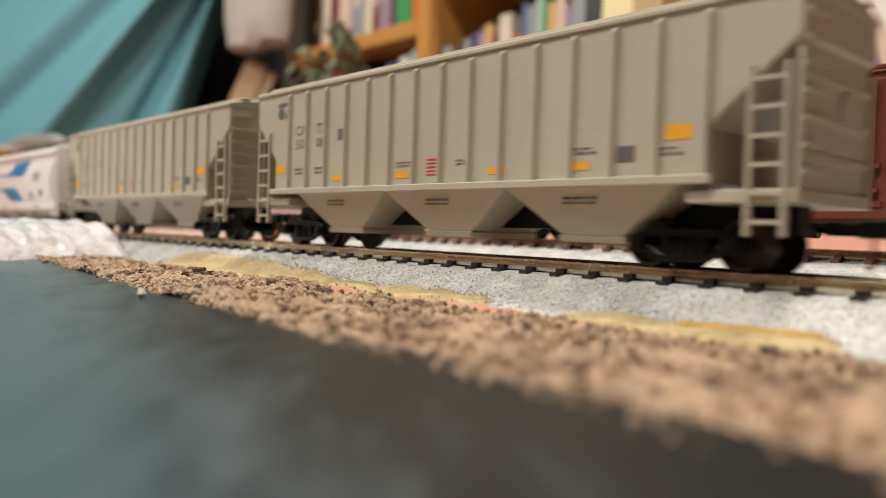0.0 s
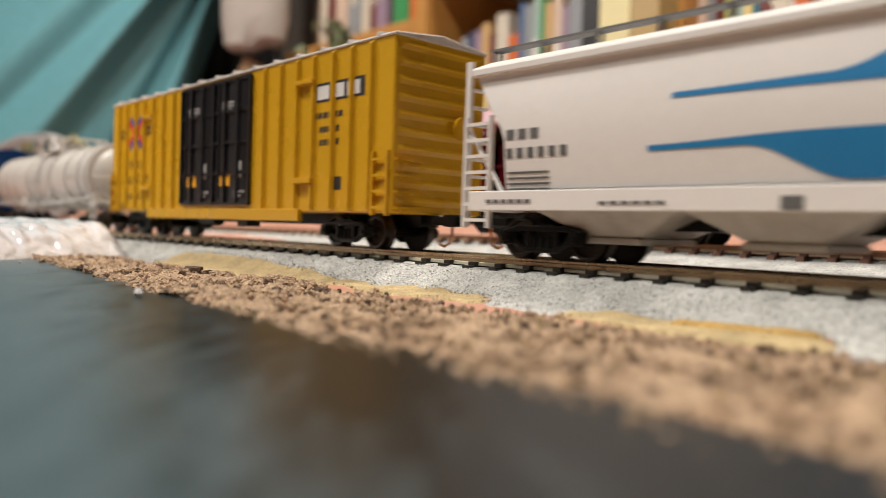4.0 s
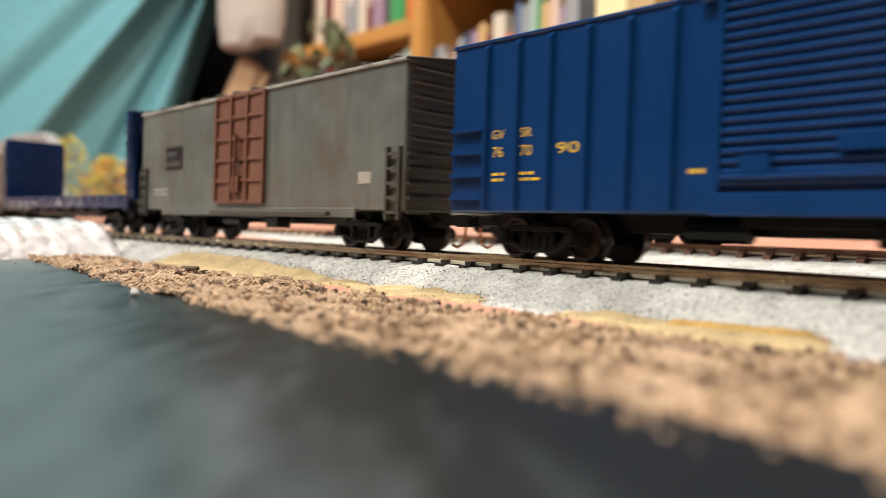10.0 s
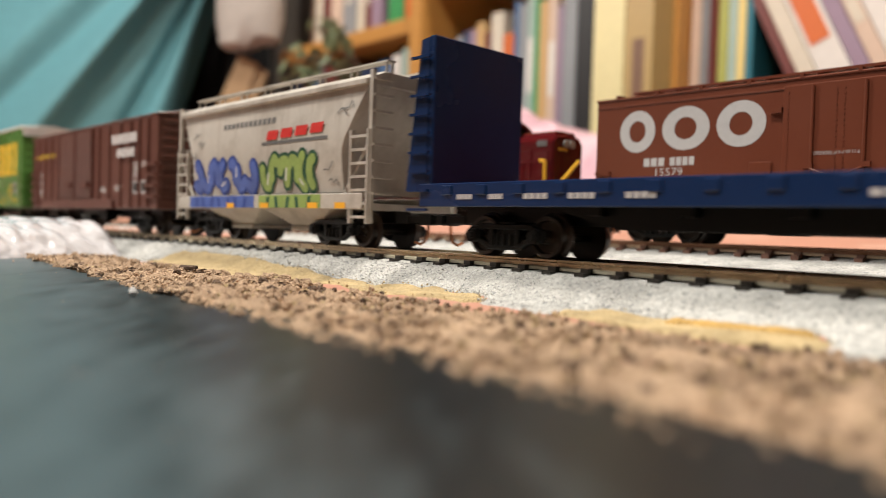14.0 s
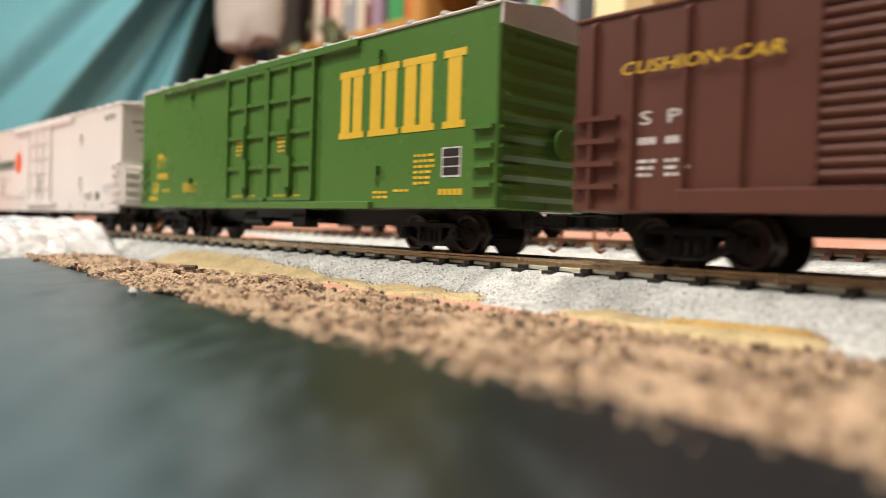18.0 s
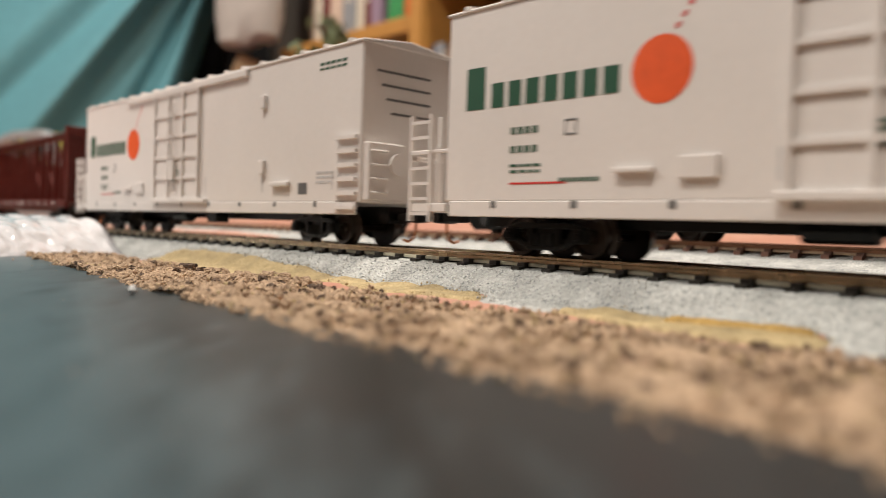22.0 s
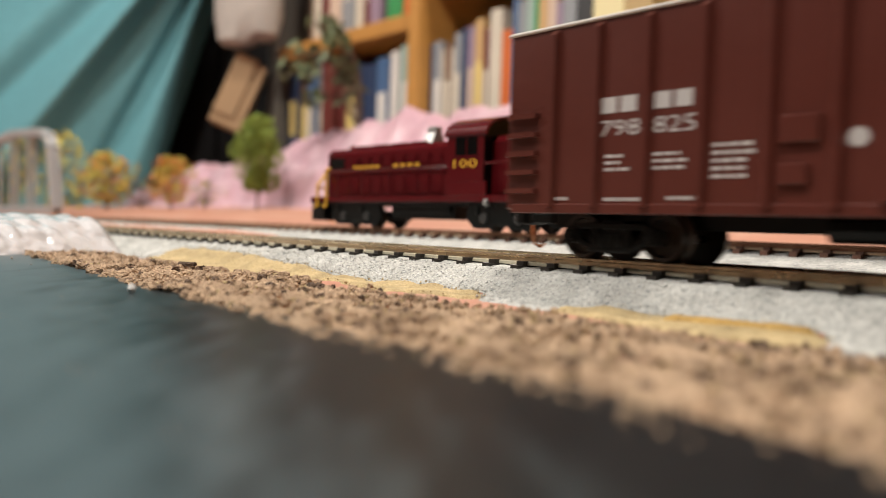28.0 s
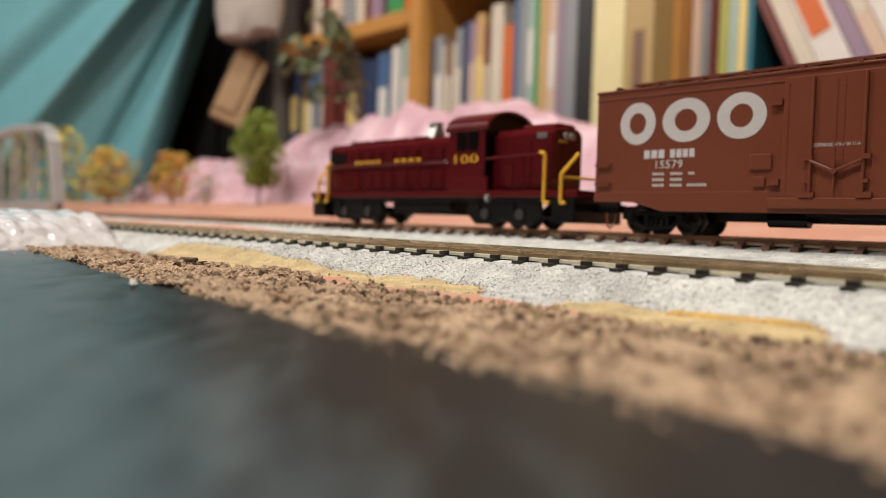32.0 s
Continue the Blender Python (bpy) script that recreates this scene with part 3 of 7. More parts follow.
GOLD = 0.8507
LUMP = [(a * 0.5257, b * GOLD, 0.0) for a in (-1, 1) for b in (-1, 1)] + [(0.0, a * 0.5257, b * GOLD) for a in (-1, 1) for b in (-1, 1)] + [(b * GOLD, 0.0, a * 0.5257) for a in (-1, 1) for b in (-1, 1)]
LUMP_FACES = [f for f in itertools.combinations(range(12), 3) if all(sum((p - q) ** 2 for p, q in zip(LUMP[a], LUMP[b])) < 1.2 for a, b in itertools.combinations(f, 2))]


def crumbs(name, mat, count, s0, s1, q0, q1, r0, r1, seed, label, lift=0.0006, test=None):
    """Loose grains and clods, too many to count."""
    rnd = random.Random(seed)
    verts, faces = [], []
    for _ in range(count):
        s, q = rnd.uniform(s0, s1), rnd.uniform(q0, q1)
        r = r0 + (r1 - r0) * rnd.random() ** 3 * (1 - 0.55 * fall(s, -0.09, -0.05))
        if test and test(s, q) < 0.5:
            continue
        c = place(s, q, ground_z(s, q) + lift + r * 0.3)
        n = len(verts)
        turn = rnd.uniform(0, 6.28)
        u, v = Vector((math.cos(turn), math.sin(turn), 0)), Vector((-math.sin(turn), math.cos(turn), 0))
        u, v, flat = u * rnd.uniform(0.8, 1.25), v * rnd.uniform(0.7, 1.05), rnd.uniform(0.65, 1.05)
        for x, y, z in LUMP:
            verts.append(c + (u * x + v * y + Vector((0, 0, z * flat))) * (r * rnd.uniform(0.70, 1.20)))
        faces += [tuple(n + i for i in f) for f in LUMP_FACES]
    mesh = bpy.data.meshes.new(name)
    mesh.from_pydata(verts, [], faces)
    mesh.materials.append(mat)
    return tagged(new(name, mesh), label, name.replace("_", " "), kind="stuff")


crumbs("soil_crumbs", DIRT, 22000, -0.26, 0.03, 0.024, 0.064, 0.00010, 0.00095, 3, "crumbs and clods of dry soil", 0.0005, on_dirt)
crumbs("soil_lumps", DIRT, 1500, -0.19, -0.03, 0.030, 0.066, 0.00030, 0.0012, 13, "coarse lumps of dry soil", 0.0004, on_dirt)
crumbs("soil_clods", DARK_SOIL, 1900, -0.26, 0.0, 0.030, 0.064, 0.00015, 0.0010, 7, "dark damp clods among the soil", 0.0006, on_dirt)
crumbs("pale_grit", SAND, 900, -0.24, 0.0, 0.030, 0.060, 0.00012, 0.00040, 9, "pale grit scattered over the soil", 0.0009, on_dirt)
crumbs("ballast_grains", BALLAST, 30000, -0.26, 0.02, MAIN_Q - 0.020, MAIN_Q + 0.016, 0.00009, 0.00022, 4, "loose grains of grey ballast", 0.0003, on_ballast)
crumbs("sand_grains", SAND, 5000, -0.17, 0.0, MAIN_Q - 0.030, MAIN_Q - 0.010, 0.00008, 0.00022, 5, "loose grains of ochre sand", 0.0003, on_sand)
stick = Shape()
p = place(-0.1108, 0.0517, ground_z(-0.1108, 0.0517) + 0.0016) * 1000
stick.rod(p - ALONG * 2.6, p + ALONG * 2.4 + Vector((0, 0, 0.3)), 0.45, 7, 0.32)
tagged(part("twig", stick, DARK_SOIL), "short dark broken twig lying on the soil", "twig")

# ---- track: rails and ties


def rail_run(name, mat, s_list, offset, top, parent=None, siding=False, head=False, foot=False):
    s = Shape()
    prof = [(-0.75, -1.4), (0.75, -1.4), (0.75, -1.15), (0.2, -0.95), (0.2, -0.45), (0.42, -0.30), (0.42, -0.04), (-0.42, -0.04),
            (-0.42, -0.30), (-0.2, -0.45), (-0.2, -0.95), (-0.75, -1.15)]
    if head:
        prof = [(-0.40, -0.05), (0.40, -0.05), (0.36, 0.0), (-0.36, 0.0)]
    if foot:
        prof = [(-0.82, -1.40), (0.82, -1.40), (0.80, -1.02), (0.30, -0.92), (-0.30, -0.92), (-0.80, -1.02)]
    rings = []
    for v in s_list:
        p, h = (place(v, SIDING_Q), HEAD) if siding else track_line(v)
        side = Vector((-math.sin(h), math.cos(h), 0))
        rings.append([tuple((p + side * (offset + y) * 0.001) * 1000 + Vector((0, 0, top * 1000 + z))) for y, z in prof])
    s.loft(rings)
    return part(name, s, mat, parent)


LOOP = [-1.83 - 0.02] + steps(-1.80, BACK_S, 0.03) + [FRONT_S] + steps(FRONT_S + 0.03, 2.06, 0.03)
main_track = thing("railway_track", "model railway track with tarnished rails on black ties", "track")
for off in (-4.9, 4.9):
    r = rail_run("rail", RAIL_METAL, LOOP, off, RAIL, main_track)
    rail_run("rail_head", RAIL_TOP, LOOP, off, RAIL, r, head=True)
    rail_run("rail_foot", RAIL_FOOT, LOOP, off, RAIL, r, foot=True)
siding = thing("railway_track", "rust-painted model railway siding on brown ties", "track")
for off in (-4.9, 4.9):
    r = rail_run("rail", RAIL_PAINTED, [-0.45, 0.08], off, SIDING_RAIL, siding, True)
    rail_run("rail_head", RAIL_TOP, [-0.45, 0.08], off, SIDING_RAIL, r, True, head=True)
    rail_run("rail_foot", RAIL_FOOT_RUSTY, [-0.45, 0.08], off, SIDING_RAIL, r, True, foot=True)


def tie_mesh(mat, name):
    s = Shape()
    s.box(-0.66, 0.66, -7.7, 7.7, -1.05, 0.0)
    for y in (-6.05, -3.75, 3.75, 6.05):
        s.box(-0.60, 0.60, y - 0.5, y + 0.5, -0.05, 0.52)
    ob = part(name, s, mat)
    mesh = ob.data
    bpy.data.objects.remove(ob)
    return mesh


def far_ties(s_list, mesh_mat, parent):
    s = Shape()
    for v in s_list:
        p, h = track_line(v)
        a, b = Vector((math.cos(h), math.sin(h), 0)), Vector((-math.sin(h), math.cos(h), 0))
        c = [tuple(p * 1000 + a * i * 1.1 + b * j * 7.9 + Vector((0, 0, RAIL * 1000 - k))) for i in (-1, 1) for j in (-1, 1) for k in (2.45, 1.4)]
        s.add(c, [(0, 1, 3, 2), (4, 6, 7, 5), (0, 4, 5, 1), (2, 3, 7, 6), (0, 2, 6, 4), (1, 5, 7, 3)])
    return tagged(part("ties", s, mesh_mat, parent), kind="stuff")


PITCH = 0.00509
TIE_0 = -0.12218

# ---------------------------------------------------------------- the train
TRAIN = []


def on_train(car, front, rear):
    TRAIN.append((car, (front + rear) / 2))
    return car


def box_body(car, L, z0, z1, mat, roof_mat, roof=1.6, ridges=13, w=9.8, end_mat=None, end_ribs=True):
    """Sides, ends with horizontal ribs, and a low peaked roof with cross ridges."""
    h = L / 2
    part("body", Shape().box(-h, h, -w, w, z0, z1), mat, car, bevel=0.25)
    r = Shape()
    r.prism_x([(-w - 0.25, z1 - 0.3), (w + 0.25, z1 - 0.3), (w + 0.25, z1 + 0.15), (0, z1 + roof), (-w - 0.25, z1 + 0.15)], -h - 0.2, h + 0.2)
    top = part("roof", r, roof_mat, car, bevel=0.15)
    if ridges:
        for i in range(ridges):
            x = -h + L * (i + 0.5) / ridges
            s = Shape()
            s.loft([[(x + a, -w - 0.3, z1 + 0.1 + c) for a, c in ((-0.45, 0), (0.45, 0), (0.3, 0.55), (-0.3, 0.55))],
                    [(x + a, 0, z1 + roof + c) for a, c in ((-0.45, -0.05), (0.45, -0.05), (0.3, 0.5), (-0.3, 0.5))],
                    [(x + a, w + 0.3, z1 + 0.1 + c) for a, c in ((-0.45, 0), (0.45, 0), (0.3, 0.55), (-0.3, 0.55))]])
            part("roof_ridge", s, roof_mat, top)
    for k in (1, -1) if end_ribs else ():
        n = 10
        for i in range(n):
            z = z0 + 2 + (z1 - z0 - 3.5) * i / (n - 1)
            s = Shape()
            s.add([(k * h, -w + 0.8, z - 0.75), (k * h, w - 0.8, z - 0.75), (k * (h + 0.24), w - 1.6, z), (k * (h + 0.24), -w + 1.6, z),
                   (k * h, -w + 0.8, z + 0.75), (k * h, w - 0.8, z + 0.75)], [(0, 1, 2, 3), (3, 2, 5, 4), (0, 3, 4), (1, 5, 2)])
            part("end_rib", s, end_mat or mat, car)


def side_ribs(car, xs, z0, z1, mat, wide=0.5, deep=0.55, both=True):
    for x in xs:
        for k in ((-1, 1) if both else (-1,)):
            s = Shape()
            y = k * 9.8
            s.add([(x - wide, y, z0), (x + wide, y, z0), (x + wide * 0.45, y + k * deep, z0), (x - wide * 0.45, y + k * deep, z0),
                   (x - wide, y, z1), (x + wide, y, z1), (x + wide * 0.45, y + k * deep, z1 - 0.7), (x - wide * 0.45, y + k * deep, z1 - 0.7)],
                  [(0, 1, 5, 4), (1, 2, 6, 5), (2, 3, 7, 6), (3, 0, 4, 7), (4, 5, 6, 7), (0, 3, 2, 1)])
            part("side_rib", s, mat, car)


def sill(car, x0, x1, z0, z1, mat, proud=0.35, name="side_sill"):
    for k in (1, -1):
        a, b = sorted((k * 9.6, k * (9.8 + proud)))
        ob = part(name, Shape().box(x0, x1, a, b, z0, z1), mat, car, bevel=0.12)
    return ob


def underframe(car, L, z=4.4, mat=None):
    s = Shape()
    s.box(-L / 2 + 2, L / 2 - 2, -2.0, 2.0, z - 0.6, z + 2.2)
    s.box(-9, 8, -6.5, 6.5, z + 0.3, z + 1.8)
    s.rod((-16, -4, z), (-9, -4, z), 1.5, 10)
    s.box(4, 8, -6.5, -3.5, z - 1.4, z + 1)
    return part("underframe", s, mat or TRUCK_BLACK, car)


def panel_door(car, x0, x1, z0, z1, mat, label, cols=2, rows=5, proud=0.5, bar=0.32):
    """A plug door: a panel, and every upright and cross bar of its raised grid."""
    y = SIDE
    d = part("door", Shape().box(x0, x1, y - proud * 0.4, y + 0.4, z0, z1), mat, car, label, bevel=0.1)
    up = part("door_upright", Shape().box(-bar, bar, y - proud - 0.2, y, z0, z1), mat, d)
    up.location.x = x0 * 0.001
    for i in range(1, cols + 1):
        again(up, "door_upright", d, x0 + (x1 - x0) * i / cols)
    across = part("door_bar", Shape().box(x0, x1, y - proud, y, -bar, bar), mat, d)
    across.location.z = z0 * 0.001
    for i in range(1, rows + 1):
        again(across, "door_bar", d, 0, 0, z0 + (z1 - z0) * i / rows)
    return d


def slat_door(car, x0, x1, z0, z1, rows, mat, label, proud=0.45):
    """A sliding door with close horizontal corrugations, each one a piece."""
    d = part("door", Shape().box(x0, x1, SIDE - 0.25, SIDE + 0.3, z0, z1), mat, car, label)
    step = (z1 - z0) / rows
    half = [math.pi * i / 6 for i in range(7)]
    first = part("slat", Shape().prism_x([(SIDE - 0.2 - proud * math.sin(a), -step * 0.36 * math.cos(a)) for a in half], x0 + 0.4, x1 - 0.4), mat, d, smooth=True)
    first.location.z = (z0 + step * 0.5) * 0.001
    for i in range(1, rows):
        again(first, "slat", d, 0, 0, z0 + step * (i + 0.5))
    for x in (x0, x1):
        part("door_post", Shape().box(x - 0.3, x + 0.3, SIDE - 0.75, SIDE + 0.2, z0 - 0.3, z1 + 0.3), mat, d)
    return d


def tiles(car, name, mat, spots, label="", y=SIDE - 0.05):
    """Plain painted patches, each a part of its own."""
    for x, z, w, t in spots:
        part(name, tile(Shape(), x, z, w, t, y), mat, car, label)


def rung_set(car, mat, x, k, y0, y1, z0, z1, rungs):
    """Single rungs on the end of a car, facing along k."""
    first = part("rung", Shape().box(min(x, x + 0.6 * k), max(x, x + 0.6 * k), y0, y1, -0.2, 0.2), mat, car)
    first.location.z = (z0 + (z1 - z0) * 0.5 / rungs) * 0.001
    for i in range(1, rungs):
        again(first, "rung", car, 0, 0, z0 + (z1 - z0) * (i + 0.5) / rungs)


def corner_ladders(car, L, mat, rungs=4, z0=8.0, z1=17.5, wide=5.0, stiles=False):
    h = L / 2
    for k in (1, -1):
        x0, x1 = sorted((k * (h - 0.7), k * (h - 0.7 - wide)))
        ladder_parts(car, mat, x0, x1, z0, z1, rungs, stiles=stiles)
        rung_set(car, mat, k * h, k, -9.3, -5.0, z0, z1, rungs)


# ---- grey covered hoppers

def covered_hopper(first=True):
    L = 102.3
    h = L / 2
    car = thing("hopper_car", "pale grey plastic ribbed covered hopper model car on the track", "hopper car", "hopper cars in the train")
    side = [(-h, 28.0), (h, 28.0), (h, 23.4), (h - 9.4, 15.0), (h - 9.4, 9.6), (-h + 6.6, 9.6), (-h + 6.6, 15.4), (-h, 22.6)]
    core = Shape()
    core.prism_y(side, -9.8, 9.8)
    part("body", core, GREY_HOPPER, car, bevel=0.2)
    sill(car, -h + 5.8, h - 8.6, 9.2, 10.2, GREY_HOPPER, 0.7)
    for k in (1, -1):
        s = Shape()
        a, b = sorted((k * (h - 11.6), k * h))
        s.box(a, b, -9.8, 9.8, 7.2, 8.6)
        part("end_platform", s, GREY_HOPPER, car, bevel=0.15)
        part("end_sheet", Shape().box(min(k * (h - 0.9), k * (h - 0.5)), max(k * (h - 0.9), k * (h - 0.5)), -8.9, 8.9, 8.6, 24.0), GREY_HOPPER, car)
        for z in (11.5, 15.5, 19.5):
            part("end_stiffener", Shape().box(min(k * (h - 0.5), k * (h - 0.1)), max(k * (h - 0.5), k * (h - 0.1)), -8.8, 8.8, z, z + 0.7), GREY_HOPPER, car)
        s = Shape()
        for y in (-9.6, 9.0):
            s.box(min(k * (h - 0.5), k * h), max(k * (h - 0.5), k * h), y, y + 0.6, 8.0, 22.0)
        s.box(min(k * (h - 5), k * (h - 4.4)), max(k * (h - 5), k * (h - 4.4)), -1.0, 1.0, 8.0, 18.0)
        part("end_post", s, GREY_HOPPER, car)
        x0, x1 = sorted((k * (h - 4.8), k * (h - 1.2)))
        ladder_parts(car, GREY_HOPPER, x0, x1, 3.9, 20.8, 6, y=SIDE - 0.2)
        rung_set(car, GREY_HOPPER, k * (h - 0.1), k, -9.2, -5.2, 9.0, 27.0, 7)
        brake_wheel(car, k * (h - 1.5), k, 3.0, 17.5, GREY_HOPPER)
    side_ribs(car, [-h + 11.6 + i * 5.80 for i in range(15)], 10.0, 27.4, GREY_HOPPER, 0.45, 0.6)
    roof = Shape()
    roof.prism_x([(-10.1, 27.6), (10.1, 27.6), (10.1, 28.3), (4, 29.3), (-4, 29.3), (-10.1, 28.3)], -h - 0.1, h + 0.1)
    top = part("roof", roof, GREY_HOPPER, car, bevel=0.15)
    walk_way = Shape()
    walk_way.box(-h + 3, h - 3, -3.2, 3.2, 29.2, 30.2)
    for k in (-1, 1):
        walk_way.box(-h - 0.1, h + 0.1, k * 6.2 - 1.0, k * 6.2 + 1.0, 29.1, 29.6)
    part("roof_walkway", walk_way, GREY_HOPPER, top, bevel=0.1)
    xs = [-25.5, 0.0, 25.5]
    for x in xs:
        s = Shape()
        s.loft([[(x - 13.2, -9.2, 9.7), (x + 13.2, -9.2, 9.7), (x + 13.2, 9.2, 9.7), (x - 13.2, 9.2, 9.7)],
                [(x - 4.5, -6.8, 3.4), (x + 4.5, -6.8, 3.4), (x + 4.5, 6.8, 3.4), (x - 4.5, 6.8, 3.4)]])
        s.box(x - 5.0, x + 5.0, -7.0, 7.0, 2.6, 3.5)
        part("hopper_bay", s, GREY_HOPPER, car, bevel=0.15)
    s = Shape()
    s.box(-h + 3, h - 3, -1.6, 1.6, 4.2, 7.6)
    part("underframe", s, TRUCK_BLACK, car)
    ink = Shape()
    letters(ink, "CA", -h + 13.6, 19.6, 1.7, 3.2), letters(ink, "TX", -h + 20.2, 19.6, 1.7, 3.2)
    letters(ink, "50", -h + 13.6, 17.2, 1.7, 2.6), letters(ink, "086" if first else "20", -h + 20.2, 17.2, 1.7, 3.2)
    smallprint(ink, -h + 13.6, 13.4, 3.2, 2), smallprint(ink, -h + 20.0, 13.4, 4.2, 2, seed=2)
    smallprint(ink, -h + 42.4, 13.4, 3.4, 2, 0.5, seed=3), smallprint(ink, -h + 55.4, 13.2, 3.0, 2, 0.5, seed=4)
    smallprint(ink, -h + 75.4, 13.6, 3.0, 2, 0.55, seed=5), smallprint(ink, -h + 87.2, 13.0, 3.4, 2, 0.6, seed=6)
    tile(ink, -h + 26.6, 18.0, 1.6, 1.9), tile(ink, -h + 81.9, 11.9, 2.4, 1.8)
    for x in xs:
        smallprint(ink, x - 3, 7.8, 5, 2, 0.6, y=SIDE + 0.95, seed=8)
    disc(ink, -h + 8.4, 24.0, 1.1), tile(ink, -h + 7.2, 25.2, 3.4, 0.7, lean=0.4), tile(ink, -h + 9.6, 23.0, 1.1, 1.4, lean=0.4)
    part("lettering", ink, INK_DARK, car)
    gold = Shape()
    for x, z in ((7.0, 13.0), (25.5, 11.2), (42.0, 11.2), (61.6, 11.2), (88.0, 14.0)):
        tile(gold, -h + x, z, 3.2, 1.0 if z < 12 else 1.6)
    tile(gold, -h + 75.4, 11.2, 2.8, 0.9)
    part("warning_label", gold, INK_ORANGE, car, "orange-yellow warning label")
    red = Shape()
    for i in range(5):
        tile(red, -h + 49.2, 11.4 + i * 0.55, 3.0, 0.22)
    part("red_label", red, INK_RED, car)
    running_gear(car, L, 13.0)
    return car


on_train(covered_hopper(True), -30.4, -132.7)
on_train(covered_hopper(False), -144.4, -246.7)


# ---- white round-sided hopper with blue bands

def round_hopper(name, label, L, mat, z_sill, z_top, bays, walk_posts, roof_mat, under_mat):
    """Bulging sides between two end frames, a long sill and a roof walkway on posts."""
    h = L / 2
    car = thing(name, label, "hopper car", "hopper cars in the train")
    prof = []
    n = 10
    zm, zt = z_sill + 1.6, z_top - 1.8
    for i in range(n + 1):
        u = i / n
        z = zm + (zt - zm) * u
        y = 9.0 + 0.75 * math.sin(math.pi * min(1, u * 1.05))
        prof.append((-y, z))
    prof += [(-6.5, z_top - 0.2), (0, z_top + 0.2), (6.5, z_top - 0.2)]
    prof += [(-y, z) for y, z in prof[:n + 1]][::-1]
    body = Shape()
    zc = z_sill + (z_top - z_sill) * 0.45

    def reach(z):
        """Half the length of the side at height z: the end slopes in below the roof, then drops."""
        return h - 1.4 - 6.2 * min(1.0, max(0.0, (zt - z) / (zt - zc)))
    body.loft([[(k * reach(z), y, z) for y, z in prof] for k in (-1, 1)], caps=False)
    m_ = len(prof)
    for k in (-1, 1):
        body.add([(k * reach(z), y, z) for y, z in prof], [(i, i + 1, m_ - 2 - i, m_ - 1 - i) for i in range(m_ // 2)])
    part("body", body, mat, car, smooth=True)
    ov = Shape()
    ov.prism_x([(-9.9, zt - 0.5), (-9.9, zt + 0.6), (-6.2, z_top + 0.3), (6.2, z_top + 0.3), (9.9, zt + 0.6), (9.9, zt - 0.5), (9.0, zt - 0.4), (-9.0, zt - 0.4)], -h + 1.2, h - 1.2)
    roof = part("roof", ov, mat, car, bevel=0.2)
    rail = Shape()
    top = z_top + 1.9
    for k in (-1, 1):
        rail.box(-h + 1.0, h - 1.0, k * 5.0 - 0.9, k * 5.0 + 0.9, top, top + 0.3)
        for i in range(walk_posts + 1):
            x = -h + 1.6 + (L - 3.2) * i / walk_posts
            rail.rod((x, k * 5.6, z_top - 0.2), (x, k * 5.6, top + 0.1), 0.22, 6)
            rail.rod((x, k * 4.4, z_top - 0.2), (x, k * 4.4, top + 0.1), 0.22, 6)
    part("roof_walkway", rail, roof_mat, roof)
    hatch = Shape()
    for i in range(4):
        x = -h + L * (i + 0.5) / 4
        hatch.rod((x, 0, z_top), (x, 0, z_top + 1.2), 2.6, 14)
    part("roof_hatches", hatch, mat, roof)
    sill(car, -h + 1.5, h - 1.5, z_sill - 1.2, z_sill + 1.4, mat, 0.2)
    for k in (1, -1):
        s = Shape()
        a, b = sorted((k * (h - 0.6), k * (h - 8.0)))
        s.box(a, b, -9.6, 9.6, z_sill - 1.2, z_sill - 0.2)
        for y in (-9.5, 8.8):
            s.box(min(k * (h - 0.8), k * h), max(k * (h - 0.8), k * h), y, y + 0.7, z_sill - 3.4, z_top)
            s.rod((k * (h - 0.5), y + 0.3, z_sill + 10), (k * (h - 8), y + 0.3, z_sill), 0.3, 6)
        part("end_frame", s, mat, car)
        x0, x1 = sorted((k * (h - 5.0), k * (h - 0.5)))
        ladder_parts(car, mat, x0, x1, 3.9, z_sill + 11.5, 7, y=SIDE + 0.1)
        rung_set(car, mat, k * (h - 0.3), k, -9.2, -5.4, z_sill, z_top, 8)
        brake_wheel(car, k * (h - 1.2), k, 2.0, z_sill + 9, mat)
    for i in range(bays):
        x = -h + 12 + (L - 24) * (i + 0.5) / bays
        s = Shape()
        g = (L - 24) / bays / 2
        s.loft([[(x - g, -8.6, z_sill - 1.0), (x + g, -8.6, z_sill - 1.0), (x + g, 8.6, z_sill - 1.0), (x - g, 8.6, z_sill - 1.0)],
                [(x - 3.4, -5.8, 3.0), (x + 3.4, -5.8, 3.0), (x + 3.4, 5.8, 3.0), (x - 3.4, 5.8, 3.0)]])
        s.box(x - 4.2, x + 4.2, -6.4, 6.4, 2.4, 3.2)
        part("hopper_bay", s, under_mat, car, bevel=0.15)
    s = Shape()
    s.box(-h + 3, h - 3, -1.6, 1.6, 4.2, 6.6)
    part("underframe", s, TRUCK_BLACK, car)
    running_gear(car, L, 12.5)
    return car


def skin(z, z_sill, z_top):
    """Depth of the bulging side at height z."""
    zm, zt = z_sill + 1.6, z_top - 1.8
    u = min(1.0, max(0.0, (z - zm) / (zt - zm)))
    return -(9.0 + 0.75 * math.sin(math.pi * min(1, u * 1.05))) - 0.07


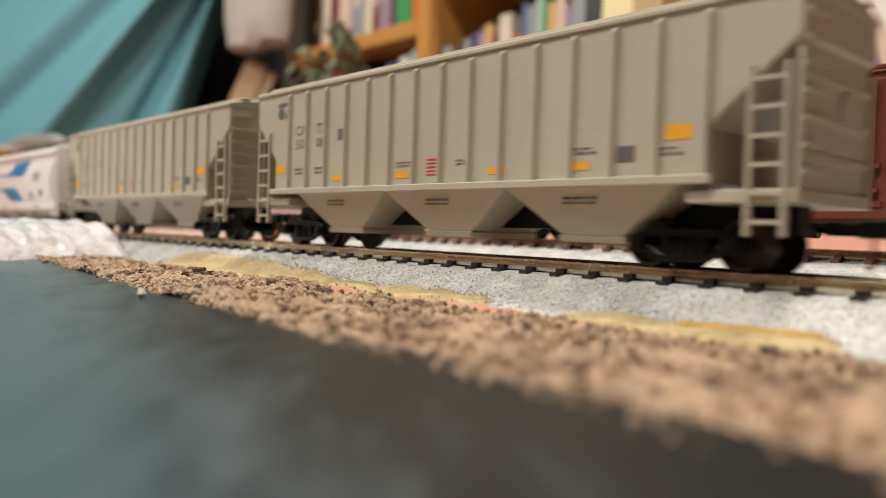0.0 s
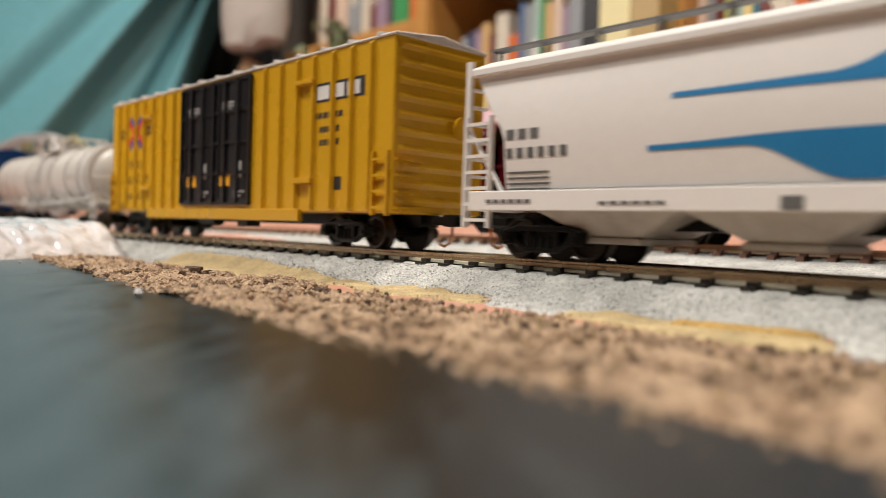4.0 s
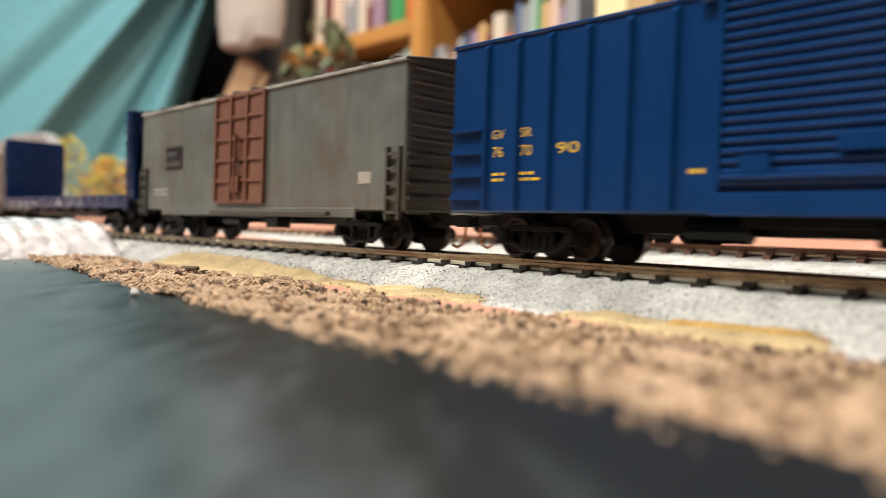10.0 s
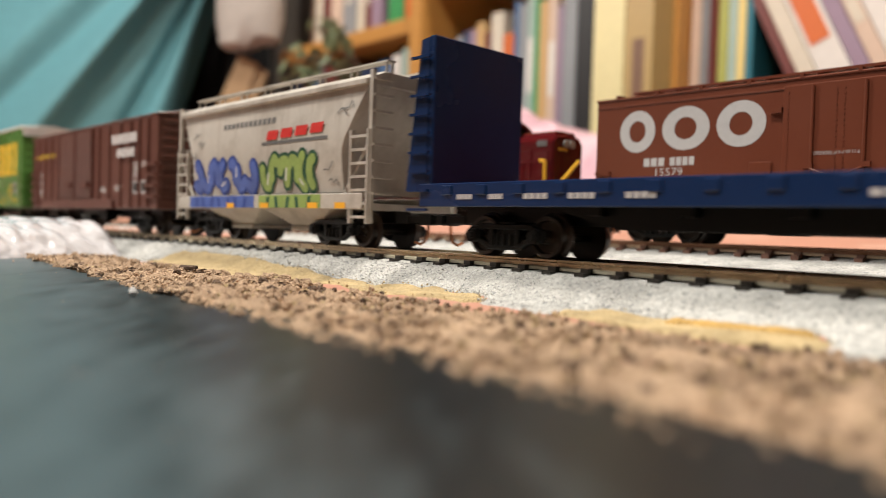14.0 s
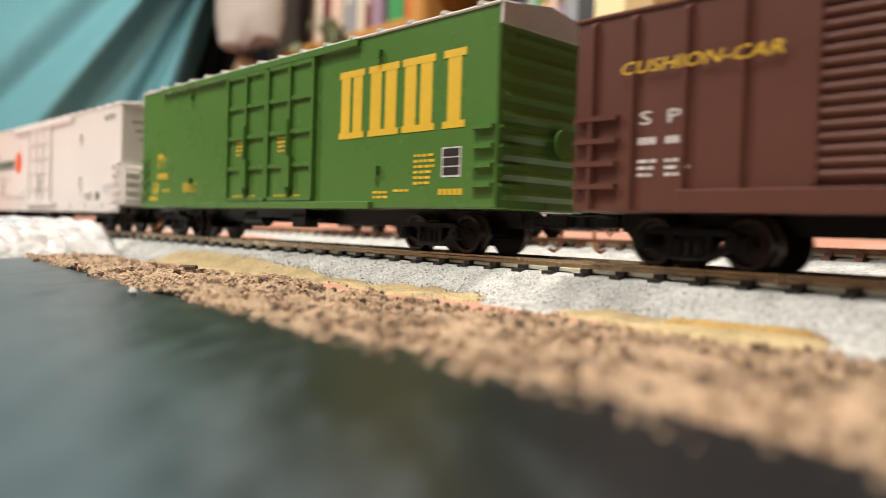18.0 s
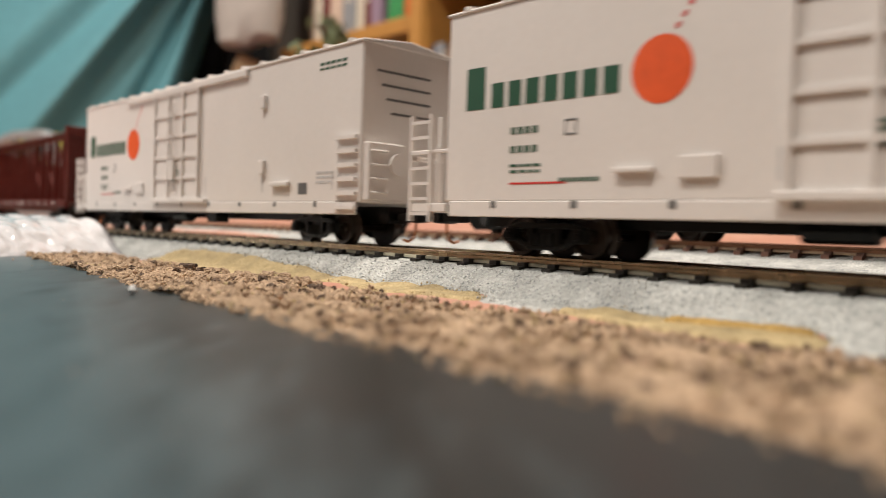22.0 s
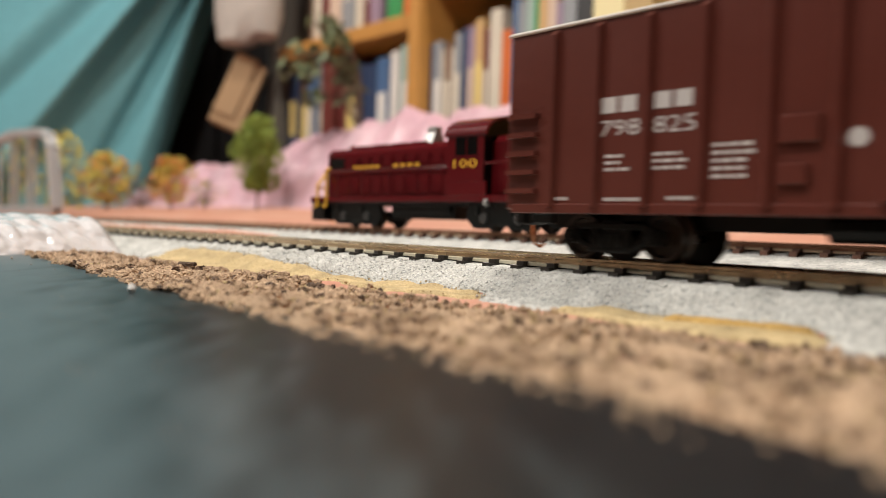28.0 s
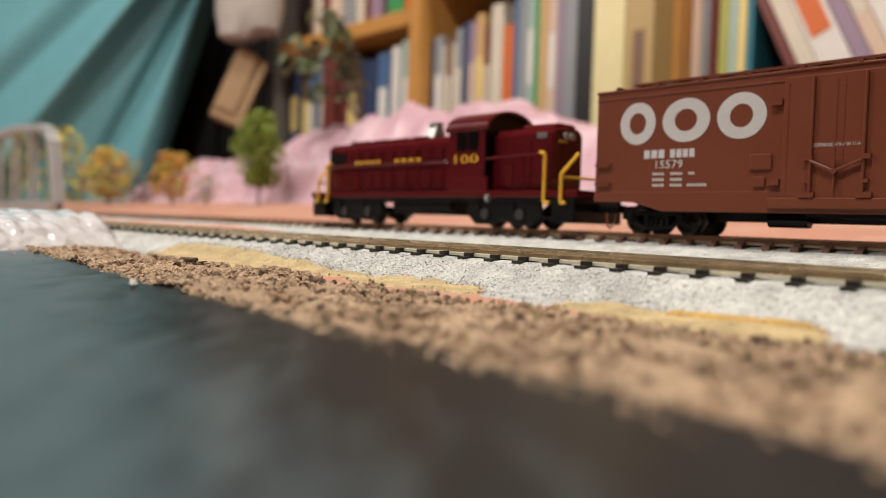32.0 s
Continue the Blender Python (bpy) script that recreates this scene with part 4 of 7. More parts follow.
def band(shape, low, high, x0, x1, z_sill, z_top, n=30):
    """A painted band between two curves on the bulging side."""
    k = 6
    pts, faces = [], []
    for i in range(n + 1):
        x = x0 + (x1 - x0) * i / n
        for j in range(k + 1):
            z = low(x) + (high(x) - low(x)) * j / k
            pts.append((x, skin(z, z_sill, z_top), z))
    for i in range(n):
        for j in range(k):
            a = i * (k + 1) + j
            faces.append((a, a + k + 1, a + k + 2, a + 1))
    return shape.add(pts, faces)


def curved_ink(shape, x, z, w, h, z_sill, z_top):
    return band(shape, lambda a: z, lambda a: z + h, x, x + w, z_sill, z_top, 2)


Z0, Z1 = 7.45, 26.6
white_hopper = on_train(round_hopper("hopper_car", "glossy white round-sided covered hopper model with two blue bands", 105.9, WHITE_PLASTIC, 7.45, 26.6, 4, 12, INK_DARK, TAUPE), -259.2, -365.1)
s = Shape()
band(s, lambda x: 18.4 - 0.5 * fall(x, -21, 12) + 4.8 * fall(x, 13, 23.6) ** 1.4, lambda x: 19.0 + 0.2 * fall(x, -21, -4) + 3.4 * fall(x, -5, 6) + 0.3 * fall(x, 6, 23), -21.2, 23.4, Z0, Z1)
band(s, lambda x: 12.9 - 3.6 * fall(x, -13, -3), lambda x: 13.5 + 0.5 * fall(x, -24, -6) - 4.4 * fall(x, 0, 14) ** 2, -24.0, 12.6, Z0, Z1)
part("blue_band", s, INK_BLUE, white_hopper, "blue painted band")
s = Shape()
for i, x in enumerate((-45.0, -43.0, -41.0)):
    curved_ink(s, x, 15.4, 1.4, 1.3, Z0, Z1)
for i in range(6):
    curved_ink(s, -45.0 + i * 1.75, 13.0, 1.1, 1.3, Z0, Z1)
for r in range(4):
    curved_ink(s, 26.6, 18.2 - r * 0.75, 9.5 - r * 0.8, 0.32, Z0, Z1)
    curved_ink(s, 20.5, 11.8 - r * 0.7, 5.0 + (r % 2), 0.3, Z0, Z1)
    curved_ink(s, -45.0, 11.0 - r * 0.7, 7.0, 0.28, Z0, Z1)
curved_ink(s, 33.4, 10.8, 3.2, 2.0, Z0, Z1)
part("lettering", s, INK_DARK, white_hopper)
s = Shape()
bars(s, -48, 7.2, 8, 0.5, 6, y=SIDE - 0.3), bars(s, 30, 7.0, 6, 0.6, 8, y=SIDE - 0.3), bars(s, -30, 7.0, 9, 0.4, 6, y=SIDE - 0.3)
tile(s, -9.0, 6.4, 2.2, 1.4, y=SIDE - 0.3)
part("sill_lettering", s, INK_DARK, white_hopper)
s = Shape()
tile(s, 6.0, 6.4, 1.8, 1.2, y=SIDE - 0.3)
part("yellow_label", s, INK_ORANGE, white_hopper)

# ---- tall yellow boxcar
L = 116.9
h = L / 2
car = on_train(thing("boxcar", "tall yellow ribbed boxcar model with black double doors", "boxcar", "boxcars in the train"), -380.4, -497.3)
box_body(car, L, 5.8, 33.3, YELLOW, ROOF_SILVER, 1.2, 15)
side_ribs(car, [-h + v for v in (5.4, 10.3, 16.2, 21.4, 27.0, 32.6, 38.2, 78.6, 84.4, 90.0, 95.2, 101.0, 106.2, 111.4)], 6.4, 33.0, YELLOW, 0.6, 0.7)
sill(car, -h + 25, h - 25, 4.2, 6.4, YELLOW, 0.8)
for x0 in (-15.2, 0.1):
    d = panel_door(car, x0, x0 + 15.0, 7.4, 32.2, BLACK_DOOR, "black panelled plug door", 3, 4, 0.6, 0.3)
    s = Shape()
    for i in (0, 1):
        part("lock_rod", Shape().rod((x0 + 3.5 + i * 8, SIDE - 1.0, 8.2), (x0 + 3.5 + i * 8, SIDE - 1.0, 31.8), 0.25, 6), BLACK_DOOR, d)
    s = Shape()
    smallprint(s, x0 + 3, 27.6, 5, 3, 0.7, SIDE - 0.3), tile(s, x0 + 9.2, 12.6, 2.6, 3.2, SIDE - 0.3), smallprint(s, x0 + 8.6, 9.6, 4, 2, 0.8, SIDE - 0.3, 5)
    part("lettering", s, INK_SILVER, d)
    s = Shape()
    tile(s, x0 + 2.0, 11.0, 2.0, 2.4, SIDE - 0.3), tile(s, x0 + 5.0, 11.0, 2.0, 2.4, SIDE - 0.3)
    part("yellow_label", s, INK_ORANGE, d)
s = Shape()
letters(s, "TB", -h + 11.2, 16.3, 1.8, 3.4, lean=0.15), letters(s, "OX", -h + 16.7, 16.3, 1.8, 3.4, lean=0.15)
letters(s, "6", -h + 7.7, 12.5, 1.9, 1.6, lean=0.15), letters(s, "65", -h + 11.2, 12.6, 1.9, 3.4, lean=0.15)
letters(s, "13", -h + 16.7, 12.7, 1.9, 3.4, lean=0.15), letters(s, "0", -h + 21.9, 12.8, 1.9, 1.6, lean=0.15)
for x in (5.8, 21.8):
    bars(s, -h + x, 25.4, 3.6, 0.85, 4, lean=0.15), bars(s, -h + x, 24.1, 3.6, 0.85, 4, lean=0.15)
smallprint(s, -h + 11.4, 9.6, 3.0, 2), smallprint(s, -h + 17.0, 9.6, 3.0, 2, seed=4), smallprint(s, -h + 6.2, 7.4, 3.4, 3, 0.6)
bars(s, h - 22, 21.8, 9, 1.0, 6, lean=0.15), bars(s, h - 20, 19.4, 6, 1.0, 5, lean=0.15), bars(s, h - 20, 17.2, 6, 1.0, 5, lean=0.15)
tile(s, h - 15.5, 9.6, 2.2, 2.2)
part("lettering", s, INK_BLACK, car)
s = Shape()
tile(s, h - 21.6, 24.6, 14.2, 3.2)
sign = part("name_panel", s, INK_BLACK, car)
s = Shape()
bars(s, h - 20.8, 25.0, 13.0, 2.3, 3, 0.2, SIDE - 0.09)
part("name_bars", s, INK_WHITE, sign)
for kx in (-1, 1):
    for kz in (-1, 1):
        run = Vector((kx * 4.1, kz * 3.5)).normalized()
        side = Vector((-run.y, run.x)) * (kz if run.x > 0 else -kz)
        for off, mat_, word in ((0.66, INK_NAVY, "blue"), (-0.66, INK_RED, "red")):
            a = Vector((-h + 15.6, 25.2)) + side * off - run * 0.1
            b = a + run * 5.2
            w = side * 0.62
            q = Shape()
            q.add([(p.x, SIDE - 0.06, p.y) for p in (a - w, b - w, b + w, a + w)], [(0, 1, 2, 3)])
            part("emblem_bar", q, mat_, car, word + " bar of a crossed emblem")
part("emblem_bar", tile(Shape(), -h + 15.1, 24.0, 1.0, 2.4, SIDE - 0.08), INK_NAVY, car, "blue bar of a crossed emblem")
for x in (-h + 20.8, h - 26.8):
    s = Shape()
    s.box(x, x + 5.6, SIDE - 1.0, SIDE, 10.8, 11.8)
    part("side_step", s, YELLOW, car, bevel=0.1)
    part("side_step", Shape().box(x, x + 5.6, SIDE - 1.0, SIDE, 28.0, 28.8), YELLOW, car, bevel=0.1)
corner_ladders(car, L, YELLOW, 4, 5.4, 15.4, 3.6, True)
brake_wheel(car, h, 1, 4.0, 20.0, YELLOW)
underframe(car, L)
running_gear(car, L, 15.0)

# ---- white tank car
L = 117.4
h = L / 2
car = on_train(thing("tank_car", "off-white unlettered tank car model with hoops and handrails", "tank car"), -508.5, -625.9)
R, CZ = 9.6, 16.0


def hoop(x, r, n=30):
    return [(x, r * math.sin(2 * math.pi * i / n), CZ + r * math.cos(2 * math.pi * i / n)) for i in range(n)]


s = Shape()
s.loft([hoop(-h + 3.2 + a, R * b) for a, b in ((0, 0.15), (0.5, 0.45), (1.5, 0.70), (3.0, 0.86), (5.0, 0.96), (7.5, 1.0))] +
       [hoop(h - 5.0 - a, R * b) for a, b in ((7.5, 1.0), (5.0, 0.96), (3.0, 0.86), (1.5, 0.70), (0.5, 0.45), (0, 0.15))])
tank = part("tank", s, TANK_WHITE, car, smooth=True)
for x in (-50.4, -47.6, -37.6, -27.2, -12.0, -9.4, 12.0, 14.6, 29.0, 40.4, 46.6, 49.6):
    s = Shape()
    s.loft([hoop(x - 0.8, R - 0.1), hoop(x - 0.6, R + 0.42), hoop(x + 0.6, R + 0.42), hoop(x + 0.8, R - 0.1)])
    part("hoop", s, TANK_WHITE, tank, smooth=True)
s = Shape()
s.box(-5.0, 10.0, -7.5, 7.5, 24.9, 25.4)
part("platform", s, TANK_WHITE, car, bevel=0.15)
part("end_shelf", Shape().box(h - 8.5, h - 2.0, -2.0, 2.0, 22.8, 24.6), TANK_WHITE, car, bevel=0.15)
part("dome", Shape().rod((2.5, 0, 26), (2.5, 0, 29.0), 3.6, 18), TANK_WHITE, car, bevel=0.2)
part("valve", Shape().rod((-14, 0, 26), (-14, 0, 27.6), 1.8, 12), TANK_WHITE, car, bevel=0.2)
s = Shape()
for y in (-7.4, 7.4):
    s.pipe([(-5.0, y, 25.0), (-5.0, y, 29.2), (-1.4, y, 29.2), (-1.4, y, 25.2)], 0.36), s.pipe([(6.0, y, 25.6), (6.0, y, 30.0), (16.4, y, 28.9), (16.4, y, 25.2)], 0.36)
    s.pipe([(6.4, y, 29.8), (16.2, y, 25.6)], 0.30), s.pipe([(6.4, y, 25.8), (16.2, y, 28.8)], 0.30)
s.pipe([(6.0, -7.4, 30.0), (6.0, 7.4, 30.0)], 0.36), s.pipe([(16.4, -7.4, 28.9), (16.4, 7.4, 28.9)], 0.36)
part("platform_rail", s, TANK_WHITE, car)
lean = [(-10.6, 6.2), (-10.4, 9.0), (-10.1, 14.0), (-9.4, 19.0), (-7.6, 24.6)]
steps_up = part("ladder", Shape().pipe([(0.2, y, z) for y, z in lean], 0.26), TANK_WHITE, car)
part("stile", Shape().pipe([(3.7, y, z) for y, z in lean], 0.26), TANK_WHITE, steps_up)
for i in range(8):
    z = 6.6 + i * 2.45
    k = max(n for n in range(4) if lean[n][1] <= z)
    u = (z - lean[k][1]) / (lean[k + 1][1] - lean[k][1])
    y = lean[k][0] * (1 - u) + lean[k + 1][0] * u
    part("rung", Shape().rod((0.2, y, z), (3.7, y, z), 0.22, 6), TANK_WHITE, steps_up)
for x0, x1 in ((-50, -34), (-11, 8), (30, 52)):
    part("seam_bar", Shape().rod((x0, -9.75, 16.2), (x1, -9.75, 16.2), 0.12, 6), TANK_WHITE, tank)
s = Shape()
for y in (-10.0, 10.0):
    s.pipe([(-h + 2, y, 8.8), (-20, y, 8.0), (0, y, 7.6), (20, y, 8.0), (h - 8, y, 9.2), (h - 2, y, 10.0)], 0.34)
    for k in (1, -1):
        s.pipe([(k * (h - 4.6), y, 8.6), (k * (h - 3.4), y, 15.4), (k * (h - 1.2), y * 0.15, 15.2)], 0.42)
    for x in (-38, -22, 12, 28, 42):
        s.pipe([(x, y * 0.86, 10.4), (x - 2.4, y, 8.2)], 0.28)
part("handrail", s, TANK_WHITE, car)
for k in (1, -1):
    def across(a, b):
        return min(k * (h - a), k * (h - b)), max(k * (h - a), k * (h - b))
    part("end_platform", Shape().box(*across(6, 0.8), -9.6, 9.6, 7.6, 8.6), TANK_WHITE, car, bevel=0.15)
    part("step_box", Shape().box(*across(6, 1.6), -9.9, -8.6, 7.0, 10.6), TANK_WHITE, car, bevel=0.15)
    part("saddle", Shape().box(*across(17, 9), -3.6, 3.6, 6.4, 10.0), TANK_WHITE, car, bevel=0.15)
part("brake_box", Shape().box(-17.0, -11.0, -9.6, -7.0, 6.2, 10.2), TANK_WHITE, car, bevel=0.15)
part("outlet", Shape().rod((6, 0, 4.6), (6, 0, 9), 1.4, 12), TRUCK_BLACK, car, bevel=0.15)
part("underframe", Shape().box(-h + 2, h - 2, -2.2, 2.2, 6.0, 7.4), TANK_WHITE, car, bevel=0.15)
for k in (1, -1):
    x0, x1 = sorted((k * (h - 6), k * (h - 2.2)))
    part("step", ladder(x0, x1, 3.2, 8.0, 2, y=-9.6), TANK_WHITE, car)
running_gear(car, L, 15.5)

# ---- dark blue boxcar
L = 98.7
h = L / 2
car = on_train(thing("boxcar", "dark blue ribbed boxcar model with yellow and red squares", "boxcar", "boxcars in the train"), -636.2, -734.9)
box_body(car, L, 6.0, 28.6, BLUE, BLUE, 2.2, 0)
side_ribs(car, [-h + v for v in (6.6, 12.0, 17.2, 22.8, 28.4, 34.0, 61.0, 66.2, 70.6, 75.9, 82.0, 87.4, 92.2)], 6.3, 28.2, BLUE, 0.5, 0.6)
sill(car, -h + 38.8, -h + 79.9, 5.8, 8.1, BLUE, 0.9)
d = slat_door(car, -h + 39.4, -h + 58.2, 8.6, 27.4, 18, BLUE, "corrugated sliding door")
s = Shape()
s.box(-h + 51, -h + 55.4, SIDE - 1.1, SIDE - 0.2, 11.8, 13.4)
part("door_latch", s, BLUE, d)
part("door_latch", Shape().box(-h + 42, -h + 45, SIDE - 1.1, SIDE - 0.2, 10.0, 11.8), BLUE, d)
part("door_bar", Shape().rod((-h + 40, SIDE - 0.9, 9.6), (-h + 57.6, SIDE - 0.9, 9.6), 0.35, 6), BLUE, d)
sill(car, -h + 37, -h + 80, 27.6, 28.6, BLUE, 0.8, "door_track")
s = Shape()
for i, (n, x, w) in enumerate(((6, 63.4, 12.4), (4, 67.5, 8.3), (7, 63.0, 12.8))):
    bars(s, -h + x, 23.0 - i * 2.9, w, 2.1, n, 0.2)
letters(s, "GV", -h + 7.6, 15.6, 1.2), letters(s, "SR", -h + 12.6, 15.6, 1.2)
letters(s, "76", -h + 7.8, 13.2, 1.4), letters(s, "70", -h + 12.6, 13.2, 1.4), letters(s, "90", -h + 18.4, 13.2, 1.4, 3.4)
smallprint(s, -h + 7.8, 10.8, 2.6, 2), smallprint(s, -h + 12.6, 10.8, 2.6, 2, seed=3), bars(s, -h + 77.6, 10.2, 2.8, 0.8, 5), smallprint(s, -h + 82.8, 13.0, 3.0, 6, 0.75, seed=9)
bars(s, -h + 36, 10.2, 2, 0.5, 3), bars(s, -h + 80.4, 6.5, 5, 0.4, 6)
part("yellow_lettering", s, INK_YELLOW, car, "yellow bars of a name")
tiles(car, "yellow_square", INK_YELLOW, [(-h + 83.2, 20.2, 2.6, 2.1), (-h + 83.2, 17.2, 2.6, 2.1), (-h + 88.6, 17.4, 2.6, 2.1)], "yellow square")
tiles(car, "red_square", INK_RED, [(-h + 78.1, 23.2, 2.5, 2.1), (-h + 78.1, 20.2, 2.5, 2.1), (-h + 78.1, 17.2, 2.5, 2.1)], "red square")
s = Shape()
tile(s, -h + 88.1, 9.0, 3.6, 3.0)
part("white_label", s, INK_WHITE, car)
s = Shape()
for i in range(4):
    tile(s, -h + 88.5 + i * 0.8, 9.5 + (i % 2) * 0.5, 0.6, 1.7, SIDE - 0.09)
part("label_bars", s, BLUE, car)
corner_ladders(car, L, BLUE, 4, 6.4, 18.6, 5.4)
brake_wheel(car, h, 1, 3.0, 16.0, BLUE)
underframe(car, L)
running_gear(car, L, 14.0)

# ---- weathered grey boxcar
L = 98.3
h = L / 2
car = on_train(thing("boxcar", "weathered grey boxcar model with a rusty brown door", "boxcar", "boxcars in the train"), -745.0, -843.3)
box_body(car, L, 6.2, 29.0, WEATHERED, WEATHERED_DARK, 1.4, 14, end_mat=WEATHERED_DARK)
d = panel_door(car, -h + 39.0, -h + 58.0, 7.8, 28.6, RUST_DOOR, "rusty brown panelled door", 3, 5, 0.55, 0.35)
s = Shape()
s.rod((-h + 48, SIDE - 1.0, 10), (-h + 48, SIDE - 1.0, 21), 0.4, 8), s.box(-h + 46.8, -h + 49.4, SIDE - 1.1, SIDE, 9.6, 12.6)
part("door_latch", s, RUST_DOOR, d)
sill(car, -h + 12, h - 12, 5.0, 6.6, WEATHERED, 0.1)
# pale eave strip: the light on its edge is put into the colour
sill(car, -h, h, 28.5, 29.1, paint("worn_pale_edge", (0.36, 0.37, 0.34), 0.45, amount=0.3, dirt=(0.10, 0.07, 0.05), dirt_amount=0.8), 0.3, "eave_strip")
sill(car, -h + 37.8, -h + 79.5, 5.2, 6.0, WEATHERED_DARK, 1.0, "door_track")
s = Shape()
for x in [4, 9.5, 15, 20.5, 26, 32, 62, 67.5, 73, 78.5, 84, 89.5]:
    for i in range(26):
        s.box(-h + x - 0.12, -h + x + 0.12, SIDE - 0.05, SIDE, 7 + i * 0.83, 7.2 + i * 0.83)
part("rivets", s, WEATHERED, car)
s = Shape()
tile(s, -h + 13.7, 15.0, 8.8, 5.2)
panel = part("name_panel", s, BLACK_DOOR, car, "dark rectangular name panel")
s = Shape()
bars(s, -h + 14.4, 18.0, 5, 1.1, 4, 0.3, SIDE - 0.09), bars(s, -h + 14.4, 15.9, 7.2, 1.1, 6, 0.3, SIDE - 0.09)
part("name_bars", s, paint("faded_ink", (0.07, 0.07, 0.068), 0.6), panel)
s = Shape()
bars(s, -h + 7.2, 10.4, 8, 0.5, 9), bars(s, -h + 7.2, 9.4, 8, 0.5, 8), tile(s, -h + 87.0, 10.4, 3.3, 1.9)
part("lettering", s, paint("dusty_white_ink", (0.42, 0.40, 0.34), 0.6), car)
corner_ladders(car, L, WEATHERED_DARK, 5, 4.8, 15.8, 2.9, True)
underframe(car, L)
running_gear(car, L, 13.5)

# ---- navy bulkhead flat car
L = 116.4
h = L / 2
car = on_train(thing("flat_car", "empty navy blue bulkhead flat car model", "flat car"), -852.0, -968.4)
s = Shape()
s.box(-h, h, -9.6, 9.6, 8.6, 9.9)
part("deck", s, NAVY, car, bevel=0.15)
sill(car, -h, h, 6.6, 9.9, NAVY, 0.15)
for i in range(17):
    x = -h + 6 + (L - 12) * i / 16
    part("stake_pocket", Shape().box(x - 0.9, x + 0.9, SIDE - 0.4, SIDE, 8.2, 9.6), NAVY, car, bevel=0.1)
for k in (1, -1):
    s = Shape()
    a, b = sorted((k * (h - 1.0), k * (h - 2.2)))
    s.box(a, b, -9.6, 9.6, 9.6, 31.2)
    bh = part("bulkhead", s, NAVY, car, bevel=0.15)
    s = Shape()
    for y in (-9.7, -5, 0, 5, 9.0):
        s.add([(k * (h - 1.2), y, 31.0), (k * (h - 1.2), y + 0.8, 31.0), (k * (h + 0.6), y, 30.8), (k * (h + 0.6), y + 0.8, 30.8),
               (k * (h - 1.2), y, 9.0), (k * (h - 1.2), y + 0.8, 9.0), (k * (h + 3.2), y, 9.0), (k * (h + 3.2), y + 0.8, 9.0)],
              [(0, 1, 3, 2), (4, 6, 7, 5), (0, 2, 6, 4), (1, 5, 7, 3), (2, 3, 7, 6), (0, 4, 5, 1)])
    part("brace", s, NAVY, bh)
    for i in range(9):
        part("rung", Shape().box(min(k * (h - 2), k * (h + 2.2)), max(k * (h - 2), k * (h + 2.2)), -10.4, -9.9, 6.0 + i * 2.75, 6.35 + i * 2.75), NAVY, bh)
s = Shape()
for y in (-6.5, 5.6):
    part("side_beam", Shape().prism_y([(-h + 20, 7.0), (h - 20, 7.0), (h - 32, 4.0), (-h + 32, 4.0)], y, y + 0.9), TRUCK_BLACK, car)
part("underframe", Shape().box(-h + 2, h - 2, -2, 2, 4.4, 8), TRUCK_BLACK, car)
for i in range(6):
    part("cross_beam", Shape().box(-30 + i * 12, -28 + i * 12, -8, 8, 5.6, 8.4), TRUCK_BLACK, car)
s = Shape()
for x, w in ((8, 3), (14, 2.5), (20, 4), (27, 4), (35, 4), (60, 5)):
    bars(s, -h + x, 7.6, w, 0.7, 4, y=SIDE - 0.25)
for x in (62.0, 71.0, 80.0):
    tile(s, -h + x, 7.2, 3.4, 0.25, SIDE - 0.25), tile(s, -h + x, 8.9, 3.4, 0.25, SIDE - 0.25), tile(s, -h + x, 7.2, 0.3, 1.9, SIDE - 0.25), tile(s, -h + x + 3.1, 7.2, 0.3, 1.9, SIDE - 0.25)
part("lettering", s, INK_SILVER, car)
running_gear(car, L, 14.5)

# ---- taupe two-bay hopper with graffiti
car = on_train(round_hopper("hopper_car", "taupe two-bay covered hopper model with blue and green graffiti", 69.4, TAUPE, 7.4, 28.2, 2, 7, TAUPE, TAUPE), -980.5, -1049.9)
s = Shape()
for i in range(4):
    tile(s, 3.2 + i * 4.8, 18.9 + i * 0.12, 3.8, 1.7, skin(20.0, 7.4, 28.2) - 0.12, 0.35)
part("name_bars", s, INK_RED, car, "red bars of a name")
s = Shape()
curved_ink(s, 1.6, 18.0, 21.4, 0.6, 7.4, 28.2)
for i in range(12):
    curved_ink(s, -14 + i * 1.7, 22.0, 1.1, 1.1, 7.4, 28.2)
part("lettering", s, INK_DARK, car)


def stroke(shape, pts, wide, lift, n=5):
    """A fat round-ended line sprayed over the bulging side."""
    for (xa, za), (xb, zb) in zip(pts, pts[1:]):
        run = Vector((xb - xa, zb - za))
        side = Vector((-run.y, run.x)).normalized() * wide / 2
        ring = [(xa + side.x, za + side.y), (xa - side.x, za - side.y), (xb - side.x, zb - side.y), (xb + side.x, zb + side.y)]
        shape.add([(x, skin(z, 7.4, 28.2) - lift, z) for x, z in ring], [(0, 1, 2, 3)])
    for x, z in pts:
        ring = [(x + wide / 2 * math.cos(math.pi * i / n), z + wide / 2 * math.sin(math.pi * i / n)) for i in range(2 * n)]
        shape.add([(a, skin(c, 7.4, 28.2) - lift - 0.01, c) for a, c in ring], [tuple(range(2 * n))])
    return shape


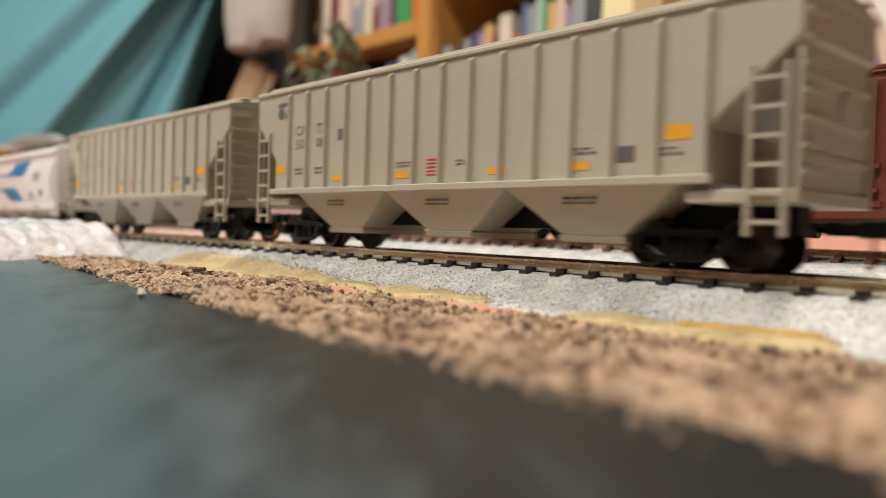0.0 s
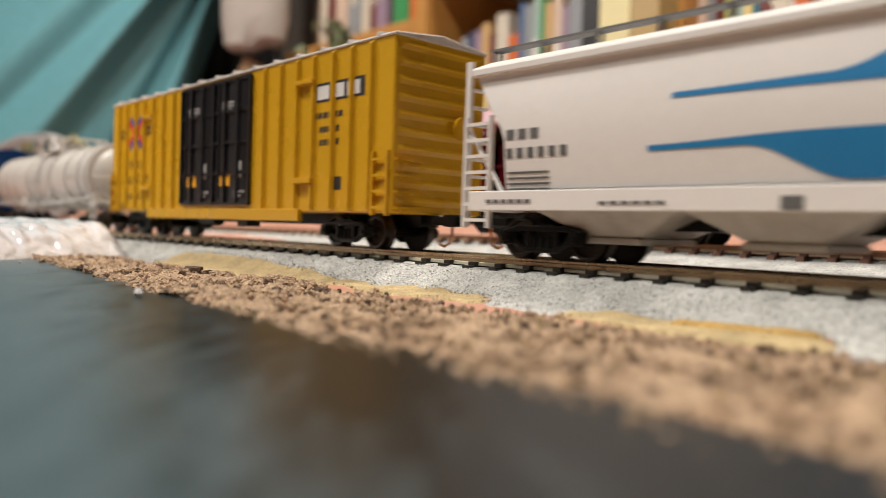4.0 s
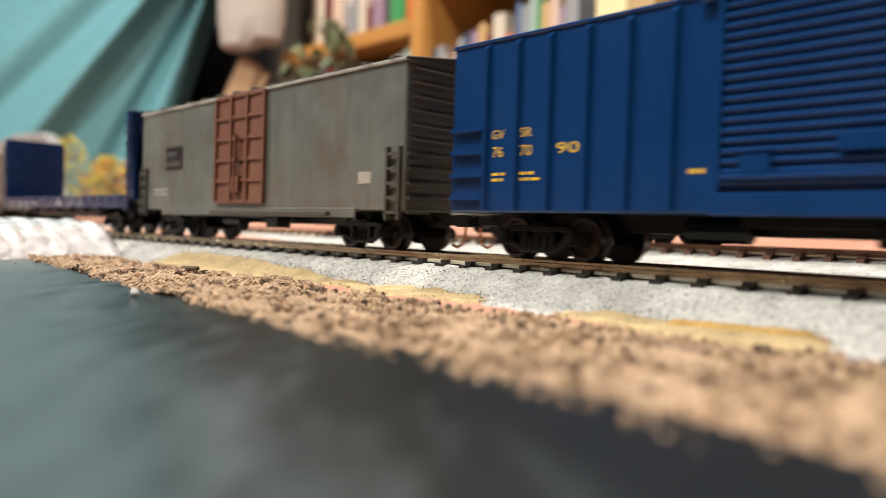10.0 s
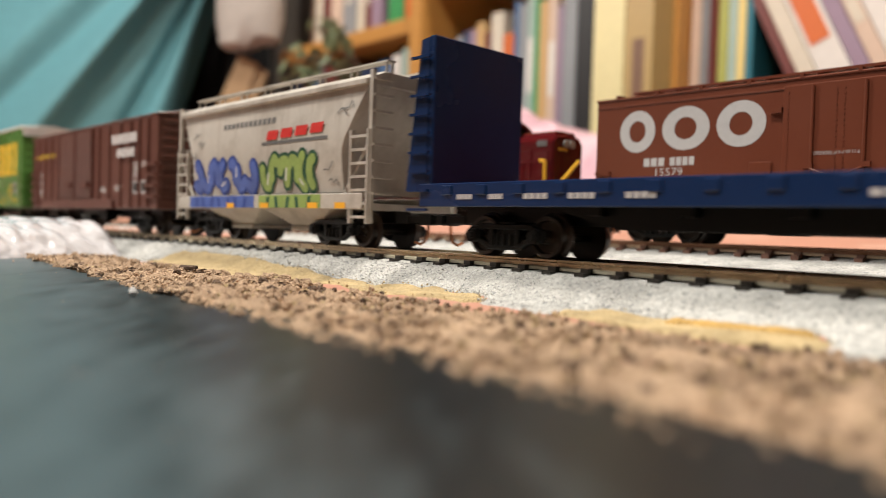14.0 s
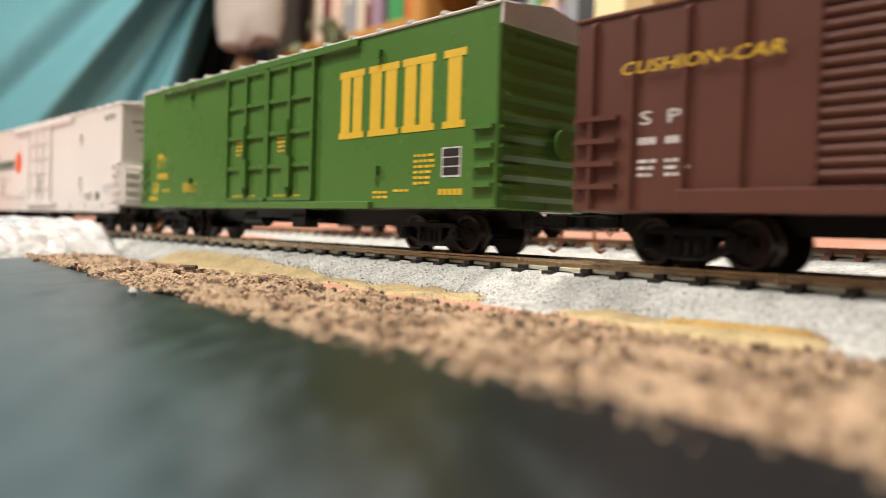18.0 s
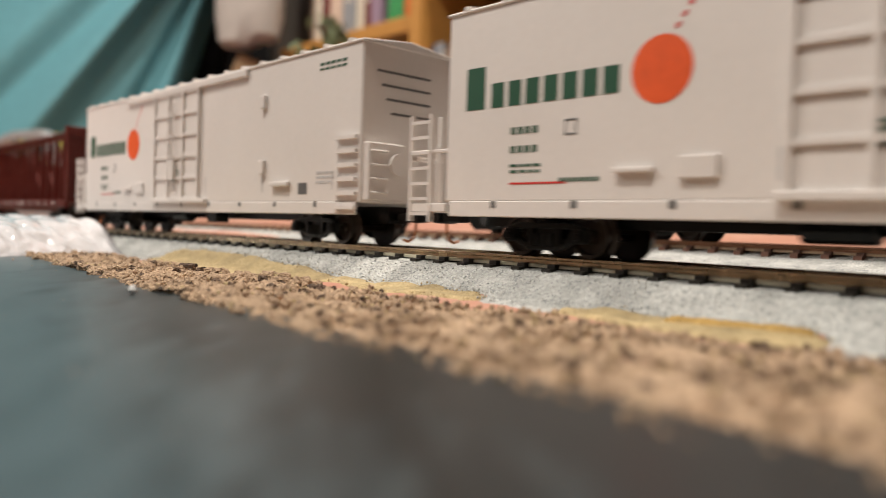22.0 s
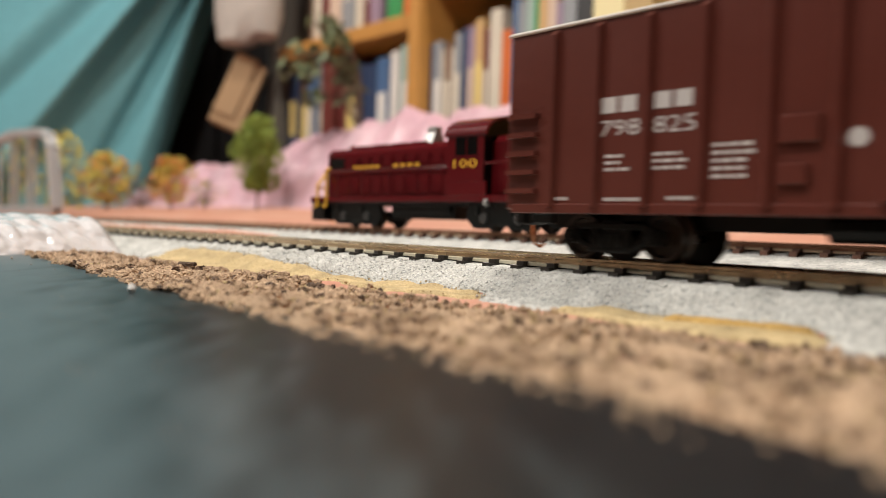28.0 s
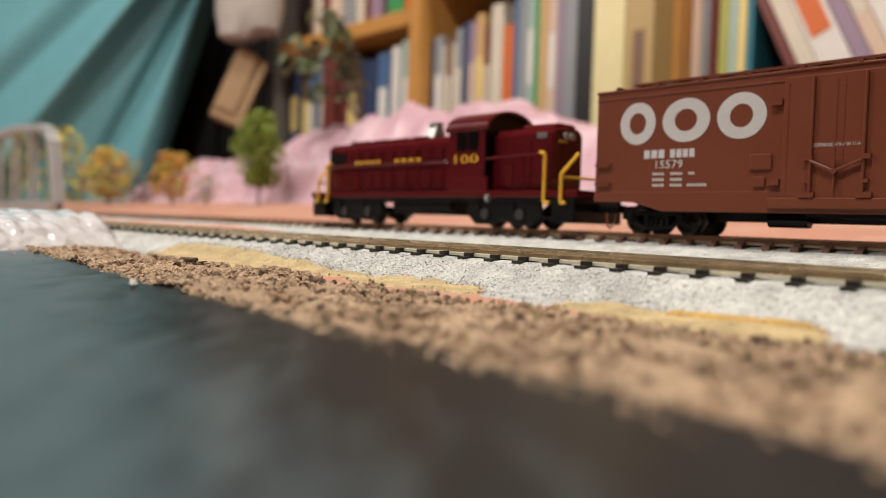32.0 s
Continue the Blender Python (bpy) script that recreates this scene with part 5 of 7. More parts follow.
def scribble(x0, x1, count, seed):
    """Swelling loops and hooks side by side, which spell nothing."""
    r, lines = random.Random(seed), []
    for i in range(count):
        x, step = x0 + (x1 - x0) * (i + 0.5) / count, (x1 - x0) / count
        a, turn, bend = r.uniform(0, 6.28), r.choice((-1, 1)), r.uniform(0.5, 1.1)
        lines.append([(x + step * 0.42 * math.cos(a + turn * bend * j), 12.7 + 2.7 * math.sin(a + turn * bend * j) * r.uniform(0.8, 1.05)) for j in range(5)])
    return lines


GRAFFITI_BLUE, GRAFFITI_LIME = scribble(-26.5, -0.5, 7, 4), scribble(1.8, 20.5, 6, 15)
for strokes, mat_, word in ((GRAFFITI_BLUE, INK_NAVY, "navy"), (GRAFFITI_LIME, INK_GREEN, "dark green")):
    for line in strokes:
        part("graffiti_outline", stroke(Shape(), line, 3.1, 0.10), mat_, car, word + " sprayed outline")
for strokes, mat_, word in ((GRAFFITI_BLUE, INK_SKY, "blue"), (GRAFFITI_LIME, INK_LIME, "lime green")):
    for line in strokes:
        part("graffiti", stroke(Shape(), line, 1.9, 0.16), mat_, car, word + " sprayed stroke")
for line in GRAFFITI_BLUE[1::2] + GRAFFITI_LIME[::2]:
    part("graffiti_shine", stroke(Shape(), [(x - 0.4, z + 0.5) for x, z in line[:2]], 0.4, 0.20), INK_WHITE, car, "white sprayed highlight")
scrawl = random.Random(9)
for x0, z0 in ((-27.5, 17.4), (-24.5, 19.6), (-27.0, 21.6), (22.0, 13.4), (23.4, 10.8), (25.6, 22.4), (27.2, 23.2)):
    part("graffiti_tag", stroke(Shape(), [(x0 + i * 0.7, z0 + scrawl.uniform(-0.9, 0.9)) for i in range(5)], 0.22, 0.12, 3), INK_DARK, car, "thin black sprayed scrawl")
for mat_, x0, count in ((INK_SKY, -27.5, 8), (INK_LIME, 1.4, 6)):
    part("graffiti", tile(Shape(), x0, 6.4, count * 3.4, 2.3, SIDE - 0.26), mat_, car, "sprayed band over the sill")
    for i in range(count - 1):
        part("graffiti_outline", tile(Shape(), x0 + 2.6 + i * 3.4, 6.4, 1.0, 2.0, SIDE - 0.29, 0.2 * (-1) ** i), INK_NAVY if mat_ is INK_SKY else INK_GREEN, car)
s = Shape()
for x in (-11, 2, 18, 26):
    tile(s, x, 6.3, 3.0, 1.0, SIDE - 0.32)
part("warning_label", s, INK_ORANGE, car)

# ---- brown corrugated-door boxcar
L = 98.3
h = L / 2
car = on_train(thing("boxcar", "brown ribbed boxcar model with twin corrugated doors", "boxcar", "boxcars in the train"), -1060.8, -1159.1)
box_body(car, L, 6.0, 28.4, BROWN, BROWN, 1.8, 0)
side_ribs(car, [-h + v for v in (2.6, 8.0, 14.4, 20.6, 61.1, 68.6, 76.2, 82.8, 88.2, 93.4)], 6.3, 28.0, BROWN, 0.5, 0.6)
sill(car, -h + 13.9, -h + 72.0, 6.0, 8.4, BROWN, 0.8)
for x0 in (27.8, 42.0):
    d = slat_door(car, -h + x0, -h + x0 + 13.9, 9.0, 27.2, 16, BROWN, "corrugated sliding door")
    s = Shape()
    s.box(-h + x0 + 8, -h + x0 + 12, SIDE - 1.1, SIDE, 11.6, 13.4)
    part("door_latch", s, BROWN, d)
s = Shape()
bars(s, -h + 71.2, 22.4, 16.4, 2.4, 8, 0.35, SIDE - 0.62), bars(s, -h + 74.8, 18.9, 11.4, 2.2, 7, 0.35, SIDE - 0.62)
letters(s, "S", -h + 8.9, 15.6, 1.5, 1.5), letters(s, "P", -h + 12.4, 15.6, 1.5, 1.5)
bars(s, -h + 8.8, 13.4, 2.3, 0.8, 3), bars(s, -h + 12.2, 13.4, 2.3, 0.8, 3), smallprint(s, -h + 8.8, 11.4, 2.3, 3), smallprint(s, -h + 12.2, 11.4, 2.3, 3, seed=4)
smallprint(s, -h + 62, 11.2, 4, 2), smallprint(s, -h + 72, 11.4, 5, 2, seed=6), smallprint(s, -h + 84.2, 17.0, 3.4, 5, 0.8, seed=7), smallprint(s, -h + 89.4, 17.0, 3, 2, seed=8)
part("lettering", s, INK_WHITE, car)
for x in (83.9, 89.0):
    s = Shape()
    tile(s, -h + x, 9.8, 3.6, 3.1)
    b = part("white_label", s, INK_SILVER, car)
    s = Shape()
    tile(s, -h + x + 0.45, 10.25, 2.7, 2.2, SIDE - 0.09)
    part("dark_square", s, INK_BLACK, b)
s = Shape()
letters(s, "CUSHION-CAR", -h + 6.5, 21.2, 1.4, 18.2, y=SIDE - 0.62, lean=0.3)
part("yellow_lettering", s, INK_YELLOW, car)
corner_ladders(car, L, BROWN, 4, 7.6, 18.0, 5.2)
brake_wheel(car, h, 1, 3.0, 16.0, BROWN)
underframe(car, L)
running_gear(car, L, 14.0)

# ---- green double-door boxcar
L = 115.9
h = L / 2
car = on_train(thing("boxcar", "bright green boxcar model with plug doors and yellow lettering", "boxcar", "boxcars in the train"), -1171.6, -1287.5)
box_body(car, L, 6.3, 33.4, GREEN, ROOF_SILVER, 1.0, 16)
for k in (1, -1):
    s = Shape()
    s.prism_x([(-9.8, 30.6), (9.8, 30.6), (9.8, 33.2), (0, 34.6), (-9.8, 33.2)], k * h, k * (h + 0.5))
    part("end_fascia", s, ROOF_SILVER, car)
sill(car, -h + 26.3, -h + 90.0, 6.2, 7.4, GREEN, 0.9)
sill(car, -h + 12, h - 30, 32.0, 33.2, GREEN, 0.8, "door_track")
for x0 in (43.7, 59.1):
    d = panel_door(car, -h + x0, -h + x0 + 14.6, 8.0, 31.6, GREEN, "green panelled plug door", 2, 4, 0.7, 0.36)
    s = Shape()
    s.box(-h + x0 + 6.0, -h + x0 + 8.4, SIDE - 1.3, SIDE, 10.0, 15.4), s.rod((-h + x0 + 7.2, SIDE - 1.0, 9.0), (-h + x0 + 7.2, SIDE - 1.0, 22.0), 0.35, 6)
    part("lock_rod", s, GREEN, d)
    s = Shape()
    smallprint(s, -h + x0 + 3, 19.6, 4, 5, 0.8, SIDE - 0.35), bars(s, -h + x0 + 2, 8.2, 9, 0.5, 8, y=SIDE - 0.35)
    part("lettering", s, INK_YELLOW, d)
s = Shape()
for x, w in ((80.6, 6.6), (88.3, 7.4), (96.5, 7.2), (105.4, 4.5)):
    if w > 5:
        tile(s, -h + x + 0.5, 17.6, w * 0.36, 10.6), tile(s, -h + x + w * 0.56, 17.6, w * 0.36, 10.6)
    else:
        tile(s, -h + x + 0.9, 17.6, w * 0.6, 10.6)
    tile(s, -h + x, 27.3, w, 1.1, SIDE - 0.07), tile(s, -h + x, 17.5, w, 1.0, SIDE - 0.07)
part("name_bars", s, INK_YELLOW, car, "tall yellow bars of a name")
s = Shape()
letters(s, "D T I", -h + 8.9, 15.2, 1.5), tile(s, -h + 8.7, 17.2, 5.4, 0.2), bars(s, -h + 8.9, 17.6, 3.4, 0.9, 4), bars(s, -h + 9.1, 13.2, 5.4, 0.9, 6), tile(s, -h + 8.7, 12.8, 6.2, 0.2)
smallprint(s, -h + 6.4, 11.6, 3.4, 4, 0.7), smallprint(s, -h + 12, 10, 3, 1), smallprint(s, -h + 22.4, 11.2, 7, 3, 0.7, seed=3), smallprint(s, -h + 99.5, 13.8, 4.2, 6, 0.8, seed=4)
smallprint(s, -h + 90, 8.6, 3, 2), smallprint(s, -h + 95, 8.8, 4, 1), bars(s, -h + 105, 8.2, 5, 0.9, 5), bars(s, -h + 4.5, 8.0, 5.0, 0.8, 5)
part("lettering", s, INK_YELLOW, car)
s = Shape()
tile(s, -h + 105.5, 10.7, 3.9, 4.2)
b = part("white_label", s, INK_WHITE, car)
s = Shape()
for i in range(3):
    tile(s, -h + 105.8, 11.0 + i * 1.3, 3.3, 1.1, SIDE - 0.09)
part("dark_square", s, INK_BLACK, b)
for x, z in ((26.0, 29.4), (26.0, 11.4), (90.6, 29.4), (90.6, 11.6)):
    part("jack_pad", Shape().box(-h + x, -h + x + 1.0, SIDE - 0.8, SIDE, z, z + 1.2), GREEN, car)
corner_ladders(car, L, GREEN, 4, 8.2, 18.5, 3.2)
brake_wheel(car, h, 1, 3.0, 16.0, GREEN)
underframe(car, L)
running_gear(car, L, 15.0)


# ---- white refrigerator cars

def reefer():
    L = 125.7
    h = L / 2
    car = thing("refrigerator_car", "white refrigerator car model with an orange fruit emblem", "refrigerator car", "refrigerator cars in the train")
    box_body(car, L, 7.0, 32.8, REEFER_WHITE, REEFER_WHITE, 1.2, 18, end_ribs=False)
    sill(car, -h + 1, h - 1, 5.0, 7.1, REEFER_WHITE, 0.2)
    sill(car, -h + 30, h - 36, 31.2, 32.6, REEFER_WHITE, 0.7, "door_track")
    d = panel_door(car, -h + 47.4, -h + 69.6, 7.8, 31.2, REEFER_WHITE, "white panelled sliding door", 3, 5, 0.6, 0.3)
    s = Shape()
    s.box(-h + 56.6, -h + 58.8, SIDE - 1.3, SIDE, 12.0, 16.4), s.rod((-h + 57.6, SIDE - 1.0, 9), (-h + 57.6, SIDE - 1.0, 30.6), 0.28, 6)
    part("lock_rod", s, REEFER_WHITE, d)
    for x, w, z, t, y in ((46.4, 27.0, 7.0, 0.9, 1.0), (95.0, 1.6, 24.4, 2.4, 0.7), (95.0, 1.6, 12.2, 2.6, 0.7), (99.2, 6.0, 9.9, 0.8, 0.8), (28.0, 5.0, 10.2, 0.6, 0.7), (36.0, 4.4, 9.4, 2.4, 0.5)):
        part("side_fitting", Shape().box(-h + x, -h + x + w, SIDE - y, SIDE, z, z + t), REEFER_WHITE, car, bevel=0.1)
    s = Shape()
    bars(s, -h + 8.4, 19.3, 20.4, 3.2, 7, 0.24)
    tile(s, -h + 3.8, 19.3, 3.4, 5.6)
    part("name_bars", s, INK_GREEN, car, "dark green bars of a name")
    s = Shape()
    for i in range(4):
        tile(s, -h + 12.0 + i * 1.2, 15.6, 0.8, 0.9), tile(s, -h + 12.0 + i * 1.2, 13.2, 0.8, 0.9)
    smallprint(s, -h + 12, 11.4, 4.6, 2), bars(s, -h + 20, 9.4, 6, 0.5, 7), smallprint(s, -h + 55, 13.8, 5, 4, 0.7, SIDE - 0.35), bars(s, h - 12, 30.0, 8, 0.5, 5, lean=0.3), bars(s, h - 12, 29.2, 8, 0.4, 5, lean=0.3)
    part("lettering", s, INK_GREEN, car)
    s = Shape()
    disc(s, -h + 33.4, 21.3, 3.75)
    part("fruit_emblem", s, INK_FRUIT, car, "orange round fruit emblem")
    for i in range(5):
        part("straw_stripe", tile(Shape(), -h + 34.8 + i * 0.75, 25.4 + i * 1.1, 0.55, 0.6, lean=0.4), INK_RED, car)
    part("red_line", tile(Shape(), -h + 12, 9.2, 9, 0.25), INK_RED, car)
    s = Shape()
    tile(s, -h + 107.8, 8.4, 2.8, 2.0), tile(s, -h + 20.6, 15.0, 0.2, 1.8), tile(s, -h + 22.2, 15.0, 0.2, 1.8), tile(s, -h + 20.6, 15.0, 1.8, 0.2), tile(s, -h + 20.6, 16.7, 1.8, 0.2)
    for i in range(9):
        tile(s, -h + 9 + i * 13, 6.2, 0.9, 0.9, SIDE - 0.25)
    part("lettering", s, INK_DARK, car)
    s = Shape()
    smallprint(s, -h + 113.4, 11.8, 4.6, 3, 0.8)
    for x in (46.4, 72.4, 95.4, 118.0):
        tile(s, -h + x, 9.0, 0.3, 3.2)
    part("fine_print", s, INK_SILVER, car)
    for k in (1, -1):
        x0, x1 = sorted((k * (h - 1.0), k * (h - 6.0)))
        if k > 0:
            ladder_parts(car, REEFER_WHITE, x0, x1, 5.0, 18.6, 6, stiles=False)
        else:
            ladder_parts(car, REEFER_WHITE, -h - 7.6, -h - 3.4, 4.2, 19.6, 7, y=SIDE + 0.2)
    s = Shape()
    s.box(-h - 7.6, -h, -9.6, 9.6, 5.6, 6.8)
    s.box(-h - 7.4, -h - 6.6, -9.4, -4, 13.0, 13.6), s.rod((-h - 2, -9.3, 7), (-h - 2, -9.3, 15), 0.35, 6), s.rod((-h - 7.0, -4.4, 6.6), (-h - 7.0, -4.4, 20), 0.4, 6)
    s.box(-h - 7.6, -h, -9.5, -8.9, 14.0, 14.5)
    part("end_platform", s, REEFER_WHITE, car, bevel=0.1)
    s = Shape()
    s.box(h, h + 1.6, -9.4, -2.0, 7.4, 16.6)
    for i in range(4):
        s.box(h + 1.6, h + 2.1, -9.0, -5.8, 8.4 + i * 2.2, 8.8 + i * 2.2)
    part("end_cabinet", s, REEFER_WHITE, car, bevel=0.15)
    s = Shape()
    for i in range(4):
        s.add([(h + 0.72, -7.5 + i, 28.0 - i * 2.2), (h + 0.72, 4.0, 28.0 - i * 2.2), (h + 0.72, 4.0, 28.4 - i * 2.2), (h + 0.72, -7.5 + i, 28.4 - i * 2.2)], [(0, 1, 2, 3)])
    part("end_lettering", s, INK_DARK, car)
    brake_wheel(car, h + 1.4, 1, -4.0, 13.2, REEFER_WHITE, 1.8)
    underframe(car, L)
    for k in (1, -1):
        again(TRUCK, "truck", car, k * (h - 16.0), 0, 0)
    again(COUPLER, "coupler", car, h - 1.6, 0, 0)
    again(COUPLER, "coupler", car, -h - 5.4, 0, 0, 180)
    return car


on_train(reefer(), -1301.2, -1426.9)
on_train(reefer(), -1446.6, -1572.2)

# ---- maroon centre-beam flat car with an open truss
L = 138.7
h = L / 2
car = on_train(thing("centerbeam_car", "empty maroon centre-beam flat car model with an open truss", "flat car"), -1590.0, -1728.7)
s = Shape()
s.box(-h, h, -9.6, 9.6, 7.0, 7.9)
part("deck", s, MAROON, car, bevel=0.15)
sill(car, -h, h, 5.8, 7.8, MAROON, 0.2)
s = Shape()
for i in range(17):
    x = -h + 8 + (L - 16) * i / 16
    for k in (-1, 1):
        a, b = sorted((k * 9.4, k * 10.7))
        part("winch_pocket", Shape().box(x - 1.4, x + 1.4, a, b, 6.4, 7.4), MAROON, car, bevel=0.12)
for k in (1, -1):
    a, b = sorted((k * (h - 1.4), k * h))
    bh = part("bulkhead", Shape().box(a, b, -9.7, 9.7, 8.0, 29.8), MAROON, car, bevel=0.2)
    for i in range(8):
        part("rung", Shape().box(min(k * h, k * (h + 0.5)), max(k * h, k * (h + 0.5)), -9.2, -5, 9.5 + i * 2.5, 9.9 + i * 2.5), MAROON, bh)
    for y in (-9.7, -4.4, 4, 9.0):
        part("bulkhead_post", Shape().box(min(k * h, k * (h + 0.8)), max(k * h, k * (h + 0.8)), y, y + 0.7, 6.0, 29.8), MAROON, bh)
    if k < 0:
        part("end_web", Shape().box(-h + 1.4, -h + 14.4, -0.6, 0.6, 8.4, 29.0), MAROON, car)
    if k < 0:
        brake_wheel(car, -h, -1, -6.0, 15.0, MAROON)
s = Shape()
s.box(-h + 1, h - 1, -1.5, 1.5, 28.6, 30.2), s.box(-h + 1, h - 1, -2.2, 2.2, 29.8, 30.3)
part("top_chord", s, MAROON, car, bevel=0.15)
GAP = 7.58
POST_X = [-h + 14.6 + GAP * i for i in range(16)]
for x in POST_X:
    s = Shape()
    s.add([(x - 0.55, -1.3, 8.2), (x + 0.55, -1.3, 8.2), (x + 0.55, 1.3, 8.2), (x - 0.55, 1.3, 8.2), (x - 0.42, -0.7, 28.8), (x + 0.42, -0.7, 28.8), (x + 0.42, 0.7, 28.8), (x - 0.42, 0.7, 28.8)],
          [(0, 1, 5, 4), (1, 2, 6, 5), (2, 3, 7, 6), (3, 0, 4, 7), (4, 5, 6, 7), (0, 3, 2, 1)])
    part("truss_post", s, MAROON, car)
    part("gusset", Shape().prism_y([(x - 1.5, 28.8), (x + 1.5, 28.8), (x + 0.4, 27.4), (x - 0.4, 27.4)], -0.4, 0.4), MAROON, car)
# braces that lean over two bays, to either side of the middle
for top, foot in ((2, 0), (4, 2), (6, 4), (8, 6), (7, 9), (9, 11), (11, 13), (13, 15)):
    part("truss_brace", Shape().rod((POST_X[foot], 0, 8.6), (POST_X[top], 0, 28.4), 0.48, 6), MAROON, car)
s = Shape()
for i in range(17):
    bars(s, -h + 8 + (L - 16) * i / 16 - 1.1, 6.65, 2.2, 0.5, 4, y=-10.75, lean=0.5)
tile(s, h - 45.6, 6.1, 1.8, 1.4, SIDE - 0.3)
part("lettering", s, INK_WHITE, car)
s = Shape()
s.prism_y([(-h + 22, 6.5), (h - 22, 6.5), (h - 30, 4.4), (-h + 30, 4.4)], -3, 3)
part("underframe", s, MAROON, car)
running_gear(car, L, 15.0)

# ---- deep brown boxcar with a white roof, last of the train
L = 107.8
h = L / 2
car = on_train(thing("boxcar", "deep brown ribbed boxcar model with a white roof", "boxcar", "boxcars in the train"), -1743.4, -1851.2)
box_body(car, L, 5.8, 28.0, DEEP_BROWN, ROOF_SILVER, 1.4, 0)
side_ribs(car, [-h + v for v in (7.4, 13.7, 20.3, 26.9, 33.8, 40.1, 67.6, 74.0, 80.6, 87.2, 94.0, 100.6)], 6.2, 27.6, DEEP_BROWN, 0.6, 0.65)
s = Shape()
s.box(-h + 44.6, -h + 63.0, SIDE - 0.5, SIDE + 0.3, 7.0, 27.2)
d = part("door", s, DEEP_BROWN, car, "brown sliding door with cross bars", bevel=0.12)
for x in (44.4, 63.2):
    part("door_post", Shape().box(-h + x - 0.6, -h + x + 0.6, SIDE - 1.1, SIDE, 6.6, 27.8), DEEP_BROWN, d, bevel=0.1)
for z in (7.9, 13.9, 20.8):
    part("cross_bar", Shape().box(-h + 45.0, -h + 62.6, SIDE - 1.2, SIDE - 0.4, z, z + 0.9), DEEP_BROWN, d, bevel=0.1)
s = Shape()
s.rod((-h + 47, SIDE - 1.0, 13.4), (-h + 53.6, SIDE - 1.0, 10.6), 0.4, 6), s.rod((-h + 53.6, SIDE - 1.0, 10.6), (-h + 60.4, SIDE - 1.0, 13.4), 0.4, 6)
part("door_latch", s, DEEP_BROWN, d)
s = Shape()
bars(s, -h + 48.6, 23.4, 10, 0.7, 9, y=SIDE - 0.6), bars(s, -h + 48.6, 24.6, 9, 0.7, 8, y=SIDE - 0.6)
part("yellow_lettering", s, INK_YELLOW, d)
s = Shape()
bars(s, -h + 55, 18.0, 4, 0.9, 6, y=SIDE - 0.6), bars(s, -h + 47.6, 15.0, 4, 0.8, 6, y=SIDE - 0.6), bars(s, -h + 54, 15.0, 5, 0.8, 6, y=SIDE - 0.6)
part("lettering", s, INK_WHITE, d)
s = Shape()
bars(s, -h + 14.2, 16.9, 5.2, 1.8, 2, 0.2), bars(s, -h + 21.1, 16.9, 5.0, 1.8, 2, 0.2)
letters(s, "798", -h + 14.2, 14.3, 1.8, 5.2), letters(s, "825", -h + 21.1, 14.3, 1.8, 5.0)
smallprint(s, -h + 15, 11.8, 2.4, 3), smallprint(s, -h + 21.2, 11.8, 4.0, 3, seed=3), smallprint(s, -h + 28, 12.4, 4.0, 5, 0.8, seed=4), disc(s, -h + 41.8, 12.6, 0.9)
bars(s, -h + 15, 6.9, 5, 0.4, 5), bars(s, -h + 23, 7.0, 4, 0.4, 5), bars(s, -h + 7, 7.0, 3, 0.4, 4)
for i, (x, z) in enumerate(((80, 22.0), (84, 19.4), (81.5, 16.8), (85.5, 14.2))):
    tile(s, -h + x, z, 6.4, 1.5, SIDE - 0.75, 0.35), tile(s, -h + x, z - 1.0, 2.2, 1.2, SIDE - 0.75)
part("lettering", s, INK_SILVER, car)
s = Shape()
s.box(-h + 34.8, -h + 38.6, SIDE - 0.5, SIDE, 12.4, 15.0)
part("placard", s, DEEP_BROWN, car, bevel=0.1)
part("placard", Shape().box(-h + 34.8, -h + 37.6, SIDE - 0.5, SIDE, 8.4, 10.4), DEEP_BROWN, car, bevel=0.1)
sill(car, -h + 1, h - 1, 5.4, 6.6, DEEP_BROWN, 0.2)
corner_ladders(car, L, DEEP_BROWN, 5, 7.0, 18.6, 4.0)
underframe(car, L)
running_gear(car, L, 14.5)

# ---------------------------------------------------------------- what stands on the siding


def on_siding(ob, s):
    p = place(s, SIDING_Q, SIDING_RAIL)
    ob.matrix_basis = pose(p.x, p.y, p.z, 0, 0, math.degrees(HEAD))
    return ob


# ---- red-brown boxcar
L = 101.0
h = L / 2
car = on_siding(thing("boxcar", "red-brown boxcar model with large silver-grey rings on its side", "boxcar"), -0.0945 + h * 0.001)
box_body(car, L, 6.6, 28.6, SOO_RED, SOO_RED, 1.3, 0)
s = Shape()
s.box(-h + 4, h - 4, -2.8, 2.8, 30.6, 31.1)
for i in range(11):
    x = -h + 5 + (L - 10) * i / 10
    s.box(x - 0.35, x + 0.35, -2.6, 2.6, 29.6, 30.7)
    s.box(x - 0.3, x + 0.3, -10.1, 10.1, 28.6, 29.3)
part("running_board", s, SOO_RED, car)
sill(car, -h, h, 26.8, 27.2, SOO_RED, 0.18, "eave_strip")
s = Shape()
for k in (-1, 1):
    a, b = sorted((k * 9.5, k * 9.95))
    s.prism_y([(-h, 8.2), (h, 8.2), (h, 6.2), (h - 9, 6.2), (h - 16, 4.4), (-h + 16, 4.4), (-h + 9, 6.2), (-h, 6.2)], a, b)
part("side_sill", s, SOO_RED, car, bevel=0.1)
x0, x1 = -h + 38.6, -h + 60.8
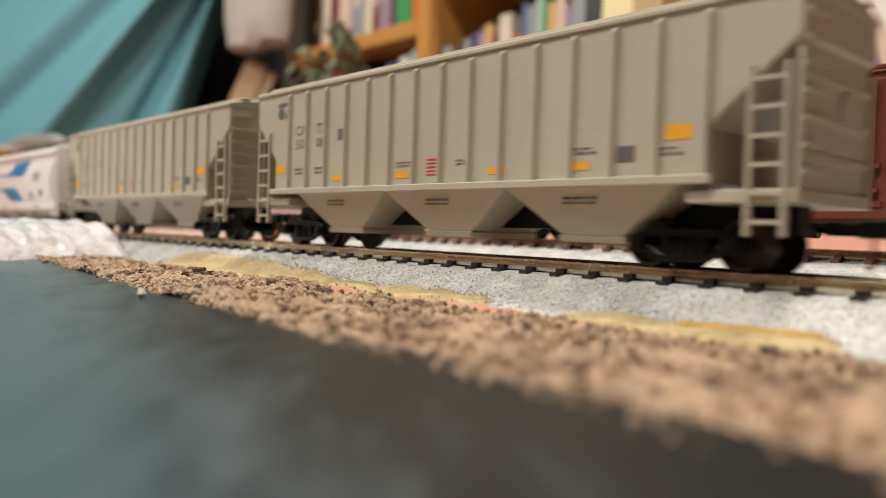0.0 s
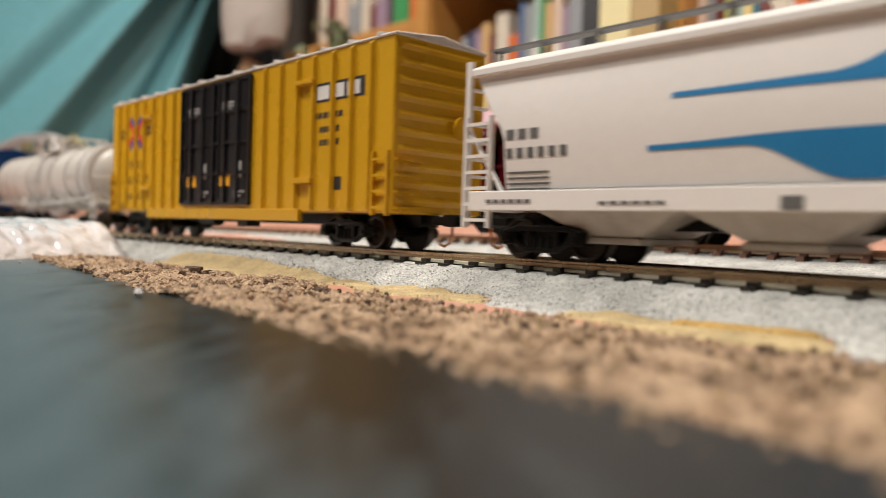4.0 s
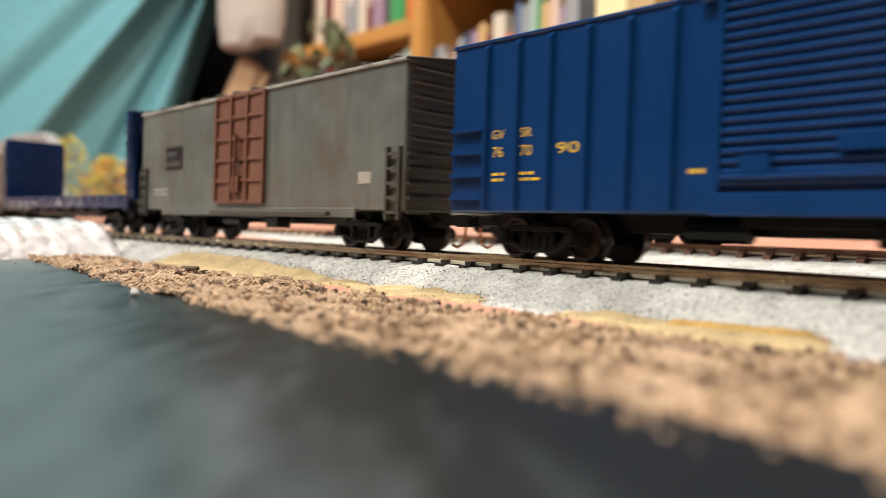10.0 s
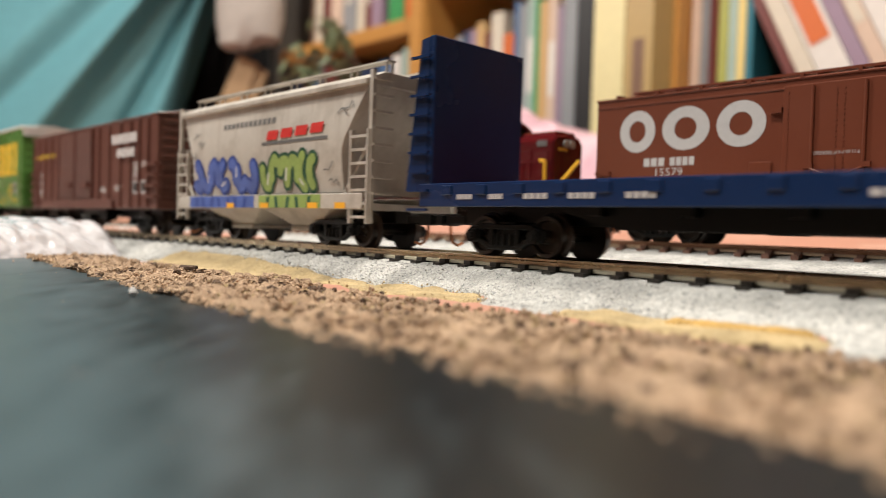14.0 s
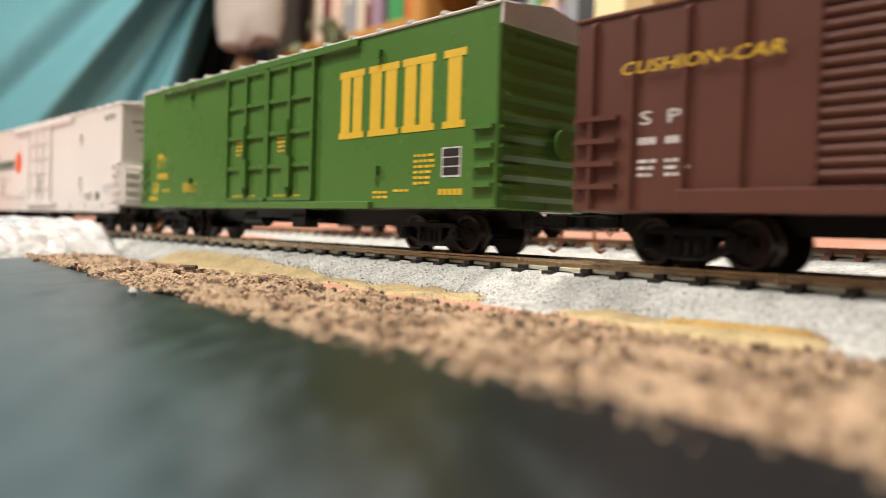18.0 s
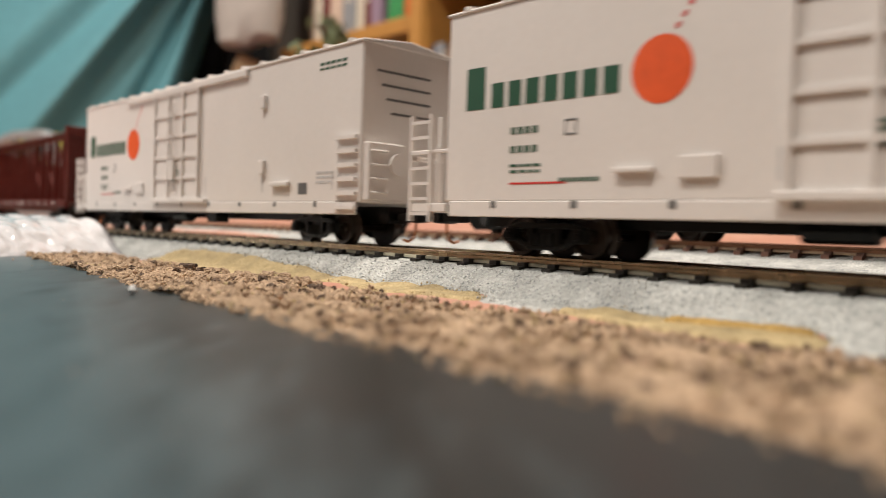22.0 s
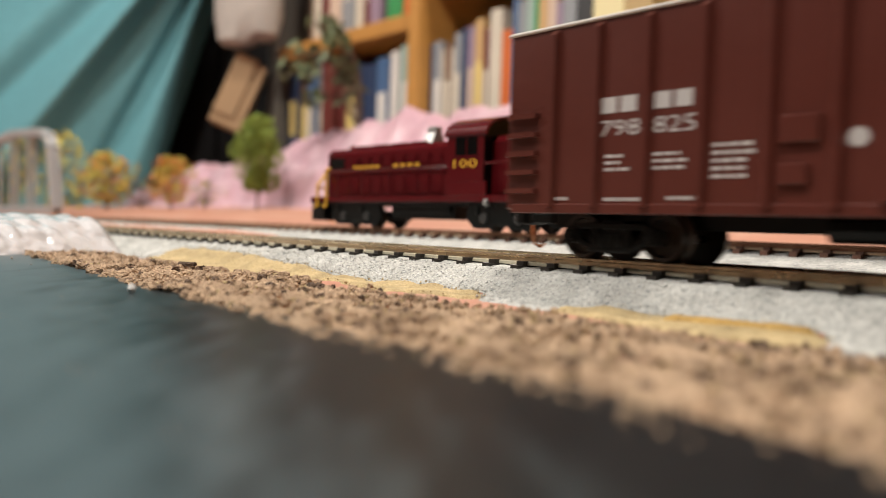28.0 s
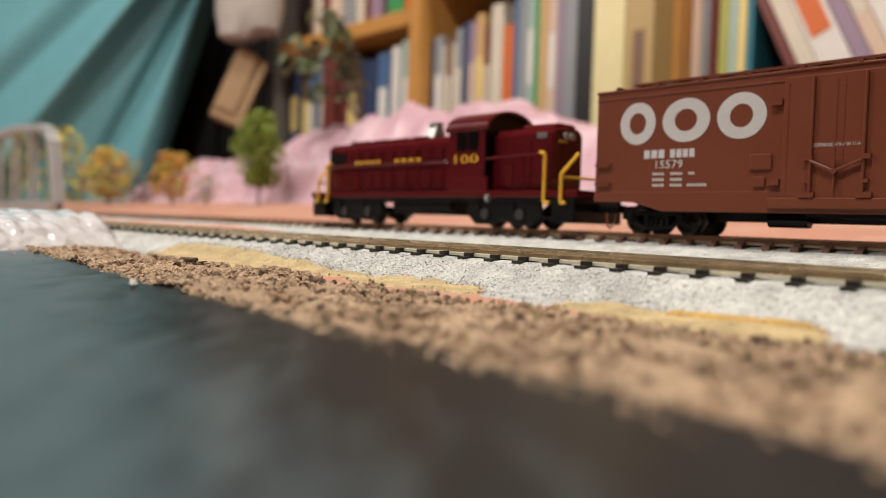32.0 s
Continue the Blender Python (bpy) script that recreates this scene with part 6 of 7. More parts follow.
d = part("door", Shape().box(x0, x1, SIDE - 0.55, SIDE + 0.2, 6.6, 27.4), SOO_RED, car, "riveted sliding door with latch arms", bevel=0.12)
for x in (x0 + 5.0, x0 + 13.1):
    part("lock_rod", Shape().rod((x, SIDE - 0.85, 7.4), (x, SIDE - 0.85, 27.0), 0.28, 8), SOO_RED, d)
s = Shape()
for x in (x0 + 0.9, x0 + 8.7, x0 + 9.9, x0 + 17.0, x0 + 21.0):
    for i in range(22):
        s.box(x - 0.12, x + 0.12, SIDE - 0.68, SIDE - 0.5, 8.0 + i * 0.86, 8.24 + i * 0.86)
tagged(part("rivets", s, SOO_RED, d), kind="stuff")
s = Shape()
s.rod((x0 + 5.0, SIDE - 1.1, 13.1), (x0 + 8.8, SIDE - 1.1, 11.3), 0.26, 6), s.rod((x0 + 8.8, SIDE - 1.1, 11.3), (x0 + 13.0, SIDE - 1.1, 13.1), 0.26, 6)
s.rod((x0 + 8.8, SIDE - 1.0, 8.0), (x0 + 8.8, SIDE - 1.0, 13.2), 0.2, 6), s.rod((x0 + 8.8, SIDE - 1.4, 11.3), (x0 + 8.8, SIDE - 0.4, 11.3), 0.5, 8)
for x in (x0 + 4.6, x0 + 13.4):
    s.box(x - 1.2, x + 1.2, SIDE - 1.2, SIDE - 0.4, 7.0, 7.9), s.box(x - 0.6, x + 0.6, SIDE - 1.1, SIDE - 0.4, 9.4, 10.0), s.box(x - 0.8, x + 0.8, SIDE - 1.2, SIDE - 0.4, 13.2, 14.0)
part("door_latch", s, SOO_RED, d)
part("door_sill", Shape().box(x0 - 2, h - 38 + 6, SIDE - 1.0, SIDE + 0.1, 5.2, 7.0), SOO_RED, car, bevel=0.15)
for z in (9.2, 22.9):
    part("door_stop", Shape().box(x0 - 2.2, x0 - 0.2, SIDE - 0.7, SIDE, z, z + 1.0), SOO_RED, car)
for x, z, w, t in ((32.9, 11.9, 4.0, 2.8), (33.7, 8.9, 2.2, 1.8)):
    part("placard_board", Shape().box(-h + x, -h + x + w, SIDE - 0.4, SIDE, z, z + t), SOO_RED, car, bevel=0.15)
for z in (9.8, 13.6):
    part("grab_iron", ladder(-h + 0.7, -h + 3.6, z - 0.5, z + 0.5, 1, stiles=False), SOO_RED, car)
for x, w in ((9.8, 4.0), (20.2, 4.9), (31.0, 4.6)):
    s = Shape()
    disc(s, -h + x, 21.7, 4.15, inner=2.1, kx=w / 4.15)
    part("name_ring", s, INK_SILVER, car, "large silver-grey ring")
s = Shape()
bars(s, -h + 11.5, 14.7, 4.8, 1.6, 3, 0.2), bars(s, -h + 17.2, 14.7, 5.3, 1.6, 4, 0.2)
letters(s, "15579", -h + 14.2, 12.7, 1.6, 5.7)
for i in range(3):
    bars(s, -h + 13.6, 11.4 - i * 1.1, 2.6, 0.5, 4), bars(s, -h + 17.4, 11.4 - i * 1.1, 2.6, 0.5, 5)
bars(s, -h + 21.0, 9.2, 4.0, 0.5, 7), bars(s, -h + 21.2, 11.4, 1.3, 0.5, 3)
letters(s, "OPENING H 9-9 W 11-6", x0 + 5.3, 15.4, 0.62, 7.2, y=SIDE - 0.62)
part("lettering", s, INK_SILVER, car)
underframe(car, L, 3.4)
running_gear(car, L, 13.5)

# ---- red diesel switcher
L = 101.0
h = L / 2
loco = on_siding(thing("locomotive", "dark red hood diesel locomotive model with yellow handrails", "locomotive"), -0.0995 - h * 0.001)
part("walkway", Shape().box(-h, h, -9.2, 9.2, 7.2, 8.8), LOCO_RED, loco, bevel=0.15)
s = Shape()
s.prism_x([(-5.6, 8.8), (5.6, 8.8), (5.6, 21.8), (4.4, 23.2), (0, 23.6), (-4.4, 23.2), (-5.6, 21.8)], -h + 3.8, 10.0)
hood = part("long_hood", s, LOCO_RED, loco, bevel=0.35)
for i in range(8):
    x = -h + 15.6 + i * 5.1
    for z0, z1 in ((9.6, 15.0), (17.6, 21.0)):
        d = part("hood_door", Shape().box(x, x + 4.3, -5.85, -5.5, z0, z1), LOCO_RED, hood, bevel=0.1)
        part("hinge", Shape().rod((x + 0.4, -5.95, z0 + 0.8), (x + 0.4, -5.95, z1 - 0.8), 0.16, 6), LOCO_RED, d)
part("radiator_grille", Shape().box(-h + 5.4, -h + 12.6, -5.9, -5.5, 17.4, 20.4), TRUCK_BLACK, hood, "dark radiator grille")
part("hood_rail", Shape().rod((-h + 4.4, -6.3, 16.4), (8.4, -6.3, 16.4), 0.26, 8), LOCO_RED, hood)
for i in range(9):
    x = -h + 6.0 + i * 5.6
    part("rail_stanchion", Shape().rod((x, -6.2, 16.4), (x, -5.5, 16.4), 0.2, 6), LOCO_RED, hood)
for i in range(8):
    x = -h + 15.6 + i * 5.1
    part("door_latch", Shape().box(x + 3.4, x + 3.9, -6.1, -5.8, 18.6, 19.8), LOCO_RED, hood)
for i in range(4):
    x = -h + 14.0 + i * 8.6
    part("roof_hatch", Shape().box(x, x + 6.4, -3.2, 3.2, 23.5, 24.1), LOCO_RED, hood, bevel=0.2)
part("bell", Shape().loft([[(-h + 9 + r * math.cos(a), r * math.sin(a), z) for a in [math.pi * i / 6 for i in range(12)]] for r, z in ((1.3, 23.6), (1.0, 24.4), (0.5, 25.0))]), LOCO_RED, hood, smooth=True)
part("sand_hatch", Shape().box(-h + 4.6, -h + 7.2, -6.1, -5.5, 21.0, 22.0), LOCO_RED, hood, bevel=0.1)
bare = paint("bare_metal", (0.36, 0.36, 0.35), 0.4, metal=0.5)
for i in range(5):
    part("name_bar", tile(Shape(), -h + 18.4 + i * 2.5, 16.5, 1.7, 1.3, -6.56), HANDRAIL_YELLOW, hood)
for i in range(4):
    part("name_bar", tile(Shape(), -h + 36.6 + i * 3.0, 16.5, 1.8, 1.3, -6.56), HANDRAIL_YELLOW, hood)
s = Shape()
s.prism_x([(-5.6, 8.8), (5.6, 8.8), (5.6, 22.0), (4.4, 23.4), (0, 23.9), (-4.4, 23.4), (-5.6, 22.0)], 22.0, 40.8)
short = part("short_hood", s, LOCO_RED, loco, bevel=0.5)
for x0, x1, z0, z1 in ((24.6, 29.2, 9.6, 15.2), (30.0, 34.6, 9.6, 20.4), (35.4, 39.6, 9.6, 19.6)):
    part("hood_door", Shape().box(x0, x1, -5.85, -5.5, z0, z1), LOCO_RED, short, bevel=0.12)
part("number_board", Shape().box(36.2, 39.0, -5.8, -5.2, 20.9, 22.2), INK_DARK, short, "grey number board")
for i in range(4):
    part("grab_iron", Shape().rod((39.7, -6.1, 10.6 + i * 2.4), (40.6, -5.8, 10.6 + i * 2.4), 0.2, 6), LOCO_RED, short)
part("short_hood_cap", Shape().prism_x([(-4.2, 23.2), (4.2, 23.2), (3.4, 24.5), (-3.4, 24.5)], 30.0, 40.0), LOCO_RED, short, bevel=0.3)
for y in (-2.6, 2.6):
    part("headlamp", Shape().rod((40.8, y * 0.4, 21.6), (41.3, y * 0.4, 21.6), 0.9, 12), bare, short)
part("nose_door", Shape().box(40.7, 41.0, -2.4, 2.4, 9.4, 19.4), LOCO_RED, short, bevel=0.1)
part("nose_stripe", Shape().box(40.75, 40.95, -3.6, -0.6, 20.0, 20.5), HANDRAIL_YELLOW, short)
arch = [math.pi * i / 16 for i in range(17)]
s = Shape()
s.prism_x([(-8.6, 8.8), (8.6, 8.8), (8.6, 23.4)] + [(8.6 * math.cos(a), 23.4 + 4.6 * math.sin(a)) for a in arch[1:-1]] + [(-8.6, 23.4)], 9.6, 22.4)
cab = part("cab", s, LOCO_RED, loco, bevel=0.25)
s = Shape()
s.prism_x([(9.1 * math.cos(a), 23.5 + 5.2 * math.sin(a)) for a in arch] + [(-8.4 * math.cos(a), 23.4 + 4.6 * math.sin(a)) for a in arch], 8.8, 23.6)
part("cab_roof", s, LOCO_RED, cab, bevel=0.1)
for x0, x1 in ((12.8, 16.3), (16.8, 20.3)):
    part("side_window", Shape().box(x0, x1, -8.75, -8.4, 18.6, 23.2), GLASS_DARK, cab, "dark cab side window")
part("window_frame", Shape().box(12.2, 20.9, -8.72, -8.5, 18.0, 18.6), LOCO_RED, cab)
s = Shape()
s.add([(22.62, 8.4 * math.cos(a), 23.2 + 4.5 * math.sin(a)) for a in arch], [tuple(range(17))])
part("cab_front_window", s, GLASS_DARK, cab, "dark arched cab front window")
# near-black panel added to turn the whole cab front black
part("cab_front_door", Shape().box(22.3, 22.6, -8.4, 8.4, 9.0, 23.2), GLASS_DARK, cab, "dark cab front doorway")
s = Shape()
letters(s, "100", 12.2, 15.7, 2.0, 8.2, y=-8.72)
part("number", s, HANDRAIL_YELLOW, cab)
part("cab_step", Shape().box(11.0, 24.0, -9.3, -8.6, 8.6, 12.2), LOCO_RED, cab, bevel=0.12)
part("step_light", Shape().rod((24.0, -9.0, 7.0), (24.9, -9.0, 7.0), 0.9, 10), bare, loco)
part("exhaust_stack", Shape().prism_x([(-2.6, 23.4), (2.6, 23.4), (1.2, 26.4), (1.2, 28.0), (-1.2, 28.0), (-1.2, 26.4)], -6.2, -2.8), bare, loco, "bright bare metal exhaust stack", 0.15)
part("walkway_rail", Shape().pipe([(23.6, -9.3, 16.4), (41.7, -9.3, 17.0)], 0.30), LOCO_RED, loco)
for x in (-36.0, -24.0, -12.0, 0.0, 29.0, 35.5):
    part("rail_post", Shape().rod((x, -9.3, 8.4), (x, -9.3, 16.5), 0.22, 6), LOCO_RED, loco)
part("walkway_rail", Shape().pipe([(-43.0, -9.3, 16.4), (9.0, -9.3, 16.4)], 0.28), LOCO_RED, loco)
for k in (1, -1):
    x1, x2, x3 = k * 41.7, k * 46.4, k * 47.6
    part("handrail", Shape().pipe([(x1 - 1.6 * k, -9.3, 17.2), (x1, -9.4, 16.9), (x1, -9.4, 6.0), (x1 + 1.6 * k, -9.4, 6.0)], 0.42), HANDRAIL_YELLOW, loco, "yellow end handrail")
    part("handrail", Shape().pipe([(x3, -5.0, 17.0), (x2, -9.4, 12.2), (x2, -9.4, 6.0), (x2 + 1.4 * k, -9.4, 6.0)], 0.42), HANDRAIL_YELLOW, loco, "yellow end handrail")
    part("handrail", Shape().pipe([(x2, -9.4, 11.6), (x3, -5.0, 11.6), (x3, 5.0, 11.6), (x2, 9.4, 11.6)], 0.34), HANDRAIL_YELLOW, loco, "yellow end handrail")
    part("pilot", Shape().box(min(k * 43.5, k * 49.8), max(k * 43.5, k * 49.8), -9.0, 9.0, 1.6, 7.2), TRUCK_BLACK, loco, bevel=0.2)
    part("step", Shape().box(min(k * 42.0, k * 46.0), max(k * 42.0, k * 46.0), -9.4, -8.0, 2.2, 2.8), TRUCK_BLACK, loco)
s = Shape()
s.box(-14, 11, -6.6, 6.6, 2.8, 7.2), s.box(-13, 10, -7.4, 7.4, 4.2, 7.2)
part("fuel_tank", s, TRUCK_BLACK, loco, bevel=0.2)
s = Shape()
s.box(-h + 3, h - 3, -8.6, 8.6, 6.2, 7.3)
part("frame", s, TRUCK_BLACK, loco)
for k in (1, -1):
    t = again(TRUCK, "truck", loco, k * (h - 22), 0, 0.3)
    again(COUPLER, "coupler", loco, k * (h - 0.8), 0, 0, 0 if k > 0 else 180)
for k in (1, -1):
    part("truck_sideframe", Shape().prism_y([(k * 17.5, 7.0), (k * 39.5, 7.0), (k * 40.6, 3.2), (k * 37.6, 0.7), (k * 31.6, 0.7), (k * 30.0, 1.6), (k * 27.0, 1.6), (k * 25.4, 0.7), (k * 19.4, 0.7), (k * 16.4, 3.2)], -8.2, -7.2), TRUCK_BLACK, loco, bevel=0.3)
worn = paint("worn_truck_metal", (0.07, 0.07, 0.07), 0.30, metal=0.6)
for k in (1, -1):
    for x in (-5.5, 5.5):
        part("journal_box", Shape().rod((k * (h - 22) + x, -8.7, 3.2), (k * (h - 22) + x, -7.4, 3.2), 1.3, 10), worn, loco)
        part("brake_cylinder", Shape().rod((k * (h - 22) + x - 2.2, -8.2, 4.2), (k * (h - 22) + x - 2.2, -8.2, 6.2), 0.6, 8), TRUCK_BLACK, loco)

# ---------------------------------------------------------------- the near board: black sheet, wrap
s = Shape()
edge = []
for s_, q_ in ((0.20, sheet_edge(0.20) + 0.003), (0.0, sheet_edge(0.0) + 0.003), (-0.145, sheet_edge(-0.145) + 0.003), (-0.158, 0.0440), (-0.1665, 0.0420), (-0.1705, 0.0375), (-0.172, 0.030), (-0.172, -0.20), (0.20, -0.20)):
    p = place(s_, q_)
    edge.append((p.x * 1000, p.y * 1000))
s.loft([[(x, y, 0.1) for x, y in edge], [(x, y, 0.8) for x, y in edge]])
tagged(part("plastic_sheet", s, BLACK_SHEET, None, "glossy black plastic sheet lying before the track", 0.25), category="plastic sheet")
crumbs("dust_specks", GRAVEL_WHITE, 60, -0.16, 0.0, -0.02, 0.038, 0.00008, 0.0003, 8, "pale dust specks on the black sheet", 0.0007)
speck = Shape()
c = place(-0.0809, 0.0316, 0.0011) * 1000
speck.loft([[(c.x + r * math.cos(a) * 0.5, c.y + r * math.sin(a) * 0.5, c.z + dz) for a in [math.pi * i / 4 for i in range(8)]] for r, dz in ((0.6, -0.2), (1.0, 0.2), (0.5, 0.7))])
tagged(part("crumb", speck, INK_WHITE), "small white crumb on the black sheet", "crumb")


def heap(name, mat, s_list, q_list, height, label, category, smooth=True, base=True):
    """A lumpy body over the ground, closed below."""
    verts, faces = [], []
    n, m = len(s_list), len(q_list)
    for low in (False, True):
        for s_ in s_list:
            for q_ in q_list:
                g = ground_z(s_, q_)
                verts.append(place(s_, q_, g - 0.0005 if low else g + max(-0.0004, height(s_, q_))))
    for i in range(n - 1):
        for j in range(m - 1):
            a = i * m + j
            faces.append((a, a + m, a + m + 1, a + 1))
            b = n * m + a
            faces.append((b, b + 1, b + m + 1, b + m))
    mesh = bpy.data.meshes.new(name)
    mesh.from_pydata(verts, [], faces)
    mesh.materials.append(mat)
    if smooth:
        mesh.polygons.foreach_set("use_smooth", [True] * len(mesh.polygons))
    return tagged(new(name, mesh), label, category)


m, nodes, links, bsdf = material("clear_wrap")
put(bsdf.inputs["Base Color"], (0.70, 0.70, 0.73, 1)), put(bsdf.inputs["Roughness"], 0.14), put(bsdf.inputs["Transmission Weight"], 0.0), put(bsdf.inputs["Coat Weight"], 1.0), put(bsdf.inputs["Coat Roughness"], 0.05)
put(bsdf.inputs["IOR"], 1.5)
tex, bmp = nodes.new("ShaderNodeTexNoise"), nodes.new("ShaderNodeBump")
put(tex.inputs["Scale"], 230.0), put(tex.inputs["Detail"], 1.5), put(bmp.inputs["Strength"], 0.75), put(bmp.inputs["Distance"], 0.0030)
spot = nodes.new("ShaderNodeTexCoord")
links.new(spot.outputs["Object"], tex.inputs["Vector"]), links.new(tex.outputs["Fac"], bmp.inputs["Height"]), links.new(bmp.outputs["Normal"], bsdf.inputs["Normal"])
WRAP = m


def wrap_height(s_, q_):
    edge_ = -0.1650 - 0.62 * (q_ - 0.047)
    a = 1 - fall(s_, edge_ - 0.013, edge_ + noise.noise(Vector((q_ * 160, 3, 1))) * 0.0012)
    b = fall(q_, 0.022, 0.036) * (1 - fall(q_, 0.0635, 0.0690))
    p = place(s_, q_)
    crease = abs(noise.noise(p * 42)) * 0.0016 + abs(noise.noise(p * 95 + Vector((4, 2, 1)))) * 0.0005
    # rows of air bubbles
    u, v = s_ / 0.0046, q_ / 0.0050
    v += noise.noise(p * 40 + Vector((5, 0, 3))) * 0.4
    u += 0.5 * (math.floor(v) % 2) + noise.noise(p * 40) * 0.4
    du, dv = u - math.floor(u) - 0.5, v - math.floor(v) - 0.5
    dome = max(0.0, 1 - (du * du + dv * dv) * 5.0) ** 0.5
    return (a * b) ** 0.5 * (0.0088 - crease) + min(a, b) ** 0.5 * dome * 0.0004 - 0.0006


heap("bubble_wrap", WRAP, steps(-0.30, -0.24, 0.002) + steps(-0.2395, -0.156, 0.0005), steps(0.022, 0.0695, 0.0005), wrap_height, "crumpled translucent bubble wrap lying beside the track", "bubble wrap")

# ---------------------------------------------------------------- scenery behind the tracks


def hill_height(s_, q_):
    p = place(s_, q_)
    lump = noise.fractal(p * 14, 1.0, 2.0, 4)
    fold = abs(noise.noise(p * 19)) * 0.013 + abs(noise.noise(p * 45 + Vector((2, 5, 1)))) * 0.009
    wide = fall(s_, -0.93, -0.87) * 0.042 + fall(s_, -0.69, -0.63) * 0.022 + fall(s_, -0.60, -0.46) * 0.010
    wide *= 1 - 0.35 * fall(s_, -0.40, -0.29) - 0.65 * fall(s_, -0.28, -0.20)
    slope = (0.45 * fall(q_, 0.335 + 0.02 * noise.noise(p * 18), 0.350) + 0.55 * fall(q_, 0.372 + 0.03 * noise.noise(p * 15 + Vector((1, 9, 4))), 0.405)) * (1 - fall(q_, 0.46, 0.50))
    return slope * (wide * (1 + 0.12 * lump) + min(fold, wide)) - 0.0005


heap("foam_hill", PINK, steps(-0.96, -0.19, 0.0035), steps(0.325, 0.505, 0.0035), hill_height, "crumpled pink foam hill behind the siding", "foam hill")

rnd = random.Random(11)


def clump_tree(name, s_, q_, height, wide, mats, label, trunk=0.25, seed=0, count=420, tall=1.0):
    """A twig trunk with limbs and a crown of many small tufts."""
    r = random.Random(seed)
    base = place(s_, q_, ground_z(s_, q_))
    tree = thing(name, label, "model tree", "model trees behind the tracks")
    tree.location = base
    t = Shape()
    hm, wm = height * 1000, wide * 1000
    t.rod((0, 0, -0.5), (0.5, 0.3, hm * 0.55), wm * 0.035, 7, wm * 0.018)
    for i in range(7):
        a = r.uniform(0, 6.28)
        z = hm * r.uniform(trunk * 0.7, 0.6)
        t.rod((0.2, 0.1, z), (math.cos(a) * wm * 0.38, math.sin(a) * wm * 0.38, z + hm * r.uniform(0.12, 0.3)), wm * 0.018, 5, wm * 0.007)
    part("trunk", t, TWIG, tree)
    for k, mat_ in enumerate(mats):
        s = Shape()
        for i in range(count // len(mats)):
            u, a = r.random(), r.uniform(0, 6.28)
            z = trunk + (1 - trunk) * u
            rad = wm * 0.5 * (math.sin(math.pi * (0.10 + 0.86 * u)) ** 0.5) * r.random() ** 0.45 * (1 + 0.30 * math.sin(3 * a + 5 * u + seed) + 0.18 * math.sin(7 * a - 9 * u + 2 * seed))
            c = Vector((math.cos(a) * rad, math.sin(a) * rad, hm * z))
            q = wm * r.uniform(0.035, 0.075)
            pts = [c + Vector((r.uniform(-1, 1), r.uniform(-1, 1), r.uniform(-1, 1))) * q for _ in range(4)]
            s.add(pts, [(0, 1, 2), (0, 2, 3), (0, 3, 1), (1, 3, 2)])
        part("crown", s, mat_, tree)
    return tree


def at_view(ratio, q_):
    """Along the track to the point that lies at this sideways ratio from the eye."""
    return q_ * (0.687 * ratio - 0.727) / (0.687 + 0.727 * ratio)


clump_tree("model_tree", at_view(-0.243, 0.318), 0.318, 0.076, 0.035, [LEAF_GREEN], "tall oval green model tree", 0.20, 1, 2600)
clump_tree("model_tree", at_view(-0.440, 0.300), 0.300, 0.060, 0.052, [LEAF_YELLOW, LEAF_YELLOW, LEAF_ORANGE], "yellow autumn model tree with orange tufts", 0.12, 2, 900)
clump_tree("model_tree", at_view(-0.356, 0.312), 0.312, 0.049, 0.040, [LEAF_ORANGE, LEAF_YELLOW], "orange autumn model tree", 0.12, 3, 900)
clump_tree("model_tree", at_view(-0.312, 0.312), 0.312, 0.026, 0.026, [LEAF_OLIVE, LEAF_YELLOW], "small olive model bush", 0.15, 4, 160)
clump_tree("model_tree", at_view(-0.395, 0.330), 0.330, 0.034, 0.034, [TWIG], "bare brown model bush", 0.1, 5, 120)
clump_tree("model_tree", at_view(-0.500, 0.225), 0.225, 0.075, 0.050, [LEAF_YELLOW], "thin yellow-green model tree beside the bridge", 0.1, 6, 360)
clump_tree("model_tree", at_view(-0.560, 0.225), 0.225, 0.078, 0.040, [LEAF_YELLOW], "thin yellow-green model tree beside the bridge", 0.1, 7, 260)

